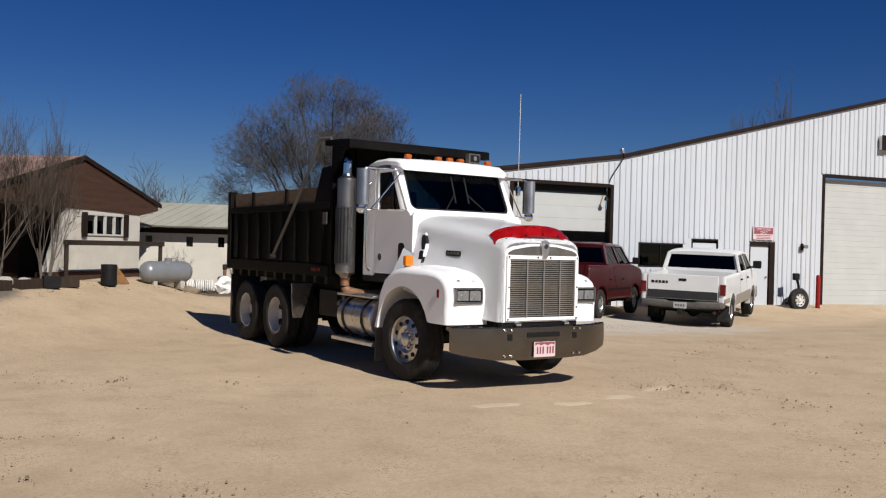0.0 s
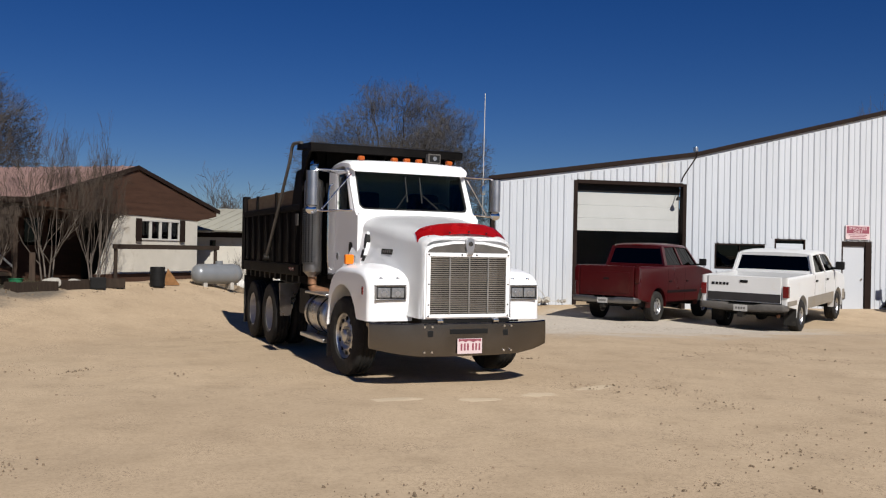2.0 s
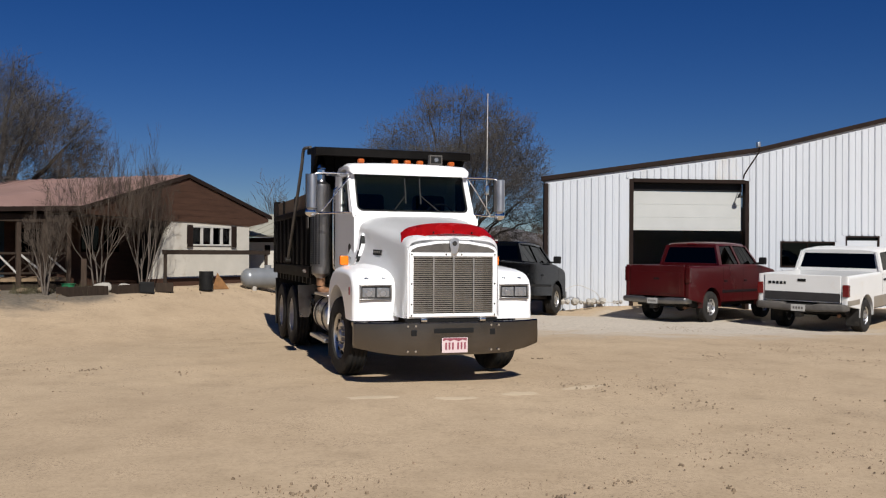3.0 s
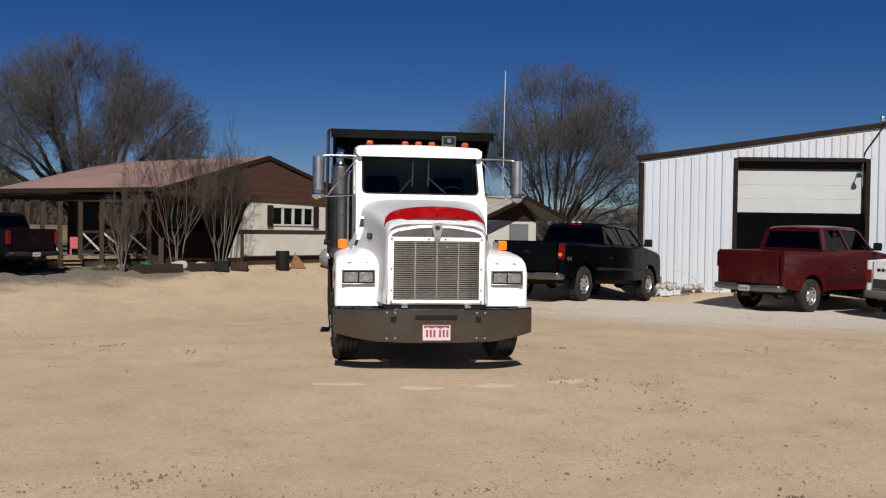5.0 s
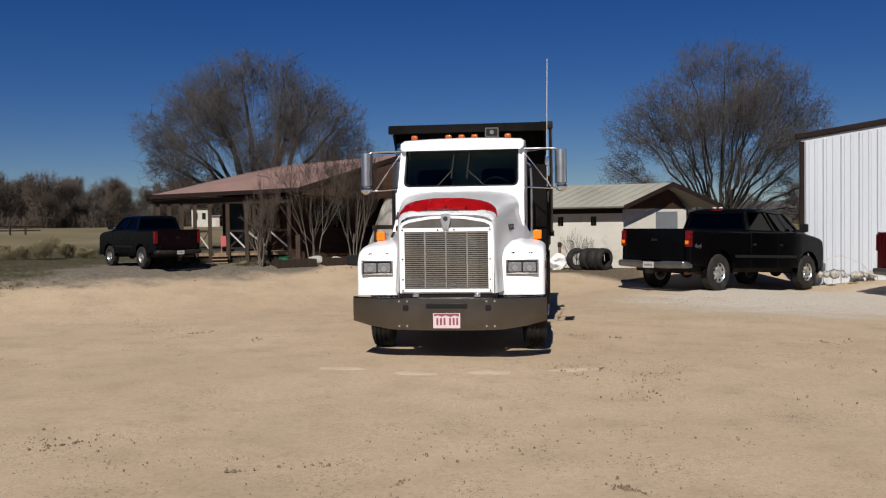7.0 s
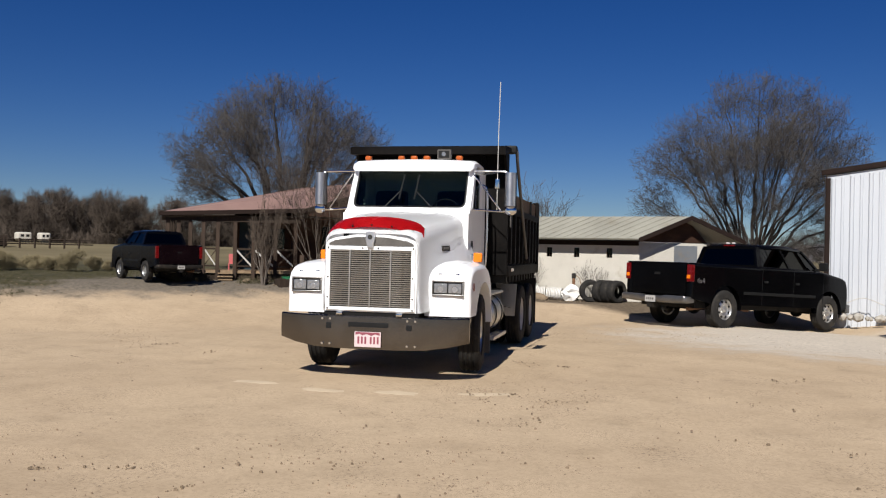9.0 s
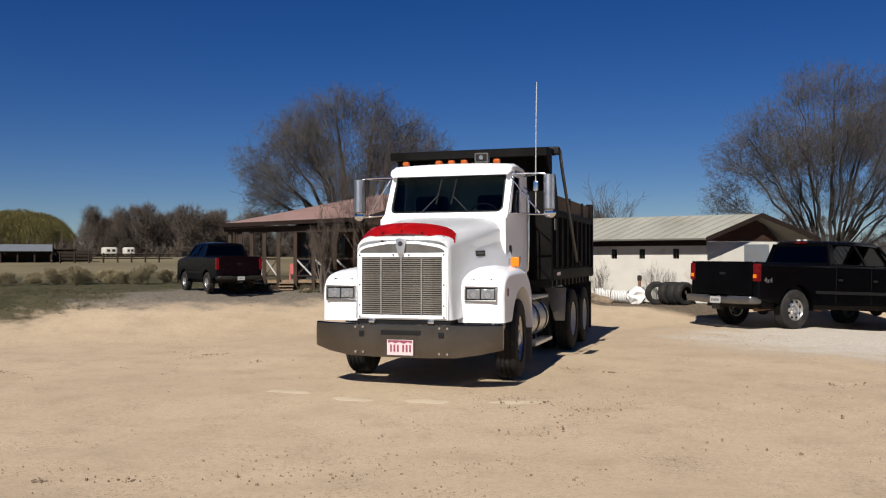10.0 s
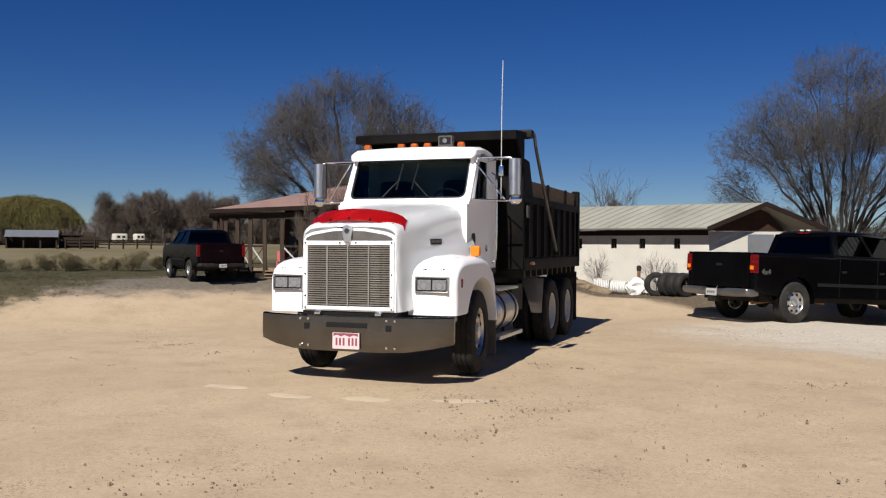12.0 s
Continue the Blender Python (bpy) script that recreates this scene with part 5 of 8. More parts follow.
# tanks and steps
for sx in (-1, 1):
    bm = B()
    lathe(bm, [(0.001, 2.22), (0.22, 2.22), (0.265, 2.245), (0.275, 2.28), (0.275, 3.14), (0.265, 3.175), (0.22, 3.20), (0.001, 3.20)], 28)
    bmesh.ops.rotate(bm, verts=bm.verts, matrix=Matrix.Rotation(radians(90), 3, "Z"))
    bmesh.ops.translate(bm, verts=bm.verts, vec=(sx * 0.92, 0, 0.70))
    tank = part("fuel_tank", bm, M["tank_metal"], truck, "round polished fuel tank")
    for y in (2.42, 2.98):
        bm = B()
        lathe(bm, [(0.277, y - 0.03), (0.285, y - 0.03), (0.285, y + 0.03), (0.277, y + 0.03)], 28)
        bmesh.ops.rotate(bm, verts=bm.verts, matrix=Matrix.Rotation(radians(90), 3, "Z"))
        bmesh.ops.translate(bm, verts=bm.verts, vec=(sx * 0.92, 0, 0.70))
        part("tank_strap", bm, M["frame_black"], tank)
    a, b = sorted((sx * 0.80, sx * 1.17))
    part("upper_step", bx(B(), a, b, 2.15, 3.22, 0.985, 1.02, 0.008), M["aluminium"], truck, "ribbed aluminium step")
    a, b = sorted((sx * 1.06, sx * 1.22))
    part("lower_step", bx(B(), a, b, 2.1, 3.28, 0.345, 0.40, 0.012), M["aluminium"], truck, "long aluminium lower step")
    for y in (2.3, 3.1):
        part("step_hanger", bx(B(), sx * 0.98 - 0.015, sx * 0.98 + 0.015, y - 0.02, y + 0.02, 0.36, 0.60), M["frame_black"], truck)
        part("step_bracket", bx(B(), min(sx * 0.96, sx * 1.10), max(sx * 0.96, sx * 1.10), y - 0.02, y + 0.02, 0.335, 0.358), M["frame_black"], truck)
    part("battery_box", bx(B(), min(sx * 0.55, sx * 1.0), max(sx * 0.55, sx * 1.0), 3.55, 4.15, 0.62, 1.02, 0.02), M["frame_black"], truck)
    part("drive_mud_flap", ext(B(), [(sx * 0.80, 1.07), (sx * 1.17, 1.07), (sx * 1.14, 0.52), (sx * 0.98, 0.52)], "y", 4.80, 4.815), M["tank_metal"], truck, "bent metal mudguard")
    part("rear_mud_flap", bx(B(), sx * 0.93 - 0.28, sx * 0.93 + 0.28, 7.36, 7.38, 0.22, 1.12, 0.006), M["rubber"], truck)

# dump body
Y0, Y1, HW = 3.45, 7.46, 1.215
body = part("dump_body", bx(B(), -HW + 0.03, HW - 0.03, Y0, Y1, 1.23, 1.32), M["dump_paint"], truck, "black steel tipping body with upright ribs")
for sx in (-1, 1):
    a, b = sorted((sx * (HW - 0.09), sx * (HW - 0.05)))
    part("side_panel", bx(B(), a, b, Y0, Y1, 1.32, 2.27), M["dump_paint"], body)
    a, b = sorted((sx * (HW - 0.13), sx * HW))
    part("top_rail", bx(B(), a, b, Y0, Y1, 2.22, 2.33, 0.02), M["dump_paint"], body)
    part("bottom_rail", bx(B(), a, b, Y0, Y1, 1.225, 1.40, 0.015), M["dump_paint"], body)
    for k in range(8):
        y = Y0 + 0.28 + k * 0.498
        bm = B()
        x0, x1 = sx * (HW - 0.055), sx * (HW - 0.004)
        loft(bm, [[(x0, y - 0.09, 1.40), (x1, y - 0.055, 1.44), (x1, y + 0.055, 1.44), (x0, y + 0.09, 1.40)], [(x0, y - 0.09, 2.22), (x1, y - 0.055, 2.22), (x1, y + 0.055, 2.22), (x0, y + 0.09, 2.22)]])
        part("side_rib", bm, M["dump_paint"], body)
    a, b = sorted((sx * (HW - 0.10), sx * (HW - 0.05)))
    part("side_board", bx(B(), a, b, Y0 + 0.55, Y1 - 0.1, 2.334, 2.57, 0.008), M["plank"], body, "weathered wooden side board")
    for y in (Y0 + 1.6, Y0 + 3.0):
        part("board_stake", bx(B(), min(sx * (HW - 0.045), sx * (HW - 0.015)), max(sx * (HW - 0.045), sx * (HW - 0.015)), y - 0.04, y + 0.04, 2.2, 2.58, 0.006), M["dump_paint"], body)
    part("rear_post", bx(B(), min(sx * (HW - 0.12), sx * (HW + 0.012)), max(sx * (HW - 0.12), sx * (HW + 0.012)), Y1 - 0.02, Y1 + 0.13, 1.22, 2.62, 0.02), M["dump_paint"], body)
    # raised front corner gusset
    part("corner_gusset", ext(B(), [(Y0, 2.3), (Y0 + 0.56, 2.3), (Y0 + 0.30, 2.84), (Y0, 2.86)], "x", min(sx * (HW - 0.07), sx * (HW - 0.02)), max(sx * (HW - 0.07), sx * (HW - 0.02))), M["dump_paint"], body)
    # tarp arm
    arm = part("tarp_arm", tube(B(), bent([(sx * (HW - 0.02), Y0 + 0.02, 3.26), (sx * (HW + 0.05), Y0 + 0.28, 3.27), (sx * (HW + 0.05), Y0 + 0.42, 3.02), (sx * (HW + 0.05), Y0 + 1.25, 2.15), (sx * (HW + 0.04), Y0 + 1.95, 1.48)], 6), 0.026, 8), M["arm_steel"], truck, "bent steel tarp arm")
    bm = B()
    cy(bm, (sx * (HW + 0.0), Y0 + 1.95, 1.48), (sx * (HW + 0.09), Y0 + 1.95, 1.48), 0.05, n=12)
    part("arm_pivot", bm, M["frame_black"], arm)
    part("body_hinge", bx(B(), min(sx * 0.36, sx * 0.50), max(sx * 0.36, sx * 0.50), Y0, Y1 - 0.05, 0.985, 1.118, 0.01), M["frame_black"], truck)
    part("side_plate", bx(B(), min(sx * (HW - 0.004), sx * (HW + 0.008)), max(sx * (HW - 0.004), sx * (HW + 0.008)), Y0 + 0.06, Y0 + 0.20, 2.0, 2.18, 0.004), M["mudguard"], body, "small grey plate")
    part("reflector", bx(B(), min(sx * HW, sx * (HW + 0.006)), max(sx * HW, sx * (HW + 0.006)), Y0 + 0.25, Y0 + 0.55, 1.30, 1.35), M["red_lens"], body, "red side reflector")
part("bulkhead", bx(B(), -HW + 0.02, HW - 0.02, Y0 - 0.06, Y0 - 0.002, 1.24, 3.14, 0.01), M["dump_paint"], body)
for x in (-0.8, -0.27, 0.27, 0.8):
    part("bulkhead_rib", bx(B(), x - 0.04, x + 0.04, Y0 - 0.12, Y0 - 0.062, 1.26, 3.1, 0.01), M["dump_paint"], body)
for k in range(11):                              # beams under the floor
    part("floor_beam", bx(B(), -HW + 0.05, HW - 0.05, Y0 + 0.1 + k * 0.38, Y0 + 0.2 + k * 0.38, 1.12, 1.229, 0.006), M["frame_black"], body)
part("tailgate", bx(B(), -HW + 0.125, HW - 0.125, Y1 + 0.02, Y1 + 0.09, 1.23, 2.55, 0.012), M["dump_paint"], body)
bm = B()
ext(bm, [(2.84, 3.08), (2.84, 3.195), (2.90, 3.21), (3.62, 3.245), (3.62, 3.16), (2.98, 3.11), (2.98, 3.08)], "x", -HW - 0.01, HW + 0.01, 0.008)
visor = part("cab_visor", bm, M["dump_paint"], body, "black steel cab guard over the roof")
for x in (-HW + 0.02, 0.0, HW - 0.06):
    part("visor_gusset", ext(B(), [(3.0, 3.13), (3.39, 3.17), (3.39, 2.72)], "x", x, x + 0.04), M["dump_paint"], visor)
roll = part("tarp_roll", tube(B(), [(-1.12, Y0 + 0.24, 3.22), (0, Y0 + 0.24, 3.215), (1.12, Y0 + 0.24, 3.22)], 0.045, 12), M["black"], body, "rolled black tarp")
part("tarp_motor", bx(B(), 1.10, 1.30, Y0 - 0.02, Y0 + 0.14, 3.16, 3.28, 0.02), M["black"], truck)
part("hydraulic_hose", tube(B(), bent([(0.7, 2.9, 1.5), (0.75, 3.1, 2.2), (0.8, 3.25, 2.0), (0.8, 3.3, 1.2)], 5), 0.018), M["black"], truck)


# ---- pickups ----
def pane4(a, b, c, d, t=0.006):
    """A thin pane between four corners."""
    a, b, c, d = (Vector(q) for q in (a, b, c, d))
    n = (b - a).cross(d - a).normalized() * t
    return loft(B(), [[a, b, c, d], [a + n, b + n, c + n, d + n]])


def strut4(p, q, w, d):
    """A slanting pillar from p to q, w wide along y and d along x."""
    p, q = Vector(p), Vector(q)
    o = [Vector((sx * d / 2, sy * w / 2, 0)) for sx, sy in ((-1, -1), (1, -1), (1, 1), (-1, 1))]
    return loft(B(), [[p + v for v in o], [q + v for v in o]])


def pickup(name, m, scale, paint, label, wb=3.65, bed=2.05, doors=2, r=0.39, lower=None, rim="aluminium", gate=None, band=None, flaps=False, rail=1.33, bumper="chrome", nose=0.95, amber="red_lens", lamp_z=None, lens="red_lens", tall=0.54, hb=0.915, hr=0.76, stop_lamp=True):
    gate, lamp_z = gate or paint, lamp_z or (0.96, rail - 0.06)
    ob = thing(name, m @ Matrix.Diagonal((scale, scale, scale, 1)), label, "pickup truck", "pickups parked round the yard")
    hw, y0, y1 = 0.985, -1.22, wb + nose
    yb, yc = y0 + bed + 0.12, wb - 0.38              # back of the cab, base of the windscreen
    ar = r + 0.085
    for sx in (-1, 1):
        out = [(y0, 0.66), (y0, rail), (yb, rail), (yb + 0.02, rail + 0.02), (yc, rail + 0.02), (yc + 0.25, rail - 0.01), (y1 - 0.50, rail - 0.07), (y1 - 0.24, rail - 0.115), (y1 - 0.11, rail - 0.17), (y1 - 0.04, rail - 0.26), (y1 - 0.01, rail - 0.38), (y1, 0.85), (y1, 0.58), (wb + ar + 0.02, 0.52)]
        out += arc(wb, r + 0.03, ar, -5, 185, 14) + [(wb - ar - 0.02, 0.55), (ar + 0.02, 0.55)] + arc(0, r + 0.03, ar, -5, 185, 14) + [(-ar - 0.03, 0.56)]
        bm, layers = B(), []
        for x, ins in ((0.84, 0.02), (0.93, 0.0), (0.962, 0.007), (hw - 0.006, 0.028), (hw, 0.075)):
            lay = []
            for y, z in out:
                near = min(math.hypot(y, z - r - 0.03), math.hypot(y - wb, z - r - 0.03)) < ar + 0.01
                f = 0 if near else ins
                lay.append((sx * x, y + f * (1 if y < 1 else -1) * (1 if abs(y - y0) < 0.01 or abs(y - y1) < 0.05 else 0), z - f * (1 if z > 1.0 else 0)))
            layers.append(lay)
        loft(bm, layers)
        side = part("body_side", bm, M[paint], ob, sharp=40)
        if lower:
            for a, b in ((y0 + 0.01, -ar - 0.03), (ar + 0.03, wb - ar - 0.03), (wb + ar + 0.03, y1 - 0.05)):
                part("lower_trim", bx(B(), min(sx * (hw - 0.03), sx * (hw + 0.006)), max(sx * (hw - 0.03), sx * (hw + 0.006)), a, b, 0.51 if a > -1 else 0.66, 0.78, 0.015), M[lower], side, "dusty beige lower trim")
        else:
            part("side_moulding", bx(B(), min(sx * hw, sx * (hw + 0.012)), max(sx * hw, sx * (hw + 0.012)), ar + 0.08, wb - ar - 0.08, 0.80, 0.87, 0.006), M["black"], side)
        for k in range(doors + 1):
            y = yb + 0.12 + k * (yc + 0.1 - yb - 0.12) / doors
            part("door_gap", bx(B(), min(sx * (hw - 0.01), sx * (hw + 0.001)), max(sx * (hw - 0.01), sx * (hw + 0.001)), y - 0.006, y + 0.006, 0.56, rail - 0.04), M["black"], side)
            if k < doors:
                part("door_handle", bx(B(), min(sx * hw, sx * (hw + 0.03)), max(sx * hw, sx * (hw + 0.03)), y + 0.05, y + 0.20, 1.10, 1.15, 0.012), M["black"], side)
        tail = part("tail_lamp", bx(B(), min(sx * 0.865, sx * (hw + 0.004)), max(sx * 0.865, sx * (hw + 0.004)), y0 - 0.022, y0 + 0.10, lamp_z[0], lamp_z[1], 0.012), M[lens], ob, "red tail lamp")
        part("amber_lens", bx(B(), min(sx * 0.87, sx * 0.965), max(sx * 0.87, sx * 0.965), y0 - 0.026, y0 - 0.02, lamp_z[0] + 0.07, lamp_z[0] + 0.15, 0.003), M[amber], tail)
        part("mirror", bx(B(), min(sx * 1.03, sx * 1.25), max(sx * 1.03, sx * 1.25), yc - 0.22, yc - 0.12, rail + 0.03, rail + 0.24, 0.03), M["black"], ob, "black door mirror")
        part("mirror_arm", bx(B(), min(sx * 0.92, sx * 1.06), max(sx * 0.92, sx * 1.06), yc - 0.20, yc - 0.15, rail + 0.04, rail + 0.09, 0.01), M["black"], ob)
        if flaps:
            part("mud_flap", bx(B(), sx * 0.84 - 0.14, sx * 0.84 + 0.14, -ar - 0.06, -ar - 0.045, 0.18, 0.62, 0.01), M["rubber"], ob, "dusty mud flap")
    # tailgate and bed
    tg = part("tailgate", bx(B(), -0.825, 0.825, y0 - 0.012, y0 + 0.05, 0.72, rail, 0.015), M[gate], ob, "flat tailgate")
    part("gate_handle", bx(B(), -0.09, 0.09, y0 - 0.024, y0 - 0.010, 1.16, 1.22, 0.008), M["black"], tg)
    if not band:
        part("gate_panel", bx(B(), -0.70, 0.70, y0 - 0.022, y0 - 0.010, 0.80, rail - 0.17, 0.009), M[gate], tg)
    if band:
        part("gate_band", bx(B(), -0.82, 0.82, y0 - 0.02, y0 - 0.010, 0.74, 0.93, 0.006), M[band], tg, "dark band across the tailgate")
    part("bed_floor", bx(B(), -0.84, 0.84, y0 + 0.05, yb, 0.74, 0.80), M["black"], ob)
    part("bed_front", bx(B(), -0.84, 0.84, yb - 0.06, yb, 0.80, rail), M[paint], ob)
    bm = B()                                          # the bumper wraps round the corners and dips in the middle
    loft(bm, [[(x, y0 + b, z0), (x, y0 - 0.17 + b, z0 + 0.01), (x, y0 - 0.20 + b, z0 + 0.05), (x, y0 - 0.20 + b, z1 - 0.025), (x, y0 - 0.18 + b, z1), (x, y0 + b, z1)]
              for x, b, z0, z1 in ((-0.975, 0.13, 0.57, 0.68), (-0.955, 0.05, 0.55, 0.69), (-0.89, 0.01, 0.54, 0.70), (-0.40, -0.008, 0.52, 0.70), (-0.30, -0.012, 0.52, 0.675),
                                   (0.30, -0.012, 0.52, 0.675), (0.40, -0.008, 0.52, 0.70), (0.89, 0.01, 0.54, 0.70), (0.955, 0.05, 0.55, 0.69), (0.975, 0.13, 0.57, 0.68))])
    rb = part("rear_bumper", bm, M[bumper], ob, "steel step bumper", sharp=50)
    part("bumper_step", bx(B(), -0.29, 0.29, y0 - 0.19, y0 - 0.06, 0.677, 0.688, 0.004), M["black"], rb)
    pl = part("license_plate", bx(B(), -0.155, 0.155, y0 - 0.224, y0 - 0.2135, 0.525, 0.672, 0.004), M["plate_dull"], rb)
    for k in range(4):
        part("plate_bar", bx(B(), -0.11 + k * 0.06, -0.075 + k * 0.06, y0 - 0.228, y0 - 0.2245, 0.575, 0.625), M["mudguard"], pl)
    part("hitch", bx(B(), -0.06, 0.06, y0 - 0.26, y0, 0.40, 0.50, 0.012), M["frame_black"], ob)
    # nose
    bm = B()
    rows = []
    for y, z in ((yc + 0.02, rail + 0.03), (yc + 0.3, rail + 0.0), (y1 - 0.35, rail - 0.08), (y1 - 0.08, rail - 0.17), (y1 - 0.02, rail - 0.28)):
        rows.append([(-0.90, y, z - 0.04), (-0.6, y, z + 0.02), (0, y, z + 0.035), (0.6, y, z + 0.02), (0.90, y, z - 0.04)])
    loft(bm, rows, caps=False, wrap=False)
    bmesh.ops.solidify(bm, geom=bm.faces[:], thickness=0.03)
    part("hood", bm, M[paint], ob)
    part("grille", bx(B(), -0.55, 0.55, y1 - 0.06, y1 + 0.01, 0.72, 1.06, 0.02), M["chrome"], ob)
    part("front_bumper", bx(B(), -0.98, 0.98, y1 - 0.05, y1 + 0.13, 0.46, 0.68, 0.03), M[bumper], ob)
    for sx in (-1, 1):
        part("headlight", bx(B(), min(sx * 0.58, sx * 0.93), max(sx * 0.58, sx * 0.93), y1 - 0.05, y1 + 0.008, 0.80, 1.05, 0.02), M["clear_lens"], ob)
    # underside
    part("underbody", bx(B(), -0.80, 0.80, y0 + 0.35, y1 - 0.2, 0.44, 0.60), M["frame_black"], ob)
    for y in (0, wb):
        bm = B()
        cy(bm, (-0.75, y, r), (0.75, y, r), 0.06, n=10)
        bmesh.ops.create_uvsphere(bm, u_segments=12, v_segments=8, radius=0.16, matrix=pose(0.05, y, r))
        part("axle", bm, M["frame_black"], ob)
    part("tailpipe", tube(B(), bent([(0.5, 1.4, 0.42), (0.55, 0.3, 0.50), (0.62, -0.6, 0.44), (0.72, -1.0, 0.42)]), 0.04, 10), M["rust_pipe"], ob)
    wm = wheel_meshes(r, 0.27, r * 0.54, 8, M[rim], name)
    for y in (0, wb):
        for sx in (-1, 1):
            put_wheel(ob, wm, pose(sx * 0.845, y, r, 0, 0, 0 if sx > 0 else 180))
    # cab: roof, pillars, panes
    zr = rail + tall
    rb0, rb1 = yb + 0.16, yc - 0.66
    cab_ob = part("cab_wall", bx(B(), -0.90, 0.90, yb + 0.0, yb + 0.06, 0.8, rail + 0.06, 0.01), M[paint], ob)
    bm = B()
    rows = []
    for y, h, z in ((rb0 - 0.06, hr - 0.02, zr - 0.03), (rb0 + 0.02, hr + 0.015, zr + 0.01), ((rb0 + rb1) / 2, hr + 0.02, zr + 0.04), (rb1 - 0.02, hr + 0.015, zr + 0.015), (rb1 + 0.10, hr - 0.01, zr - 0.035)):
        rows.append([(-h - 0.012, y, z - 0.075), (-h, y, z - 0.035), (-h * 0.96, y, z - 0.008), (-h * 0.86, y, z + 0.012), (-h * 0.6, y, z + 0.026), (0, y, z + 0.034), (h * 0.6, y, z + 0.026), (h * 0.86, y, z + 0.012), (h * 0.96, y, z - 0.008), (h, y, z - 0.035), (h + 0.012, y, z - 0.075)])
    loft(bm, rows)
    part("roof", bm, M[paint], cab_ob, sharp=45)
    ym = yb + 0.12 + (yc - yb) * (0.46 if doors > 1 else 0.95)
    ymt = rb0 + (rb1 - rb0) * (0.5 if doors > 1 else 0.9)
    pil = [((yb + 0.05), (rb0 - 0.02), 0.16), (ym, ymt, 0.09), (yc - 0.02, rb1 + 0.06, 0.09)]
    for sx in (-1, 1):
        for a, b, w in pil:
            part("pillar", strut4((sx * hb, a, rail), (sx * (hr - 0.01), b, zr - 0.03), w, 0.05), M[paint], cab_ob)
        for (a, b, w), (c, d, v) in zip(pil, pil[1:]):
            p = part("side_window", pane4((sx * (hb - 0.01), a + w * 0.4, rail + 0.02), (sx * (hb - 0.01), c - v * 0.4, rail + 0.02), (sx * (hr - 0.015), d - v * 0.4, zr - 0.04), (sx * (hr - 0.015), b + w * 0.4, zr - 0.04)), M["black_glass"], cab_ob)
            p.visible_shadow = False
        part("belt", bx(B(), min(sx * 0.86, sx * 0.95), max(sx * 0.86, sx * 0.95), yb + 0.02, yc, rail - 0.03, rail + 0.035, 0.012), M[paint], cab_ob)
    part("rear_window", pane4((-hb + 0.10, yb + 0.02, rail + 0.05), (hb - 0.10, yb + 0.02, rail + 0.05), (hr - 0.08, rb0 - 0.045, zr - 0.05), (-hr + 0.08, rb0 - 0.045, zr - 0.05)), M["black_glass"], cab_ob, "tinted rear window").visible_shadow = False
    part("windscreen", pane4((-hb + 0.03, yc, rail + 0.03), (hb - 0.03, yc, rail + 0.03), (hr - 0.03, rb1 + 0.08, zr - 0.04), (-hr + 0.03, rb1 + 0.08, zr - 0.04)), M["black_glass"], cab_ob).visible_shadow = False
    for sx in (-1, 1):
        part("rear_corner", strut4((sx * (hb - 0.05), yb + 0.035, rail), (sx * (hr - 0.05), rb0 - 0.03, zr - 0.03), 0.03, 0.12), M[paint], cab_ob)
    if stop_lamp:
        part("brake_lamp", bx(B(), -0.16, 0.16, rb0 - 0.085, rb0 - 0.06, zr - 0.02, zr + 0.015, 0.006), M["red_lens"], cab_ob)
    part("cab_inside", bx(B(), -0.80, 0.80, yb + 0.12, yc + 0.05, 0.62, rail - 0.10), M["seat"], cab_ob)
    for yy in ([yb + 0.35, yc - 0.75] if doors > 1 else [yb + 0.25]):
        for sx in (-1, 1):
            part("seat", bx(B(), sx * 0.42 - 0.24, sx * 0.42 + 0.24, yy - 0.08, yy + 0.06, rail - 0.12, rail + 0.32, 0.05), M["seat"], cab_ob)
    return ob


def spot(x, y, head, wb):
    """The pose of a pickup from the middle of its rear axle and its heading, tilted with the ground."""
    h = radians(head)
    d = Vector((math.cos(h), math.sin(h)))
    tip = math.atan2(ground_z(x + d.x * wb, y + d.y * wb) - ground_z(x, y), wb)
    lr = math.atan2(ground_z(x + d.y * 0.9, y - d.x * 0.9) - ground_z(x - d.y * 0.9, y + d.x * 0.9), 1.8)
    return pose(x, y, ground_z(x, y) - 0.01, 0, 0, head - 90) @ pose(0, 0, 0, math.degrees(tip), -math.degrees(lr), 0)


black_pickup = pickup("black_pickup", spot(4.603, 11.447, 45.2, 4.0), 1.0, "black_car", "black extended-cab pickup with chrome wheels parked beside the workshop", wb=4.0, bed=2.26, doors=2, r=0.44, rim="wheel_chrome", rail=1.455, nose=0.80, bumper="dusty_bumper", amber="amber", lamp_z=(1.03, 1.41), tall=0.53)
red_pickup = pickup("red_pickup", spot(10.48, 10.81, 26.6, 3.3), 0.986, "red_car", "dark red crew-cab pickup parked before the open garage bay", wb=3.3, bed=1.62, doors=2, r=0.425, rail=1.55, nose=0.78, bumper="dusty_bumper", tall=0.60, lamp_z=(1.10, 1.50), lens="dark_lens", amber="dark_lens")
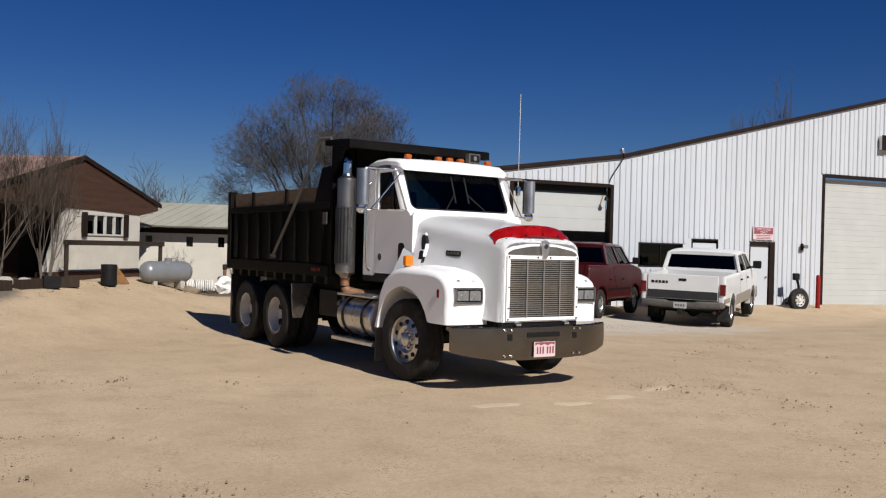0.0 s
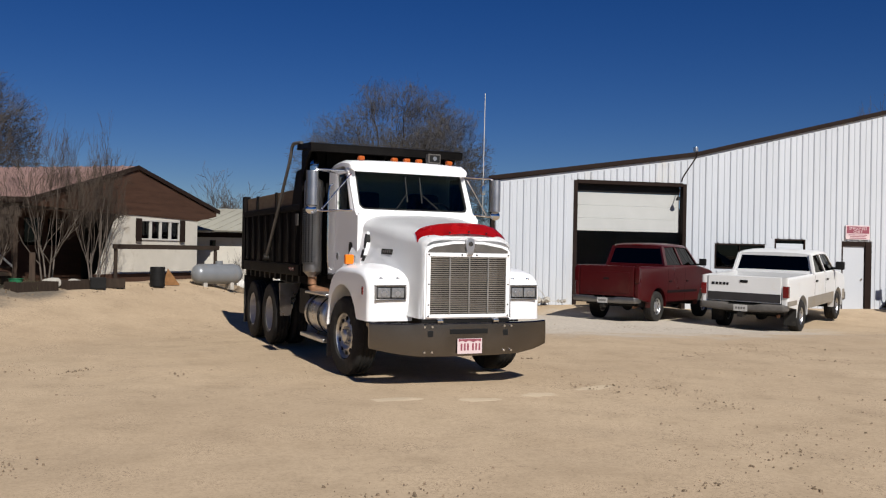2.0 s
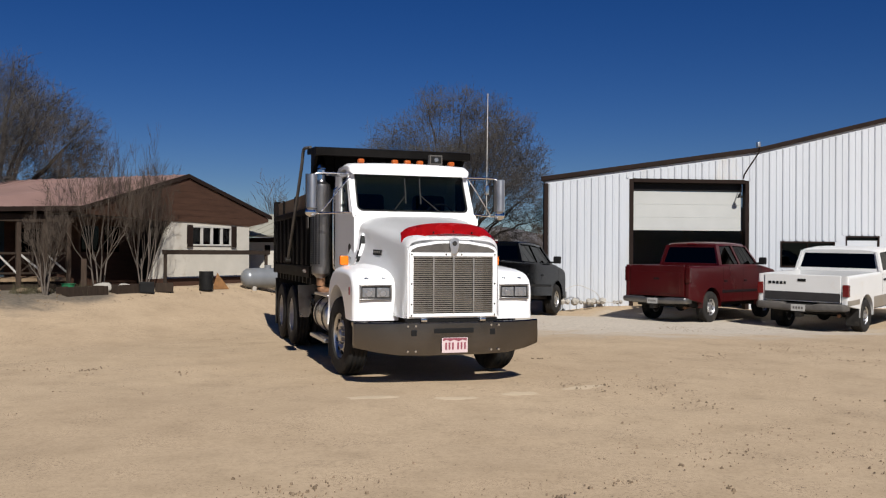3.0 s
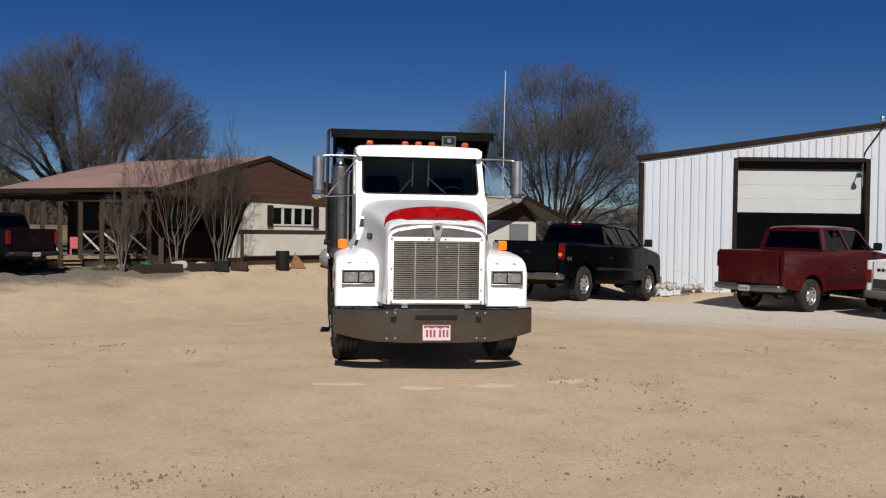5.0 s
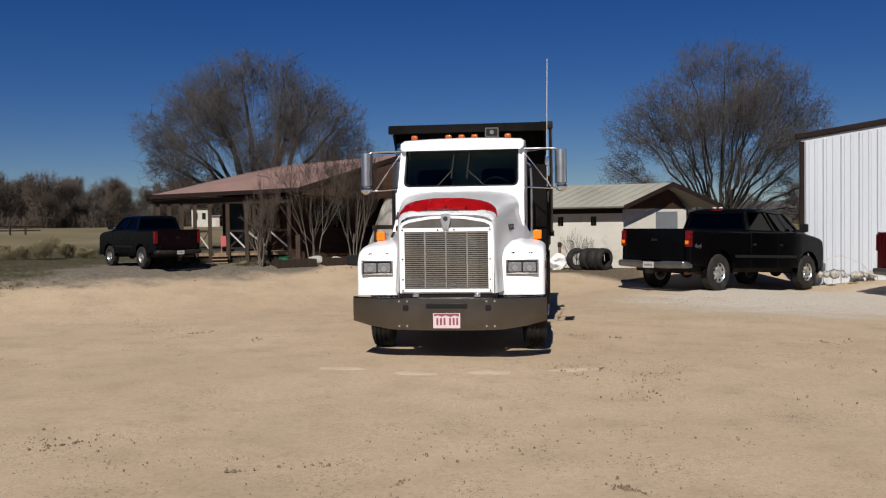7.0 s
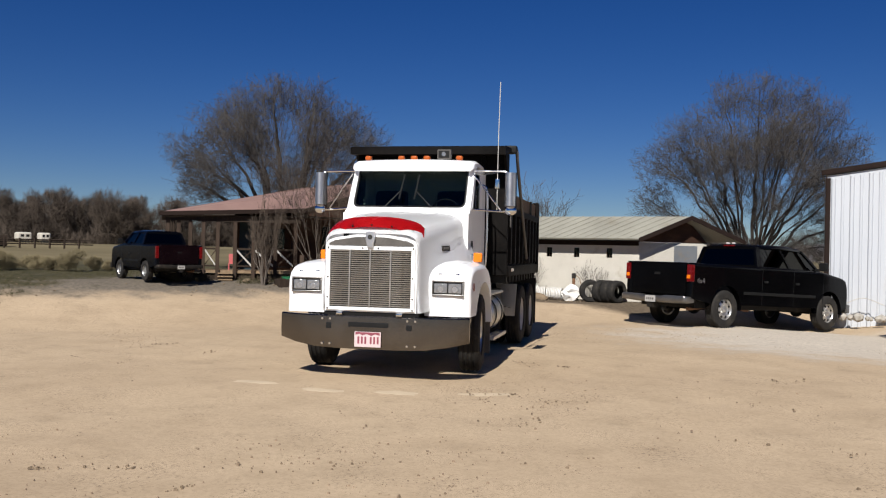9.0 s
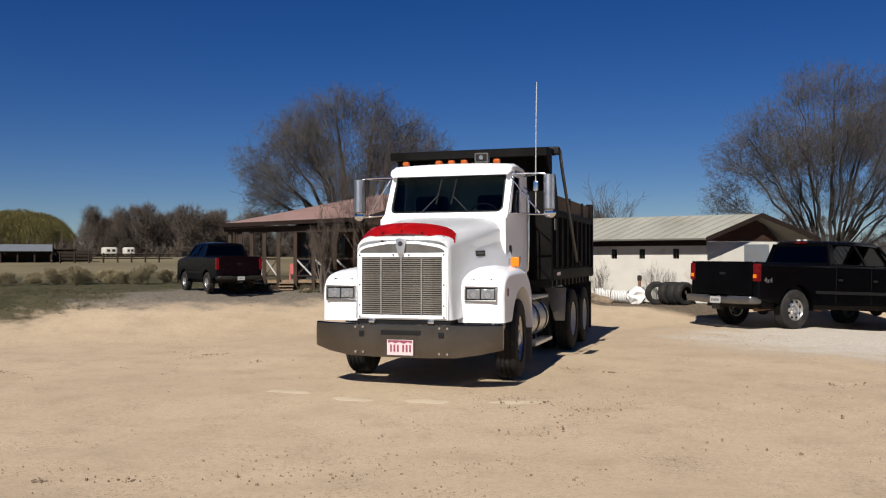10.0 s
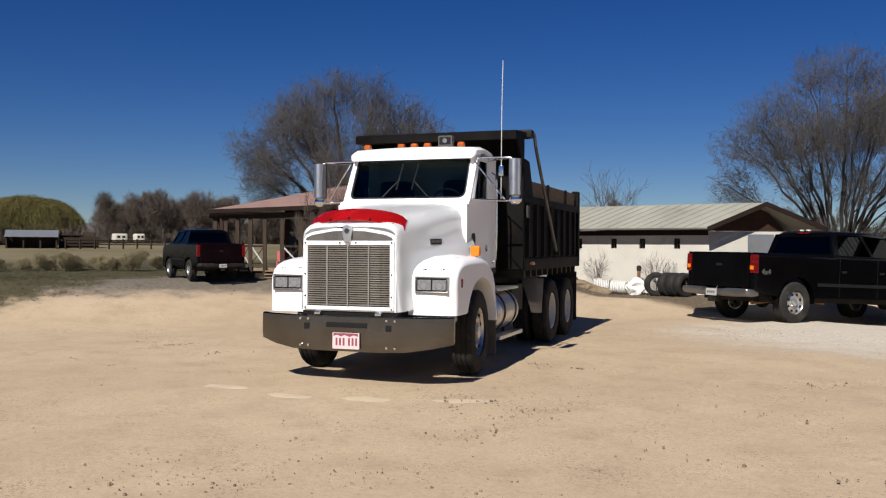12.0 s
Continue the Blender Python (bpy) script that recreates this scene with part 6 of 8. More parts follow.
white_pickup = pickup("white_pickup", spot(13.95, 9.25, 28.6, 4.1), 1.185, "white_car", "white pickup with dusty beige lower trim, dark-banded tailgate", wb=3.52, bed=2.09, doors=2, r=0.37, lower="tan_car", band="dark_band", flaps=True, tall=0.49, rail=1.31, bumper="mudguard", nose=0.80, lamp_z=(0.86, 1.12), hb=0.965, hr=0.86, stop_lamp=False)
maroon_pickup = pickup("maroon_pickup", pose(-7.46, 8.66, ground_z(-7.7, 8.9) - 0.01, 0, 0, 51.0), 0.56, "sky_tinted_car", "dark maroon crew-cab pickup by the porch steps, sides tinted blue for mirrored sky", wb=2.85, bed=1.4, doors=2, r=0.42, rim="wheel_chrome", gate="maroon_car", rail=1.50, bumper="frame_black", stop_lamp=False)
dash = thing("cap_lights", black_pickup.matrix_world @ pose(0, 1.30, 2.045), "small white roof lamps on the black pickup", "lamp")
for x in (-0.09, 0.09):
    part("lamp", bx(B(), x - 0.04, x + 0.04, -0.03, 0.03, -0.02, 0.015, 0.012), M["tarp_white"], dash)
for nm, ob, ty in (("gate_lettering", white_pickup, 1.12),):
    x = -0.74
    for w in (0.07, 0.06, 0.06, 0.065, 0.05):
        part("letter_bar", bx(B(), x, x + w, -1.242, -1.231, ty - 0.03, ty + 0.03, 0.006), M["black"], ob)
        x += w + 0.022
letters("4x4", black_pickup, pose(0.988, -0.90, 1.06, 90, 0, 90), 0.17, M["aluminium"], "badge", "silver 4x4 lettering")


# ---- bare trees ----
def twig_mesh(segs, n):
    """Tapered tubes for rows of (p0, p1, r0, r1)."""
    s = np.array(segs)
    p0, p1, r0, r1 = s[:, 0:3], s[:, 3:6], s[:, 6:7], s[:, 7:8]
    d = p1 - p0
    d /= np.linalg.norm(d, axis=1, keepdims=True) + 1e-9
    ref = np.where(np.abs(d[:, 2:3]) > 0.9, np.array([[1.0, 0, 0]]), np.array([[0, 0, 1.0]]))
    a = np.cross(d, ref)
    a /= np.linalg.norm(a, axis=1, keepdims=True) + 1e-9
    b = np.cross(d, a)
    rings = []
    for c, r in ((p0, r0), (p1, r1)):
        for k in range(n):
            w = 2 * np.pi * k / n
            rings.append(c + r * (np.cos(w) * a + np.sin(w) * b))
    v = np.stack(rings, 1).reshape(-1, 3)
    quad = np.array([(k, (k + 1) % n, n + (k + 1) % n, n + k) for k in range(n)])
    f = (np.arange(len(s))[:, None, None] * 2 * n + quad[None]).reshape(-1, 4).tolist()
    return v.tolist(), f


def spikes(p0, p1, r):
    """Tapered three-sided twigs from p0 to p1, each one ending in a point."""
    d = p1 - p0
    d /= np.linalg.norm(d, axis=1, keepdims=True) + 1e-9
    ref = np.where(np.abs(d[:, 2:3]) > 0.9, np.array([[1.0, 0, 0]]), np.array([[0, 0, 1.0]]))
    a = np.cross(d, ref)
    a /= np.linalg.norm(a, axis=1, keepdims=True) + 1e-9
    b = np.cross(d, a)
    v = np.stack([p0 + r * a, p0 + r * (0.866 * b - 0.5 * a), p0 - r * (0.866 * b + 0.5 * a), p1], 1).reshape(-1, 3)
    f = (np.arange(len(p0))[:, None, None] * 4 + np.array([(0, 1, 3), (1, 2, 3), (2, 0, 3)])[None]).reshape(-1, 3)
    return v.tolist(), f.tolist()


def unit(v):
    return v / (np.linalg.norm(v, axis=1, keepdims=True) + 1e-9)


def grow_tree(seed, height, spread, trunk_h, limbs, kids, trunk_r, lift=0.35, fork=1, lean=0.25, twig=0.006, wood=3):
    """Limbs that split into ever finer twigs. Returns thick and thin segments round the origin."""
    rnd = random.Random(seed)
    thick, thin, stem = [], [], [0]

    def branch(p, d, length, r, level):
        n = 4 if level < 3 else (3 if level < 4 else 2)
        pts, q, dd = [p.copy()], p.copy(), d.copy()
        for k in range(n):
            wob = 0.16 if level else 0.05
            dd = (dd + Vector((rnd.gauss(0, wob), rnd.gauss(0, wob), rnd.gauss(0, wob * 0.7) + lift * 0.16 * (level > 0)))).normalized()
            q = q + dd * length / n
            pts.append(q.copy())
        end = r * (0.62 if level < 2 else 0.4)
        for k in range(n):
            ra, rb_ = r + (end - r) * k / n, r + (end - r) * (k + 1) / n
            (thick if level < wood else thin).append((*pts[k], *pts[k + 1], max(ra, twig * 0.6), max(rb_, twig * 0.45), stem[0]))
        if level >= len(kids):
            return
        count = kids[level]
        for k in range(count):
            f = 1.0 if (k == 0 and level) else rnd.uniform(0.30 if level else 0.55, 1.0)
            i = min(n - 1, int(f * n - 1e-6))
            base = pts[i].lerp(pts[i + 1], f * n - i)
            axis = (pts[i + 1] - pts[i]).normalized()
            side = axis.orthogonal().normalized()
            side.rotate(Matrix.Rotation(rnd.uniform(0, 6.283), 3, axis))
            ang = rnd.uniform(0.28, 0.80) * (1.15 if level == 0 else 1.0)
            nd = (axis * math.cos(ang) + side * math.sin(ang) * (spread if level < 2 else 1.0)).normalized()
            nl = length * (rnd.uniform(0.50, 0.82) if level < 3 else rnd.uniform(0.38, 0.62)) if level else height * rnd.uniform(0.32, 0.46)
            branch(base, nd, nl, (end + (r - end) * (1 - f)) * rnd.uniform(0.45, 0.68), level + 1)

    for k in range(fork):
        stem[0] = k
        a = 6.283 * k / fork + rnd.random()
        d = Vector((math.cos(a) * lean * (fork > 1), math.sin(a) * lean * (fork > 1), 1)).normalized()
        branch(Vector((math.cos(a), math.sin(a), 0)) * (0.14 * (fork > 1)), d, trunk_h, trunk_r, 0)
    return thick, thin


def tree(name, m, label, size, bark="bark", twigs="twig", group="bare trees", **kw):
    ob = thing(name, m, label, "tree", group)
    thick, thin = grow_tree(**kw)
    top = np.percentile([s[5] for s in thin], 97)
    wide = np.percentile([math.hypot(s[3], s[4]) for s in thin], 88)
    kz, kx = size[1] / top, size[0] / wide
    sc = np.array([kx, kx, kz, kx, kx, kz, 1, 1, 1])
    stems = sorted({s[8] for s in thick})
    for k in stems:
        v, f = twig_mesh(np.array([s for s in thick if s[8] == k]) * sc, 7)
        t = soup("trunk" if len(stems) == 1 else "stem", v, f, M[bark], ob)
        for q in t.data.polygons:
            q.use_smooth = True
    v, f = twig_mesh(np.array(thin) * sc, 3)
    soup("crown", v, f, M[twigs], ob, "dense crown of bare twigs", kind="stuff")
    return ob


def twig_cloud(rng, lobes, fork, per, twig, rise, size=1.0):
    """Fine twigs with side shoots, filling rounded lobes (rows of x, y, z, radius), thicker towards their rims."""
    out = []
    for x, y, z, rad in lobes:
        n = max(4, int(per * rad * rad / size ** 2))
        d = unit(rng.normal(size=(n, 3)))
        lump = 1 + 0.20 * np.sin(3.1 * d[:, 0:1] + 5 * x) * np.cos(2.7 * d[:, 2:3] + 3 * z) + 0.12 * np.sin(7 * d[:, 1:2] + 4 * y)
        base = np.array([x, y, z]) + d * rad * (0.12 + 0.95 * rng.random((n, 1)) ** 0.55) * lump
        away = unit(base - fork)
        way = unit(0.65 * away + 0.25 * d + 0.55 * rng.normal(size=(n, 3)) + np.array([0, 0, rise]))
        ln = rng.uniform(0.20, 0.50, (n, 1)) * size
        p0, p1 = base - way * ln * 0.6, base
        bend = unit(way + 0.35 * rng.normal(size=(n, 3)))
        p2 = p1 + bend * ln * 0.5
        one = np.ones((n, 1))
        out += [np.hstack([p0, p1, one * twig * 1.5, one * twig]), np.hstack([p1, p2, one * twig, one * twig * 0.55])]
        for _ in range(4):
            h = rng.random((n, 1))
            q = np.where(h < 0.5, p0 + (p1 - p0) * 2 * h, p1 + (p2 - p1) * (2 * h - 1))
            td = unit(0.7 * bend + 0.75 * rng.normal(size=(n, 3)) + np.array([0, 0, rise * 0.5]))
            out.append(np.hstack([q, q + td * rng.uniform(0.07, 0.22, (n, 1)) * size, one * twig * 0.9, one * twig * 0.5]))
    return np.vstack(out)


def lobed_tree(name, m, label, fork_z, lobes, trunk_r, limb_r, seed, rise, sprays, twig, cloud):
    """A short trunk, limbs that fan out from a low fork, and a rounded cloud of twigs round each limb's end."""
    rnd = random.Random(seed)
    ob = thing(name, m, label, "tree", "bare trees")

    def rand_dir():
        v = Vector((rnd.gauss(0, 1), rnd.gauss(0, 1), rnd.gauss(0, 1)))
        return v.normalized()

    def run(out, pts, r0, r1):
        n = len(pts) - 1
        for k in range(n):
            out.append((*pts[k], *pts[k + 1], r0 + (r1 - r0) * k / n, r0 + (r1 - r0) * (k + 1) / n, 0))

    thick, thin, fork = [], [], Vector((0, 0, fork_z))
    run(thick, [Vector((0, 0, -0.3)), Vector((0.03, 0.02, fork_z * 0.5)), fork], trunk_r * 1.25, trunk_r)
    for u, w, v, rad in lobes:
        rad *= 1.13
        c = Vector((u, w, v * 1.05)) + 0.15 * rand_dir()
        start = fork + Vector((u, w, 0)).normalized() * trunk_r * 0.5 - Vector((0, 0, rnd.uniform(0, 0.35)))
        mid = start.lerp(c, 0.5) + Vector((0, 0, rise * (c - start).length)) + 0.14 * rand_dir()
        limb = [start * (1 - f) ** 2 + mid * 2 * f * (1 - f) + c * f * f for f in (k / 9 for k in range(10))]
        limb = [p + 0.075 * (0 < k < 9) * rand_dir() for k, p in enumerate(limb)]
        lr = limb_r * rnd.uniform(0.7, 1.15)
        run(thick, limb, lr, 0.014)
        for _ in range(int(sprays * (rad / 0.9) ** 2)):
            f = rnd.uniform(0.34, 1.0) ** 0.8 * 8.99
            k = int(f)
            p = limb[k].lerp(limb[k + 1], f - k)
            d = rand_dir()
            goal = c + d * rad * (0.35 + 0.62 * rnd.random() ** 0.5)
            axis = (goal - p)
            bow = p.lerp(goal, 0.5) + axis.length * (0.10 * rand_dir() + Vector((0, 0, rise * 0.5)))
            way = [p, p.lerp(bow, 0.55) + 0.02 * rand_dir(), bow, bow.lerp(goal, 0.55) + 0.02 * rand_dir(), goal]
            run(thin, way, 0.010, twig * 1.2)
            for _ in range(6):
                g = rnd.uniform(0.25, 1.0) * 3.99
                i = int(g)
                q = way[i].lerp(way[i + 1], g - i)
                out = (q - fork).normalized()
                dd = (axis.normalized() * 0.5 + out * 0.3 + 0.75 * rand_dir() + Vector((0, 0, rise))).normalized()
                ln = rnd.uniform(0.22, 0.48) * (0.6 + 0.45 * rad)
                bend = (dd + 0.45 * rand_dir()).normalized()
                q1 = q + dd * ln * 0.5
                q2 = q1 + bend * ln * 0.5
                run(thin, [q, q1, q2], twig * 1.35, twig * 0.8)
                for _ in range(4):
                    h = rnd.random()
                    b0 = q.lerp(q1, h * 2) if h < 0.5 else q1.lerp(q2, h * 2 - 1)
                    td = (bend * 0.6 + out * 0.25 + rand_dir() * 0.8).normalized()
                    run(thin, [b0, b0 + td * rnd.uniform(0.08, 0.22)], twig, twig * 0.6)
    v, f = twig_mesh(np.array(thick), 7)
    t = soup("trunk", v, f, M["bark"], ob)
    for q in t.data.polygons:
        q.use_smooth = True
    fine = twig_cloud(np.random.default_rng(seed), [(u, w, v * 1.05, r) for u, w, v, r in lobes], np.array(fork), cloud, twig * 0.85, rise)
    v, f = twig_mesh(np.vstack([np.array(thin)[:, :8], fine]), 3)
    soup("crown", v, f, M["twig"], ob, "dense crown of bare twigs", kind="stuff")
    return ob


# lobes: across, along, height, radius
lobed_tree("cottonwood_tree", pose(-7.9, 17.2, 0.8, 0, 0, 15), "large spreading bare cottonwood behind the porch house", 1.35,
           ((-2.85, 0.3, 2.7, 0.85), (-2.95, -0.3, 3.6, 0.85), (-2.25, 0.4, 4.5, 0.9), (-1.35, -0.3, 5.0, 0.85), (-0.35, 0.2, 5.5, 0.85), (0.85, -0.2, 5.2, 0.85),
            (1.75, 0.4, 4.6, 0.85), (2.6, -0.2, 4.0, 0.85), (2.9, 0.3, 3.1, 0.8), (-1.1, -1.7, 4.2, 0.95), (1.0, -1.8, 3.9, 0.95), (-1.2, 1.8, 4.2, 0.95), (1.1, 1.7, 4.1, 0.95),
            (0.0, -2.4, 2.9, 0.85), (-0.1, 2.4, 3.0, 0.85), (-2.0, -1.5, 3.0, 0.8), (2.1, 1.5, 2.9, 0.8)), 0.38, 0.125, 5, 0.05, 17, 0.0036, 760)
lobed_tree("elm_tree", pose(7.0, 19.6, 0.6, 0, 0, -14), "tall bare elm with many upright limbs behind the sheds", 0.85,
           ((-0.75, 0.2, 6.0, 0.75), (0.35, -0.3, 5.8, 0.85), (1.3, 0.3, 5.6, 0.9), (2.15, -0.2, 5.0, 0.9), (2.85, 0.3, 4.1, 0.85), (2.7, -0.5, 3.1, 0.75), (-1.5, -0.4, 5.0, 0.8),
            (-2.3, 0.3, 4.7, 0.8), (-2.85, -0.3, 3.8, 0.85), (-3.2, 0.3, 2.7, 0.75), (-2.6, 0.2, 2.0, 0.6), (-2.0, 0.5, 3.6, 0.8), (0.9, -1.7, 4.4, 0.95), (-0.5, -1.9, 4.0, 0.95), (0.8, 1.8, 4.5, 0.95),
            (-0.7, 1.8, 4.3, 0.95), (1.9, -1.6, 3.3, 0.8), (1.8, 1.5, 3.4, 0.8), (0.2, 0.1, 4.4, 0.9),
            (1.2, -0.3, 4.5, 0.8), (2.0, 0.4, 4.0, 0.8), (-1.3, 0.2, 3.9, 0.8), (3.2, 0.1, 2.2, 0.6), (-0.4, -0.9, 1.3, 0.55), (1.3, -0.4, 1.25, 0.6), (2.3, 0.2, 1.35, 0.65), (-1.4, 0.1, 1.3, 0.6),
            (-0.9, -0.9, 2.7, 0.7), (0.9, -0.9, 2.6, 0.7), (2.0, -0.6, 2.3, 0.6), (0.1, 0.8, 2.9, 0.75)), 0.26, 0.055, 12, 0.10, 12, 0.0036, 560)
for k, (x, y, w, h, sd) in enumerate(((-4.5, 10.8, 1.15, 3.15, 22), (-3.55, 11.2, 0.72, 3.1, 23), (-5.5, 9.72, 0.40, 1.8, 24))):
    tree("yard_tree", pose(x, y, ground_z(x, y) - 0.03, 0, 0, 70 * k), "slim pale-barked multi-stem bare tree before the porch", (w, h), "pale_bark", "far_wood", "slim trees before the porch", seed=sd, height=3, spread=0.8, trunk_h=0.8, limbs=4, kids=(4, 4, 5, 6), trunk_r=0.022, lift=0.6, fork=4, lean=0.35, twig=0.0034, wood=2)
tree("small_tree", pose(0.6, 17.2, 0.7), "small bare tree behind the stucco shed", (1.0, 3.0), "bark", "twig", "bare trees", seed=31, height=3, spread=0.9, trunk_h=0.8, limbs=4, kids=(5, 4, 4, 4), trunk_r=0.05, lift=0.5, fork=2, twig=0.007)
tree("far_right_tree", pose(44.8, 28.5, 0), "bare treetop showing over the workshop roof", (2.6, 12.0), "bark", "twig", "bare trees", seed=41, height=9, spread=1.1, trunk_h=3.0, limbs=5, kids=(7, 5, 5, 5), trunk_r=0.3, lift=0.3, twig=0.016)


# ---- porch house ----
HZ = 0.80
EL, ER, PK = Vector((-4.89, 10.78, 2.60)), Vector((-0.19, 14.69, 2.60)), Vector((-2.52, 12.75, 3.54))
RF, RE = Vector((-8.13, 9.43, 2.43)), Vector((-6.95, 15.6, 3.46))
gu = (ER - EL).normalized()                      # along the gable
gn = Vector((-gu.y, gu.x, 0))                    # into the house
house = thing("porch_house", Matrix(), "low brown and white house, faded red roof, timber porch", "house")


def slab(name, pts, thick, material, parent, label="", nudge=(0, 0, 0)):
    pts = [Vector(p) + Vector(nudge) for p in pts]
    n = (pts[1] - pts[0]).cross(pts[2] - pts[0]).normalized()
    if n.z < 0 or (abs(n.z) < 1e-3 and n.dot(gn) > 0):
        pts.reverse()
        n = -n
    bm = B()
    loft(bm, [[p - n * thick for p in pts], pts])
    return part(name, bm, material, parent, label)


BK = Vector((-9.3, 13.2, 2.5))
back_e = ER + gn * 5.0
roof = slab("roof", [RF, EL, PK, RE], 0.07, M["roof_red"], house, "faded red standing-seam roof")
slab("roof", [PK, ER, back_e, RE], 0.07, M["roof_red"], house)
slab("roof", [RF, RE, BK], 0.07, M["roof_red"], house)
# seams run up the slope
for k in range(1, 15):
    f = k / 15
    a, b = RF.lerp(EL, f), RE.lerp(PK, f)
    bm = B()
    tube(bm, [a + Vector((0, 0, 0.012)), b + Vector((0, 0, 0.012))], 0.014, 4)
    part("roof_seam", bm, M["roof_red"], roof)
# fascia boards
for a, b in ((RF, EL), (EL, PK), (PK, ER), (RF, BK)):
    d = (b - a).normalized()
    bm = B()
    off = Vector((gu.y, -gu.x, 0)) * 0.03
    loft(bm, [[a + off + Vector((0, 0, -0.085)), a + off * 2.2 + Vector((0, 0, -0.085)), a + off * 2.2 + Vector((0, 0, 0.015)), a + off + Vector((0, 0, 0.015))],
              [b + off + Vector((0, 0, -0.085)), b + off * 2.2 + Vector((0, 0, -0.085)), b + off * 2.2 + Vector((0, 0, 0.015)), b + off + Vector((0, 0, 0.015))]])
    part("fascia", bm, M["brown_trim"], house, "dark brown fascia board")


def on_gable(s, z, out=0.0):
    p = EL + gu * s - gn * out
    return Vector((p.x, p.y, z))


GL = (ER - EL).length
SP = (PK - EL).dot(gu)


def gable_prism(name, outline, depth, material, label="", out=0.0, parent=None):
    bm = B()
    pts = [on_gable(s, z, out) for s, z in outline]
    loft(bm, [pts, [p + gn * depth for p in pts]])
    return part(name, bm, material, parent or house, label)


def rake(s):
    return (EL.z + (PK.z - EL.z) * s / SP if s < SP else ER.z + (PK.z - ER.z) * (GL - s) / (GL - SP)) - 0.10


WB_, WE_ = 0.55, 5.28           # ends of the gable wall
gable_prism("gable_siding", [(0.12, rake(0.12)), (SP, rake(SP)), (GL - 0.1, rake(GL - 0.1)), (GL - 0.1, 2.44), (WE_, 2.30), (0.12, 2.44)], 0.12, M["brown_siding"], "brown wood gable siding", 0.02)
for k in range(7):
    z = 2.36 + k * 0.15
    s0 = 0.3 if z < 2.6 else max(0.3, (z + 0.14 - EL.z) / (PK.z - EL.z) * SP)
    s1 = GL - 0.3 if z < 2.6 else GL - (z + 0.14 - ER.z) / (PK.z - ER.z) * (GL - SP)
    if s1 - s0 > 0.3:
        gable_prism("siding_board", [(s0, z), (s1, z), (s1, z + 0.012), (s0, z + 0.012)], 0.02, M["brown_siding"], out=0.0235)
W0, W1, WZ0, WZ1 = 3.07, 4.74, 1.77, 2.27        # window band
for s0, s1, z0, z1 in ((W1, WE_, HZ - 0.3, 2.46), (2.55, W1, HZ - 0.3, WZ0), (2.55, W0, WZ0, WZ1), (2.55, W1, WZ1, 2.46)):
    gable_prism("wall", [(s0, z0), (s1, z0), (s1, z1), (s0, z1)], 0.14, M["stucco"], "white stucco lower wall")
# slanted edge: the shadow's rim on the stucco, cut as shape
gable_prism("wall", [(1.78, HZ - 0.3), (2.55, HZ - 0.3), (2.55, 2.30)], 0.14, M["stucco"])
# recess and dark boards stand in for stucco that lies in shade
gable_prism("shade_recess_wall", [(0.12, HZ - 0.3), (2.6, HZ - 0.3), (2.6, 2.75), (0.12, 2.75)], 0.1, M["brown_siding"], "recessed wall, coloured dark brown for the shade on it", out=-1.25)
for s0, s1 in ((0.95, 1.42), (1.60, 2.02)):
    gable_prism("recess_window", [(s0, 1.60), (s1, 1.60), (s1, 2.22), (s0, 2.22)], 0.02, M["dark_glass"], "dark window in the recess", out=-1.225)
gable_prism("recess_ceiling", [(0.12, 2.43), (2.6, 2.43), (2.6, 2.47), (0.12, 2.47)], 1.25, M["old_wood"])
gable_prism("foundation", [(1.70, HZ - 0.3), (WE_ + 0.05, HZ - 0.3), (WE_ + 0.05, HZ + 0.16), (1.70, HZ + 0.16)], 0.10, M["brown_siding"], "brown skirting", 0.04)
for z0, z1, s0, s1, nm in ((WZ0, WZ0 + 0.04, W0, W1, "window_frame"), (WZ1 - 0.04, WZ1, W0, W1, "window_frame")):
    gable_prism(nm, [(s0, z0), (s1, z0), (s1, z1), (s0, z1)], 0.08, M["white_wood"], out=0.03)
wg = thing("window_3", Matrix(), "four-pane white window with dark shutters", "window", kind="structure")
for k in range(5):
    s = W0 + 0.15 + (W1 - W0 - 0.30) * k / 4
    gable_prism("mullion", [(s - 0.03, WZ0 + 0.041), (s + 0.03, WZ0 + 0.041), (s + 0.03, WZ1 - 0.041), (s - 0.03, WZ1 - 0.041)], 0.07, M["white_wood"], out=0.025, parent=wg)
    if k < 4:
        s1 = W0 + 0.15 + (W1 - W0 - 0.30) * (k + 1) / 4
        gable_prism("pane", [(s + 0.031, WZ0 + 0.041), (s1 - 0.031, WZ0 + 0.041), (s1 - 0.031, WZ1 - 0.041), (s + 0.031, WZ1 - 0.041)], 0.006, M["dark_glass"], out=-0.02, parent=wg)
        if k != 1:
            gable_prism("curtain", [(s + 0.04, WZ0 + 0.05), (s + 0.13, WZ0 + 0.05), (s + 0.10, WZ1 - 0.05), (s + 0.04, WZ1 - 0.05)], 0.01, M["white_wood"], out=-0.08, parent=wg)
for s0 in (W0 - 0.02, W1 - 0.16):
    sh = gable_prism("shutter", [(s0, WZ0 - 0.03), (s0 + 0.17, WZ0 - 0.03), (s0 + 0.17, WZ1 + 0.02), (s0, WZ1 + 0.02)], 0.03, M["brown_trim"], "dark shutter", 0.06, parent=wg)
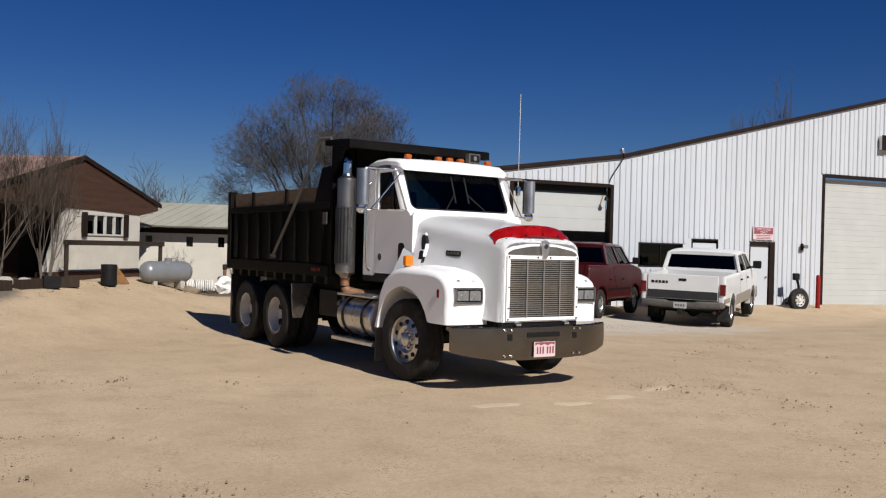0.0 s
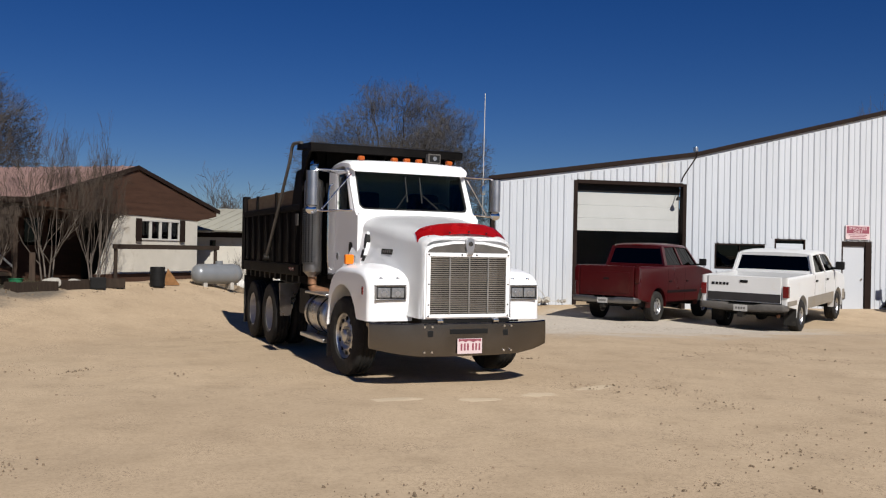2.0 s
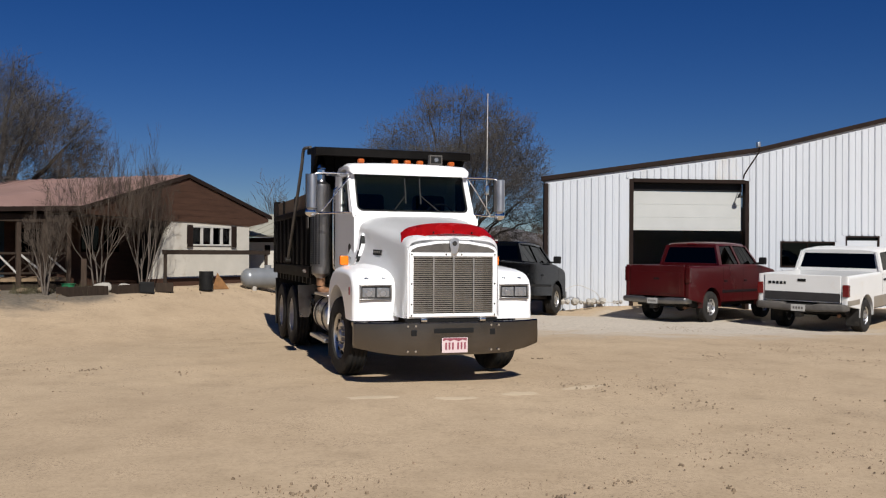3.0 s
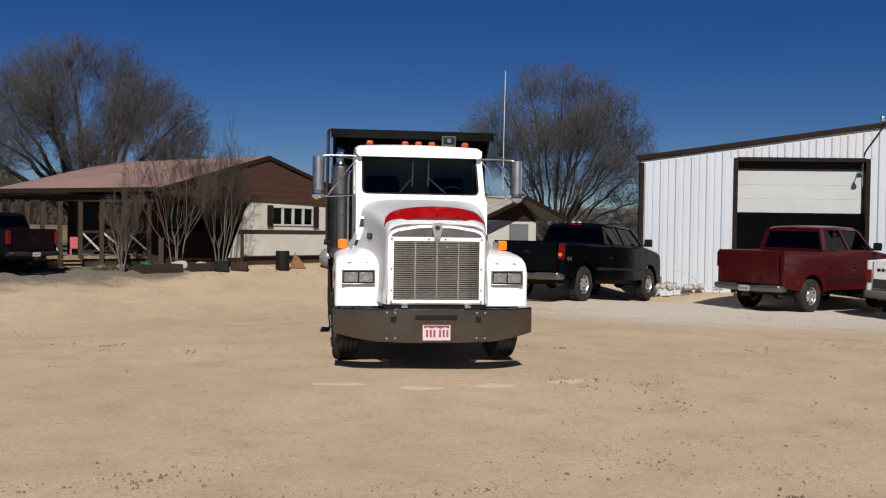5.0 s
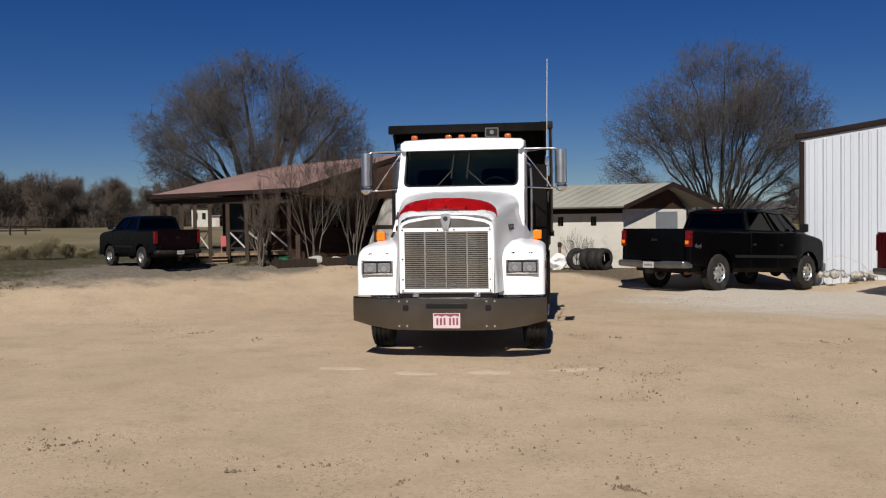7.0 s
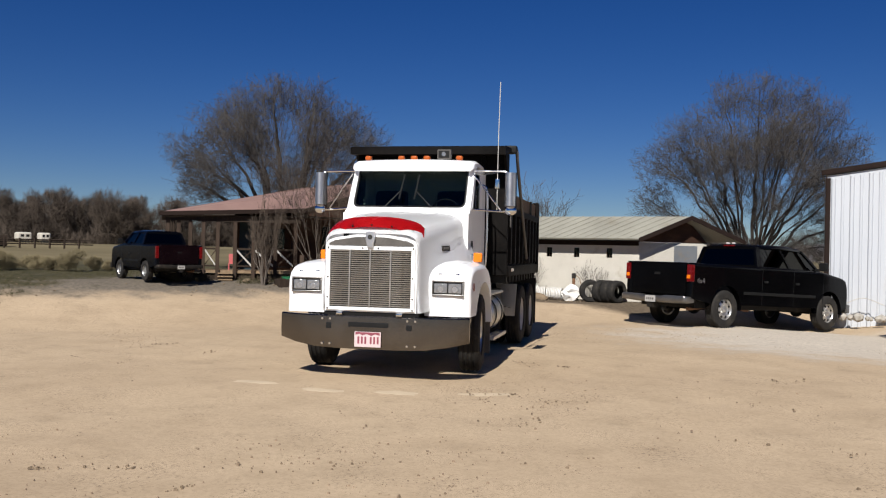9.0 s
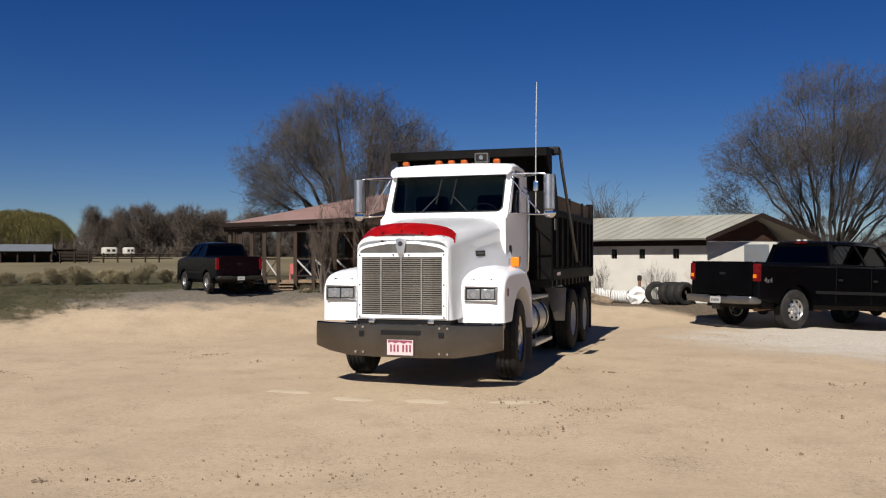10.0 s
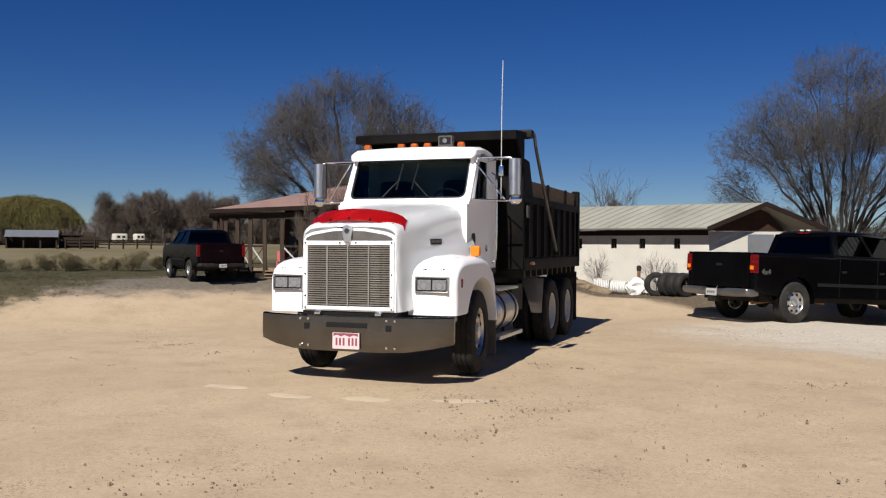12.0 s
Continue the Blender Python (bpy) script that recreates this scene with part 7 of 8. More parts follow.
# added dark sheet for the shade inside the house
gable_prism("house_back_fill", [(WB_ + 0.02, HZ - 0.3), (WE_ - 0.02, HZ - 0.3), (WE_ - 0.02, 2.75), (WB_ + 0.02, 2.75)], 0.1, M["room_shade"], out=-1.6)
# side walls: the porch side stands back under the roof
pu = (RF - EL).normalized()
pn = Vector((pu.y, -pu.x, 0))
if pn.dot(gn) < 0:
    pn = -pn


def on_porch(s, z, back):
    p = EL + pu * s + pn * back
    return Vector((p.x, p.y, z))


def porch_block(name, s0, s1, z0, z1, b0, b1, material, label="", parent=None):
    bm = B()
    loft(bm, [[on_porch(s0, z0, b0), on_porch(s1, z0, b0), on_porch(s1, z0, b1), on_porch(s0, z0, b1)],
              [on_porch(s0, z1, b0), on_porch(s1, z1, b0), on_porch(s1, z1, b1), on_porch(s0, z1, b1)]])
    return part(name, bm, material, parent or house, label)


PZ = HZ + 0.22
porch_block("porch_wall", 0.0, 1.75, HZ - 0.2, 2.55, 1.35, 1.5, M["brown_siding"], "dark porch wall")
porch_block("porch_door", 1.2, 1.62, PZ, PZ + 1.25, 1.31, 1.345, M["door_blue"], "dark blue-grey door")
porch_block("porch_window", 0.45, 0.95, PZ + 0.55, PZ + 1.1, 1.31, 1.345, M["dark_glass"])
porch_block("porch_ceiling", 0.1, 3.4, 2.34, 2.40, 0.1, 2.4, M["old_wood"])
deck = porch_block("porch_deck", 0.2, 3.45, PZ - 0.06, PZ, 0.18, 1.4, M["pale_wood"], "worn plank porch deck")
for k in range(9):
    porch_block("deck_board", 0.2, 3.45, PZ + 0.001, PZ + 0.012, 0.19 + k * 0.135, 0.19 + k * 0.135 + 0.125, M["pale_wood"], parent=deck)
porch_block("deck_skirt", 0.2, 3.45, HZ - 0.25, PZ - 0.07, 0.24, 0.30, M["old_wood"])
for s in (0.20, 0.70, 1.24, 1.69, 2.11, 2.46, 2.77, 3.05, 3.31):
    porch_block("porch_post", s - 0.045, s + 0.045, HZ - 0.3, 2.36, 0.12, 0.21, M["porch_timber"], "rough brown timber porch post")
for bk in (0.75, 1.35, 1.95):
    porch_block("porch_post", 3.32, 3.41, HZ - 0.3, 2.36, bk, bk + 0.09, M["old_wood"])
porch_block("porch_beam", 0.1, 3.45, 2.24, 2.34, 0.11, 0.21, M["old_wood"])
for s0, s1 in ((0.25, 0.65), (0.75, 1.19), (1.29, 1.64), (2.16, 2.41), (2.51, 2.72), (2.82, 3.00), (3.10, 3.26)):
    porch_block("porch_rail", s0, s1, PZ + 0.52, PZ + 0.57, 0.14, 0.19, M["old_wood"])
    porch_block("porch_rail", s0, s1, PZ + 0.10, PZ + 0.14, 0.14, 0.19, M["old_wood"])
    for a, b, back, mt, wd in ((PZ + 0.14, PZ + 0.51, 0.15, "white_wood", 0.028), (PZ + 0.50, PZ + 0.15, 0.185, "porch_timber", 0.018)):
        bm = B()
        loft(bm, [[on_porch(e, c + dz, back + db) for dz, db in ((-wd, -0.012), (wd, -0.012), (wd, 0.012), (-wd, 0.012))] for e, c in ((s0, a), (s1, b))])
        part("cross_brace", bm, M[mt], house, "white painted brace board" if mt == "white_wood" else "dark brace board")
for k in range(3):
    tread = porch_block("porch_step", 1.72, 2.08, PZ - 0.075 - k * 0.075, PZ - 0.05 - k * 0.075, -0.05 - k * 0.14, 0.11 - k * 0.14, M["pale_wood"], "worn wooden step")
    porch_block("riser", 1.74, 2.06, HZ - 0.28, PZ - 0.076 - k * 0.075, -0.01 - k * 0.14, 0.105 - k * 0.14, M["old_wood"], "dark riser", parent=tread)
chair = thing("garden_chair", Matrix.Translation(on_porch(1.76, PZ, 0.45)) @ pose(0, 0, 0, 0, 0, 20), "pink plastic child's chair on the porch deck", "chair")
bm = bx(B(), -0.09, 0.09, -0.08, 0.08, 0.16, 0.18, 0.01)
bx(bm, -0.09, 0.09, 0.06, 0.08, 0.18, 0.42, 0.01)
part("seat", bm, M["pink_plastic"], chair)
for x in (-0.08, 0.08):
    for y in (-0.07, 0.07):
        part("leg", bx(B(), x - 0.01, x + 0.01, y - 0.01, y + 0.01, 0, 0.16), M["pink_plastic"], chair)
# rail fence along the gable
fence = thing("yard_fence", Matrix(), "low dark timber rail fence before the white wall", "fence")
for s in (1.9, 5.35):
    p = on_gable(s, 0, 0.55)
    z = ground_z(p.x, p.y)
    part("post", bx(B(), p.x - 0.04, p.x + 0.04, p.y - 0.04, p.y + 0.04, z - 0.1, 1.66, 0.006), M["old_wood"], fence)
gable_prism("rail", [(1.8, 1.55), (5.45, 1.55), (5.45, 1.66), (1.8, 1.66)], 0.05, M["old_wood"], "dark top rail", 0.60, parent=fence)

# stout cut-off posts at the flower bed
for x, y, h in ((-4.80, 10.48, 0.70), (-5.62, 10.08, 0.95)):
    cut = thing("timber_post", pose(x, y, ground_z(x, y)), "stout weathered brown timber post by the flower bed", "post", "timber posts by the flower bed")
    part("post", bx(B(), -0.06, 0.06, -0.06, 0.06, -0.1, h, 0.012), M["porch_timber"], cut)

# things before the house
def stand(x, y):
    return pose(x, y, ground_z(x, y))


def barrel_at(x, y, r, h, material, label, cat="barrel"):
    ob = thing("barrel", stand(x, y), label, cat)
    bm = B()
    lathe(bm, [(0.001, 0), (r * 0.96, 0), (r, 0.015), (r, h * 0.32), (r * 1.03, h * 0.335), (r, h * 0.35), (r, h * 0.65), (r * 1.03, h * 0.665), (r, h * 0.68), (r, h - 0.015), (r * 0.96, h), (r * 0.9, h - 0.02), (0.001, h - 0.02)], 20)
    bmesh.ops.rotate(bm, verts=bm.verts, matrix=Matrix.Rotation(radians(-90), 3, "Y"))
    part("drum", bm, M[material], ob)
    return ob


tk = thing("propane_tank", stand(-0.55, 12.9) @ pose(0, 0, 0, 0, 0, 12), "white-grey horizontal propane tank on concrete feet", "tank")
bm = B()
lathe(bm, [(0.001, -0.66), (0.10, -0.645), (0.18, -0.60), (0.235, -0.53), (0.255, -0.45), (0.255, 0.45), (0.235, 0.53), (0.18, 0.60), (0.10, 0.645), (0.001, 0.66)], 28)
bmesh.ops.translate(bm, verts=bm.verts, vec=(0, 0, 0.34))
part("vessel", bm, M["tank_paint"], tk)
for x in (-0.35, 0.35):
    part("foot", bx(B(), x - 0.05, x + 0.05, -0.16, 0.16, -0.05, 0.13, 0.01), M["rubble"], tk)
bm = B()
cy(bm, (0.05, 0, 0.58), (0.05, 0, 0.67), 0.09, n=16)
part("valve_dome", bm, M["tank_paint"], tk)
g3 = on_gable(2.86, 0, 0.9)
barrel_at(g3.x, g3.y, 0.17, 0.46, "black", "black plastic drum beside the fence")
g4 = on_gable(1.15, 0, 0.80)
for k, (ds, w, h, mt, lb) in enumerate(((0, 0.16, 0.24, "black", "dark crate with scrap by the fence"), (0.5, 0.20, 0.2, "old_wood", "low timber crate by the fence"))):
    p = g4 + gu * ds
    c = thing("crate", stand(p.x, p.y), lb, "crate")
    for x0, x1, y0, y1 in ((-w, w, -w * 0.7, -w * 0.7 + 0.03), (-w, w, w * 0.7 - 0.03, w * 0.7), (-w, -w + 0.03, -w * 0.66, w * 0.66), (w - 0.03, w, -w * 0.66, w * 0.66)):
        part("side", bx(B(), x0, x1, y0, y1, 0, h, 0.006), M[mt], c)
    part("bottom", bx(B(), -w + 0.03, w - 0.03, -w * 0.62, w * 0.62, 0, 0.03), M[mt], c)
pl4 = on_gable(3.38, 0, 0.85)
sheet = thing("steel_plate", stand(pl4.x, pl4.y) @ pose(0, 0, 0, -18, 0, 30), "rusty triangular steel sheet leaning by the fence", "steel sheet")
part("sheet", ext(B(), [(-0.22, 0), (0.26, 0), (0.0, 0.42)], "y", 0, 0.015), M["rust_steel"], sheet)
for k, (ds, w) in enumerate(((0.0, 0.5), (1.15, 0.42))):
    p = on_gable(-0.35 + ds, 0, 0.55)
    pb = thing("planter_box", stand(p.x, p.y) @ pose(0, 0, 0, 0, 0, math.degrees(math.atan2(gu.y, gu.x))), "low weathered brown plank planter by the house", "planter", "planters by the house")
    for x0, x1, y0, y1 in ((-w, w, -0.2, -0.17), (-w, w, 0.17, 0.2), (-w, -w + 0.03, -0.168, 0.168), (w - 0.03, w, -0.168, 0.168)):
        part("board", bx(B(), x0, x1, y0, y1, -0.05, 0.15, 0.006), M["old_wood"], pb)
    part("soil", bx(B(), -w + 0.03, w - 0.03, -0.168, 0.168, -0.05, 0.11), M["stone"], pb)
tub = thing("garden_tub", stand(-5.1, 10.25), "green plastic tub at the flower bed", "tub")
bm = B()
lathe(bm, [(0.001, 0.0), (0.11, 0.0), (0.14, 0.16), (0.155, 0.17), (0.135, 0.165), (0.10, 0.03)], 18)
bmesh.ops.rotate(bm, verts=bm.verts, matrix=Matrix.Rotation(radians(-90), 3, "Y"))
part("tub", bm, M["green_paint"], tub)
for k, (x, y, r) in enumerate(((-4.42, 10.66, 0.17), (-5.55, 9.95, 0.11), (-3.95, 11.0, 0.15), (-5.95, 9.75, 0.09), (-4.85, 10.2, 0.10))):
    st = thing("bed_stone", stand(x, y), "pale rough stone edging the flower bed", "stone", "stones along the flower bed")
    bm = B()
    bmesh.ops.create_icosphere(bm, subdivisions=2, radius=r, matrix=Matrix.Diagonal((1.3, 0.8, 0.7, 1)))
    for v in bm.verts:
        v.co += 0.25 * r * noise.noise_vector(v.co * 6 + Vector((k, 0, 0)))
        v.co.z = max(v.co.z + r * 0.45, -0.03)
    part("stone", bm, M["stone"] if k % 2 else M["rubble"], st)


# ---- stucco shed ----
SA, SD, SG = Vector((3.38, 14.23, 2.09)), Vector((-0.956, 0.293, 0)), Vector((0.918, 0.396, 0))
SL, SW = 6.2, 3.17
SR = Vector((4.80, 14.84, 2.735)) - SA
shed = thing("stucco_shed", Matrix(), "long cream stucco shed with grey-green metal roof and brown gable", "building")
SB = SA + SG * SW
back_off = SD * SL
SZ = 0.35
roof_f = [SA + Vector((0, 0, 0.0)), SA + back_off, SA + SR + back_off, SA + SR]
sroof = slab("roof", roof_f, 0.05, M["roof_grey"], shed, "grey-green ribbed metal roof")
slab("roof", [SB, SA + SR, SA + SR + back_off, SB + back_off], 0.05, M["roof_grey"], shed)
for k in range(1, 20):
    f = k / 20
    a, b = SA + back_off * f, SA + SR + back_off * f
    part("roof_rib", tube(B(), [a + Vector((0, 0, 0.01)), b + Vector((0, 0, 0.01))], 0.012, 4), M["roof_grey"], sroof)
for a, b in ((SA, SA + SR), (SA + SR, SB)):
    bm = B()
    o = Vector((SG.y, -SG.x, 0)) * 0.04
    loft(bm, [[a + o + Vector((0, 0, -0.10)), a + o * 2 + Vector((0, 0, -0.10)), a + o * 2 + Vector((0, 0, 0.02)), a + o + Vector((0, 0, 0.02))],
              [b + o + Vector((0, 0, -0.10)), b + o * 2 + Vector((0, 0, -0.10)), b + o * 2 + Vector((0, 0, 0.02)), b + o + Vector((0, 0, 0.02))]])
    part("bargeboard", bm, M["brown_trim"], shed, "dark brown bargeboard")
inn = SD * 0.66 + SG * 0.72                      # walls stand inside the eaves


def shed_wall(name, a, b, z0, z1, thick_dir, material, label=""):
    bm = B()
    t = thick_dir * 0.12
    loft(bm, [[Vector((p.x, p.y, z0)) for p in (a, b, b + t, a + t)], [Vector((p.x, p.y, z1)) for p in (a, b, b + t, a + t)]])
    return part(name, bm, material, shed, label)


fw = SA + inn
win_s = (0.75, 1.72, 2.55, 3.6)
prev, wz0, wz1 = 0.0, 1.55, 1.82
inward = Vector((-SD.y, SD.x, 0))
if inward.dot(SG) < 0:
    inward = -inward
for s in win_s:
    shed_wall("wall", fw + SD * prev, fw + SD * s, SZ, 2.02, inward, M["stucco"], "cream stucco wall")
    shed_wall("wall", fw + SD * s, fw + SD * (s + 0.17), SZ, wz0, inward, M["stucco"])
    shed_wall("wall", fw + SD * s, fw + SD * (s + 0.17), wz1, 2.02, inward, M["stucco"])
    wn_ob = shed_wall("window", fw + SD * s + inward * 0.05, fw + SD * (s + 0.17) + inward * 0.05, wz0, wz1, inward * 0.05, M["dark_glass"], "small dark window")
    for f in (0.0, 0.45, 0.88):
        shed_wall("window_bar", fw + SD * (s + 0.17 * f) + inward * 0.03, fw + SD * (s + 0.17 * f + 0.02) + inward * 0.03, wz0, wz1, inward * 0.1, M["old_wood"])
    prev = s + 0.17
shed_wall("wall", fw + SD * prev, fw + SD * (SL - 0.5), SZ, 2.02, inward, M["stucco"])
# added dark sheet for the shade behind the shed's windows
shed_wall("inner_shade_sheet", fw + inward * 0.8, fw + SD * (SL - 0.5) + inward * 0.8, SZ, 2.0, inward, M["room_shade"])
shed_wall("eave_strip", fw - inward * 0.01, fw + SD * (SL - 0.5) - inward * 0.01, 1.90, 2.03, inward * 0.1, M["brown_trim"], "dark strip along the top of the wall")
gin = Vector((-SG.y, SG.x, 0))
ga, gb = fw, fw + SG * (SW - 1.12)
shed_wall("gable_wall", ga, gb, SZ, 2.0, gin, M["stucco"])
shed_wall("side_door", ga + SG * 1.05 - gin * 0.02, ga + SG * 1.75 - gin * 0.02, SZ, 1.93, gin * 0.1, M["tank_paint"], "grey side door")
bm = B()
pts = [ga + Vector((0, 0, 2.02 - ga.z)), gb + Vector((0, 0, 2.02 - gb.z)), SA + SR + Vector((0.0, 0, -0.08)) + gin * 0.2]
loft(bm, [pts, [p + gin * 0.1 for p in pts]])
part("gable_board", bm, M["brown_siding"], shed, "reddish brown gable boards")


# scrap along the shed
big_tyre = wheel_meshes(0.31, 0.23, 0.18, 6, M["old_rubber"], "scrap")
for k, (sd, off, turn, h) in enumerate(((0.42, 0.60, 25, 0), (0.64, 0.58, 17, 0), (0.85, 0.55, 28, 0), (1.14, 0.64, 58, 0))):
    p = fw + SD * sd - inward * off
    t = thing("scrap_tyre", Matrix.Translation((p.x, p.y, ground_z(p.x, p.y) + 0.285)) @ pose(0, 0, 0, 0, 5 - 3 * (k % 3), -17 - turn), "worn black tyre standing in a row by the shed", "tyre", "row of scrap tyres")
    piece("tread", big_tyre[0], t, Matrix())
for k in range(4):
    p = fw + SD * (2.15 + k * 0.26) - inward * (0.5 - 0.06 * (k % 2))
    t = thing("plastic_drum", Matrix.Translation((p.x, p.y, ground_z(p.x, p.y) + 0.17)) @ pose(0, 0, 0, 0, 0, -17 + 9 * k), "white plastic hose coil lying by the shed", "drum", "white coils by the shed")
    bm = B()
    for j in range(5):
        lathe(bm, [(0.13, -0.09 + j * 0.045), (0.17, -0.08 + j * 0.045), (0.17, -0.06 + j * 0.045), (0.13, -0.05 + j * 0.045)], 18)
    part("coil", bm, M["tarp_white"], t)
p = fw + SD * 1.75 - inward * 0.55
sack = thing("white_sack", stand(p.x, p.y), "crumpled white plastic sack on the scrap heap", "sack")
bm = B()
bmesh.ops.create_icosphere(bm, subdivisions=3, radius=0.22, matrix=Matrix.Diagonal((1.1, 0.8, 1.1, 1)))
for v in bm.verts:
    v.co += 0.10 * noise.noise_vector(v.co * 7)
    v.co.z = max(-0.02, v.co.z + 0.16)
part("sack", bm, M["tarp_white"], sack)
p2 = fw + SD * 1.72 - inward * 0.42
pump = thing("well_pump", stand(p2.x, p2.y), "rusty upright well pump with a pale handle", "pump")
part("pipe", tube(B(), [(0, 0, 0), (0, 0, 0.62)], 0.045, 10), M["rust_pipe"], pump)
part("head", bx(B(), -0.06, 0.06, -0.05, 0.05, 0.60, 0.76, 0.03), M["frame_black"], pump)
part("handle", tube(B(), [(0.05, 0, 0.7), (0.16, 0, 0.62), (0.2, 0, 0.45)], 0.015, 6), M["pale_wood"], pump)
heap = fw + SD * 3.4 - inward * 0.7
for k in range(5):
    q = heap + SD * (k - 2) * 0.33
    c = thing("dirt_clod", stand(q.x, q.y), "low heap of brown earth by the shed", "earth heap", "earth heaps")
    bm = B()
    bmesh.ops.create_icosphere(bm, subdivisions=2, radius=0.30, matrix=Matrix.Diagonal((1.2, 0.8, 0.5, 1)))
    for v in bm.verts:
        v.co += 0.07 * noise.noise_vector(v.co * 5 + Vector((k * 3, 0, 0)))
    part("earth", bm, M["stone"], c)
for k, s in enumerate((1.15, 3.0)):
    q = fw + SD * s - inward * 0.35
    tree("shed_shrub", pose(q.x, q.y, ground_z(q.x, q.y)), "bare grey shrub against the stucco", (0.42, 1.0), "pale_bark", "twig", "shrubs by the shed", seed=60 + k, height=1.2, spread=0.8, trunk_h=0.3, limbs=3, kids=(4, 4, 4), trunk_r=0.014, lift=0.4, fork=3, twig=0.004)


# ---- far field: woods, shed, campers, brush ----
def woods(name, label, count, area, height, material, seed, per):
    """Many bare trees seen far off, as one stand: slim trunks and limbs, and rounded crowns of very fine twigs down to the ground."""
    rnd, rng = random.Random(seed), np.random.default_rng(seed)
    wood, p0s, p1s, rs = [], [], [], []
    for _ in range(count):
        x, y, h = area(rnd, height)
        z = ground_z(x, y) - 0.2
        fork, wide = np.array([x, y, z + h * 0.25]), h * rnd.uniform(0.26, 0.42)
        wood.append((x, y, z, *fork, 0.016 * h, 0.012 * h))
        for k in range(13):
            up = 0.14 + 0.062 * k + rnd.uniform(0, 0.05)
            a, r = rnd.uniform(0, 6.283), wide * rnd.random() ** 0.5 * math.sqrt(max(0.06, 1 - ((up - 0.45) / 0.56) ** 2))
            c, rad = np.array([x + r * math.cos(a), y + r * math.sin(a), z + h * up]), h * rnd.uniform(0.10, 0.17)
            wood.append((*fork, *c, 0.007 * h, 0.003 * h))
            d = unit(rng.normal(size=(per, 3)))
            base = c + d * rad * rng.random((per, 1)) ** 0.45
            way = unit(0.5 * unit(base - fork) + 0.3 * d + 0.5 * rng.normal(size=(per, 3)) + np.array([0, 0, 0.35]))
            p0s.append(base)
            p1s.append(base + way * rng.uniform(0.06, 0.15, (per, 1)) * h)
            rs.append(np.full((per, 1), 0.0042 * h))
    v, f = spikes(np.vstack(p0s), np.vstack(p1s), np.vstack(rs))
    v2, f2 = twig_mesh(np.array(wood), 3)
    ob = soup(name, v + v2, f + [tuple(k + len(v) for k in q) for q in f2], M[material])
    tagged(ob, label, "woods", kind="stuff")


def west_row(rnd, height):
    a = radians(rnd.uniform(107, 129.2))
    d = rnd.uniform(58, 72)
    return 4 + d * math.cos(a), -9 + d * math.sin(a), height * rnd.uniform(0.66, 1.0)


def north_row(rnd, height):
    a = radians(rnd.uniform(62, 112))
    d = rnd.uniform(62, 80)
    return 4 + d * math.cos(a), -9 + d * math.sin(a), height * rnd.uniform(0.5, 1.0)


woods("far_woods", "grey-brown row of bare far trees beyond the field", 90, west_row, 3.7, "far_wood", 71, 150)
woods("far_woods_behind", "bare trees far behind the houses", 34, north_row, 3.4, "far_wood", 72, 110)


def hill():
    verts, faces = [], []
    n = 90
    for k in range(n + 1):
        a = radians(50 + 120 * k / n)
        h = 16 + 10 * noise.noise((k * 0.11, 2, 0)) + 4 * noise.noise((k * 0.5, 7, 0))
        for d, z in ((420, -2), (520, h * 0.7), (640, h), (900, -5)):
            verts.append((d * math.cos(a), d * math.sin(a), z))
    for k in range(n):
        for j in range(3):
            faces.append((4 * k + j, 4 * k + 4 + j, 4 * k + 5 + j, 4 * k + 1 + j))
    ob = soup("backdrop", verts, faces, M["far_hill"])
    tagged(ob, "low scrubby hills along the horizon", "hills", kind="structure")


hill()


def far_point(deg, d):
    """A place by bearing and distance from the camera's last position, to fit its view."""
    a = radians(deg)
    return 4.2 + d * math.cos(a), -9.4 + d * math.sin(a)


# budding willow: a dome of fine hanging twigs
x, y = far_point(133.3, 53)
wil = thing("willow_tree", pose(x, y, ground_z(x, y)) @ Matrix.Diagonal((0.80, 0.80, 0.84, 1)), "round budding yellow-green willow beyond the field", "tree")
thick, thin = grow_tree(seed=90, height=5, spread=1.4, trunk_h=0.9, limbs=6, kids=(7, 6, 5, 5), trunk_r=0.25, lift=0.0, twig=0.03)
v, f = twig_mesh(np.array(thick)[:, :8] * np.array([0.9, 0.9, 0.7, 0.9, 0.9, 0.7, 1, 1]), 5)
soup("trunk", v, f, M["bark"], wil)
rng = np.random.default_rng(91)
n = 56000
a, q = rng.uniform(0, 6.283, n), rng.random(n) ** 0.5
lump = 1 + 0.07 * np.sin(3 * a + 1.0) * np.cos(5 * q) + 0.05 * np.sin(7 * a + 4 * q) + 0.05 * rng.random(n)
top = 0.75 + 2.1 * np.sqrt(np.maximum(0, 1 - q ** 2.4)) * lump * (1 - 0.55 * rng.random(n) ** 2.5)
p0 = np.stack([3.4 * q * lump * np.cos(a), 3.4 * q * lump * np.sin(a), top], 1)
p1 = p0 + np.stack([rng.normal(0, 0.12, n), rng.normal(0, 0.12, n), rng.uniform(-0.5, 0.18, n)], 1) + 0.05 * p0 * np.array([1, 1, 0])
v, f = spikes(p0, p1, np.full((n, 1), 0.011))
soup("crown", v, f, M["willow"], wil, "yellow-green budding crown", kind="stuff")

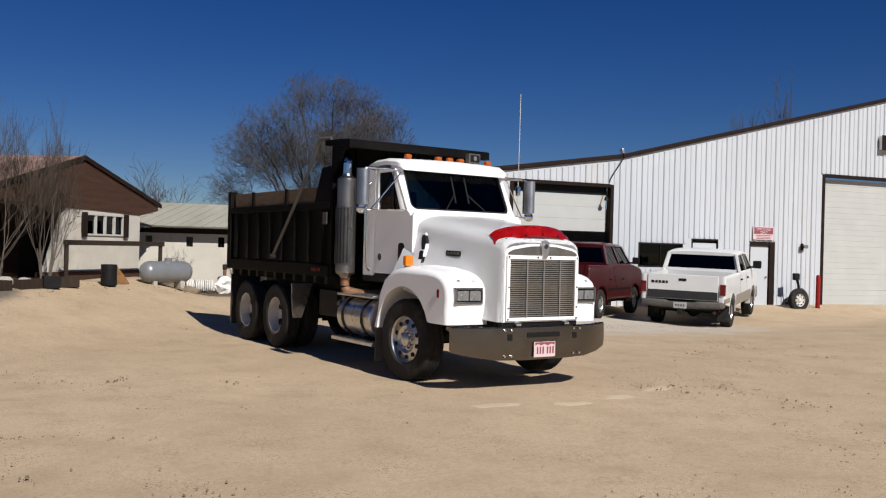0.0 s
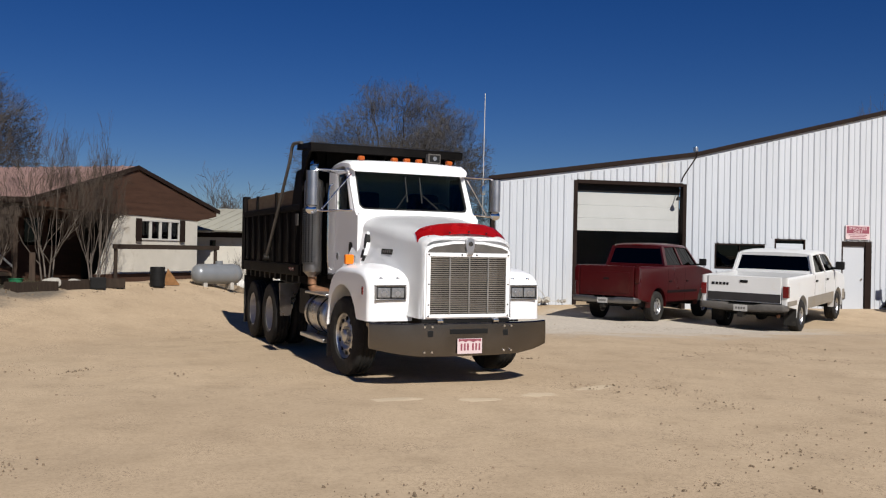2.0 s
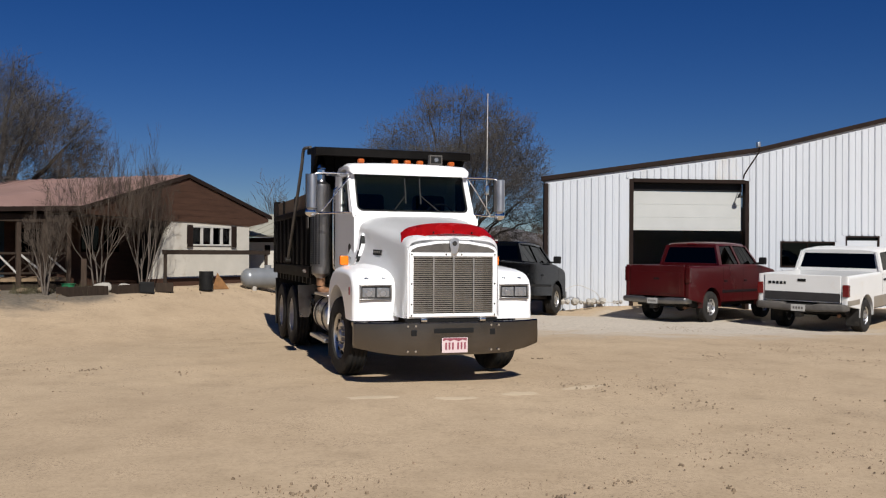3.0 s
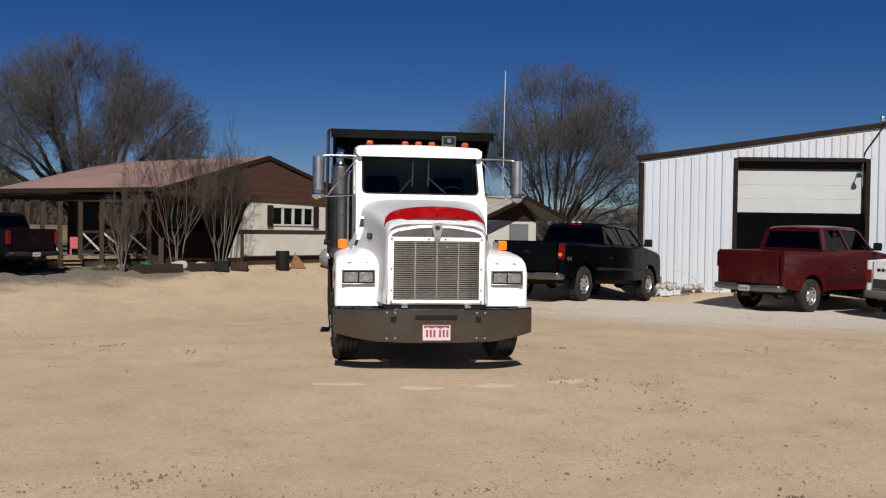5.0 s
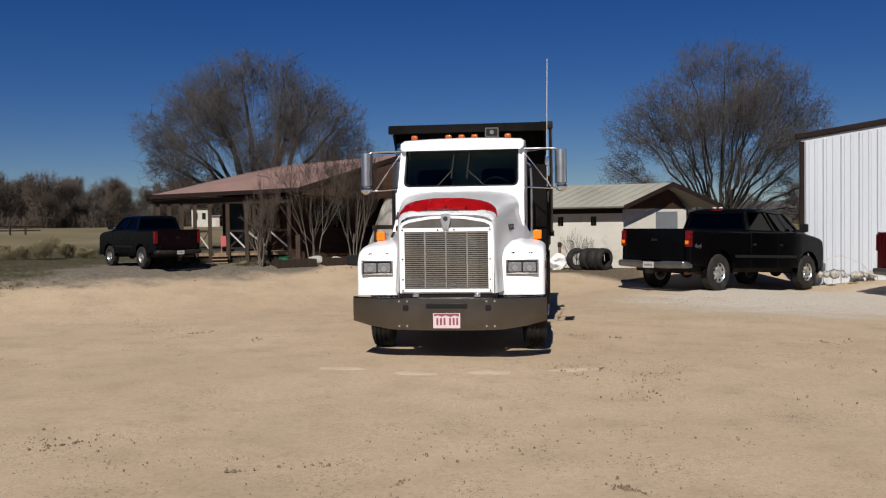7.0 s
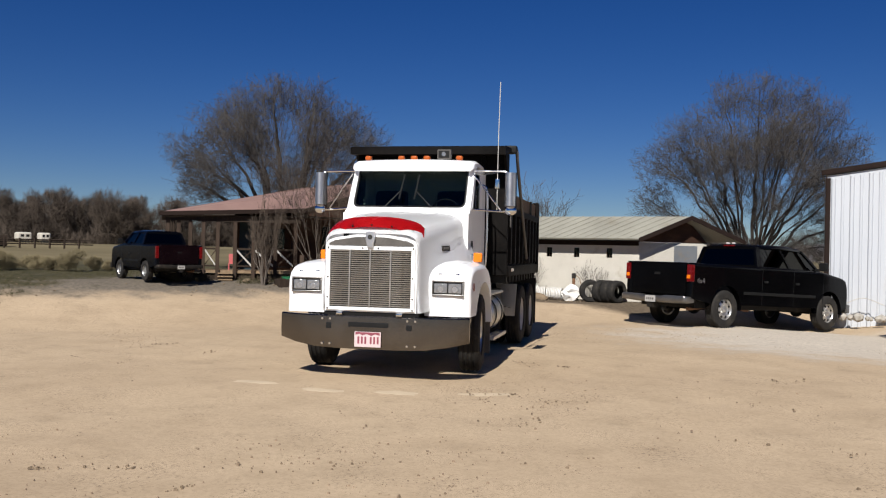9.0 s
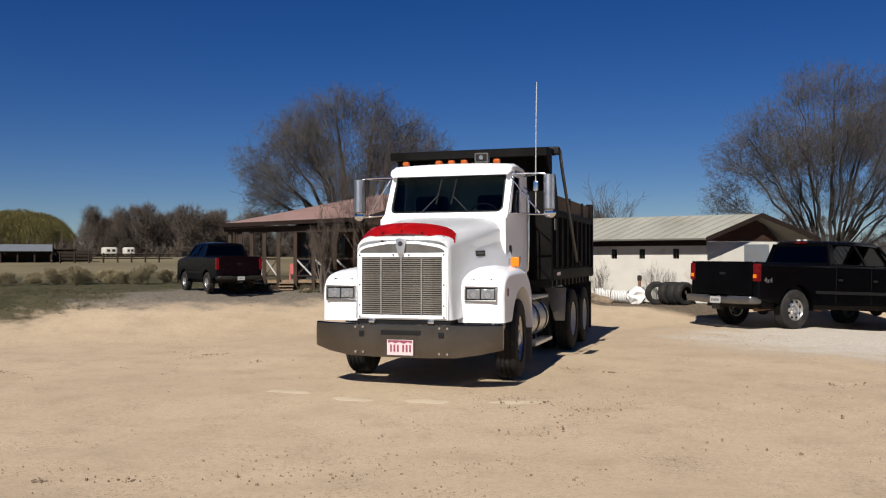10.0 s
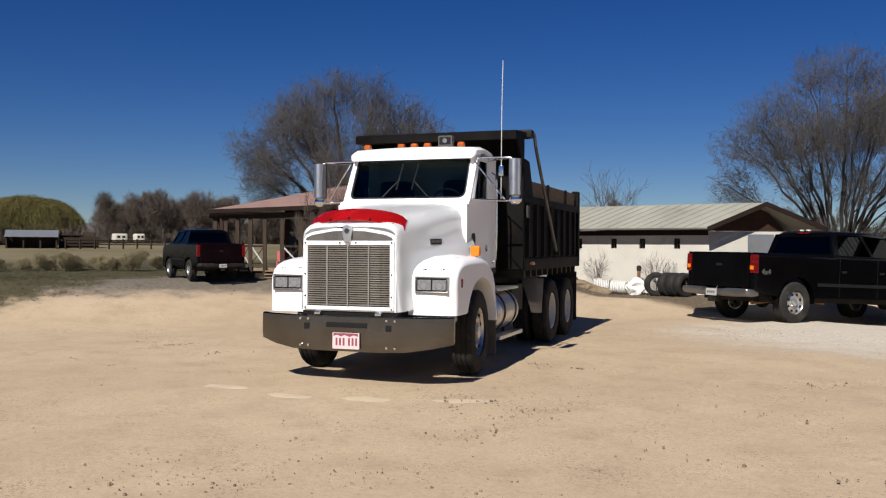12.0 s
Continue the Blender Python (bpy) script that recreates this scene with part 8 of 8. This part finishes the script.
# open-fronted field shed
x, y = far_point(133.0, 46)
fs = thing("field_shed", pose(x, y, ground_z(x, y) - 0.05, 0, 0, 40) @ Matrix.Diagonal((0.84, 0.84, 0.84, 1)), "dark open-fronted field shed with a pale metal roof", "shed")
part("roof", ext(B(), [(-0.60, 0.66), (0.45, 1.02), (0.45, 1.06), (-0.60, 0.70)], "x", -1.35, 1.35), M["tank_paint"], fs, "pale tin roof")
part("wall_back", bx(B(), -1.3, 1.3, 0.36, 0.42, 0, 0.96), M["old_wood"], fs)
for x0 in (-1.3, -0.45, 0.4, 1.22):
    part("post", bx(B(), x0, x0 + 0.08, -0.45, -0.40, 0, 0.70), M["old_wood"], fs)
for x0 in (-1.3, 1.24):
    part("wall_side", bx(B(), x0, x0 + 0.05, -0.36, 0.35, 0, 0.72), M["old_wood"], fs)


def camper(deg, d, w, label):
    x, y = far_point(deg, d)
    ob = thing("camper", pose(x, y, ground_z(x, y) - 0.05, 0, 0, deg - 90 + 15) @ Matrix.Diagonal((0.85, 0.7, 0.62, 1)), label, "caravan", "campers beyond the field")
    part("body", bx(B(), -w, w, -0.5, 0.5, 0.22, 1.0, 0.14, 3), M["stucco"], ob)
    for x0 in (-w * 0.6, w * 0.15):
        part("window", bx(B(), x0, x0 + w * 0.45, -0.508, -0.49, 0.58, 0.8, 0.02), M["black"], ob)
    for sx in (-1, 1):
        bm = B()
        cy(bm, (sx * w * 0.4, -0.45, 0.15), (sx * w * 0.4, -0.3, 0.15), 0.15, n=12)
        part("wheel", bm, M["rubber"], ob)


camper(128.2, 56, 0.46, "white caravan parked far off beyond the field")
camper(127.1, 56, 0.34, "smaller white caravan beyond the field")
far_house = thing("far_house", pose(-19.3, 41.3, ground_z(-19.3, 41.3), 0, 0, 22) @ Matrix.Diagonal((1.05, 1.05, 1.75, 1)), "small pale flat-roofed house far beyond the porch", "house")
part("wall", bx(B(), -0.50, 0.50, -0.3, 0.3, -0.1, 0.62), M["stucco"], far_house)
part("roof", bx(B(), -0.60, 0.62, -0.42, 0.4, 0.622, 0.68, 0.01), M["brown_trim"], far_house)
part("lean_to", bx(B(), 0.502, 1.05, -0.25, 0.3, -0.1, 0.34), M["stucco"], far_house)
part("lean_to_roof", bx(B(), 0.505, 1.12, -0.34, 0.34, 0.342, 0.38, 0.01), M["tank_paint"], far_house)
for x0 in (-0.36, 0.08):
    part("window", bx(B(), x0, x0 + 0.2, -0.306, -0.29, 0.24, 0.46), M["black"], far_house)
# low dark stock pens beside the field shed
for deg, w, h in ((130.9, 0.55, 0.62), (129.9, 0.42, 0.52)):
    x, y = far_point(deg, 46.5)
    pen = thing("stock_pen", pose(x, y, ground_z(x, y) - 0.05, 0, 0, deg - 90), "low dark timber stock pen in the field", "pen", "stock pens in the field")
    part("roof", bx(B(), -w, w, -0.3, 0.35, h, h + 0.05, 0.008), M["old_wood"], pen)
    for x0 in (-w + 0.04, 0.0, w - 0.10):
        part("post", bx(B(), x0, x0 + 0.06, -0.26, -0.20, 0, h - 0.002), M["old_wood"], pen)
    for z0 in (0.12, 0.28, 0.44):
        part("board", bx(B(), -w, w, -0.30, -0.265, z0, z0 + 0.09), M["old_wood"], pen)
    part("back", bx(B(), -w, w, 0.26, 0.30, 0, h - 0.002), M["old_wood"], pen)
# rail fence out in the field
ff = thing("field_fence", Matrix(), "low dark rail fence across the far field", "fence", kind="stuff")
pts = [far_point(131.2 - k * 0.8, 45) for k in range(9)]
for (x, y), (u, w) in zip(pts, pts[1:]):
    z, z2 = ground_z(x, y), ground_z(u, w)
    part("post", bx(B(), x - 0.03, x + 0.03, y - 0.03, y + 0.03, z - 0.1, z + 0.46), M["old_wood"], ff)
    for h in (0.2, 0.4):
        part("rail", tube(B(), [(x, y, z + h), (u, w, z2 + h)], 0.028, 4), M["old_wood"], ff)


def brush(name, label, count, spot_fn, size, blades, material, seed):
    """Tufts of fine blades."""
    rnd, p0, p1 = random.Random(seed), [], []
    for _ in range(count):
        x, y = spot_fn(rnd)
        z, s = ground_z(x, y) - 0.02, size * rnd.uniform(0.5, 1.3)
        for _ in range(blades):
            a, t, h = rnd.uniform(0, 6.283), rnd.uniform(0.1, 0.8), s * rnd.uniform(0.5, 1.0)
            bx0, by0 = x + rnd.gauss(0, s * 0.3), y + rnd.gauss(0, s * 0.3)
            p0.append((bx0, by0, z))
            p1.append((bx0 + math.cos(a) * t * h * 0.8, by0 + math.sin(a) * t * h * 0.8, z + h * 0.95))
    v, f = spikes(np.array(p0), np.array(p1), np.full((len(p0), 1), size * 0.013))
    tagged(soup(name, v, f, M[material]), label, "brush", kind="stuff")


def bushes():
    """Rounded dry bushes along the field's near edge: bearing, distance, width, height."""
    rng, segs = np.random.default_rng(81), []
    for deg, d, w, h in ((133.6, 28.4, 0.55, 0.34), (132.2, 28.0, 0.62, 0.50), (131.4, 27.6, 0.50, 0.58), (130.6, 28.2, 0.58, 0.46), (129.4, 28.4, 0.60, 0.42), (128.6, 28.0, 0.55, 0.44),
                         (127.5, 27.8, 0.66, 0.62), (126.1, 28.6, 0.40, 0.42), (125.2, 28.0, 0.34, 0.30), (134.9, 28.2, 0.6, 0.36), (136.2, 28.0, 0.6, 0.44)):
        x, y = far_point(deg, d)
        z = ground_z(x, y)
        lobes = [(x + rng.normal() * w * 0.22, y + rng.normal() * w * 0.22, z + h * u, w * 0.34) for u in (0.25, 0.32, 0.4, 0.5, 0.62, 0.72)]
        for lobe in lobes:
            dirs = unit(rng.normal(size=(420, 3)))
            base = np.array(lobe[:3]) + dirs * np.array([1, 1, h / w * 0.8]) * lobe[3] * rng.random((420, 1)) ** 0.4
            base[:, 2] = np.maximum(base[:, 2], z)
            segs.append((base, base + unit(dirs + 0.6 * rng.normal(size=(420, 3)) + np.array([0, 0, 0.9])) * rng.uniform(0.06, 0.20, (420, 1)) * h))
    p0, p1 = (np.vstack(c) for c in zip(*segs))
    v, f = spikes(p0, p1, np.full((len(p0), 1), 0.007))
    tagged(soup("dry_brush", v, f, M["bush"]), "rounded dry tan bushes along the field", "brush", kind="stuff")


def grass_spot(rnd):
    while True:
        x, y = far_point(rnd.uniform(118, 146), rnd.uniform(17, 30))
        if -0.6 * x + 0.8 * y > 9.4 and x < -9.2:
            return x, y


def bed_spot(rnd):
    s = rnd.choice((rnd.uniform(0.0, 1.6), rnd.uniform(2.3, 3.2)))
    p = EL + pu * s - pn * rnd.uniform(0.05, 0.75)
    return p.x, p.y


bushes()
brush("dry_grass", "thin dry grass beside the lane", 2600, grass_spot, 0.085, 22, "dry_grass", 82)
brush("flower_bed_weeds", "dead stalks and weeds before the porch", 60, bed_spot, 0.25, 26, "dry_brush", 83)


def undergrowth():
    rng, n = np.random.default_rng(84), 26000
    deg = np.where(np.arange(n) < 19000, rng.uniform(104, 130, n), rng.uniform(129.4, 138, n))
    d = np.where(np.arange(n) < 19000, rng.uniform(59, 65, n), rng.uniform(50, 52, n))
    tall = 0.45 + 0.5 * (0.5 + 0.5 * np.sin(deg * 5.1) * np.cos(deg * 2.3)) + 0.25 * np.sin(deg * 17)
    x, y = 4.2 + d * np.cos(np.radians(deg)), -9.4 + d * np.sin(np.radians(deg))
    z = np.array([ground_z(u, w) for u, w in zip(x, y)])
    p0 = np.stack([x, y, z + tall * rng.random(n) * 0.9 - 0.1], 1)
    p1 = p0 + np.stack([rng.normal(0, 0.16, n), rng.normal(0, 0.16, n), rng.uniform(0.15, 0.5, n)], 1)
    v, f = spikes(p0, p1, np.full((n, 1), 0.02))
    tagged(soup("woodland_undergrowth", v, f, M["far_wood"]), "dark brown thicket at the foot of the far woods", "brush", kind="stuff")


undergrowth()
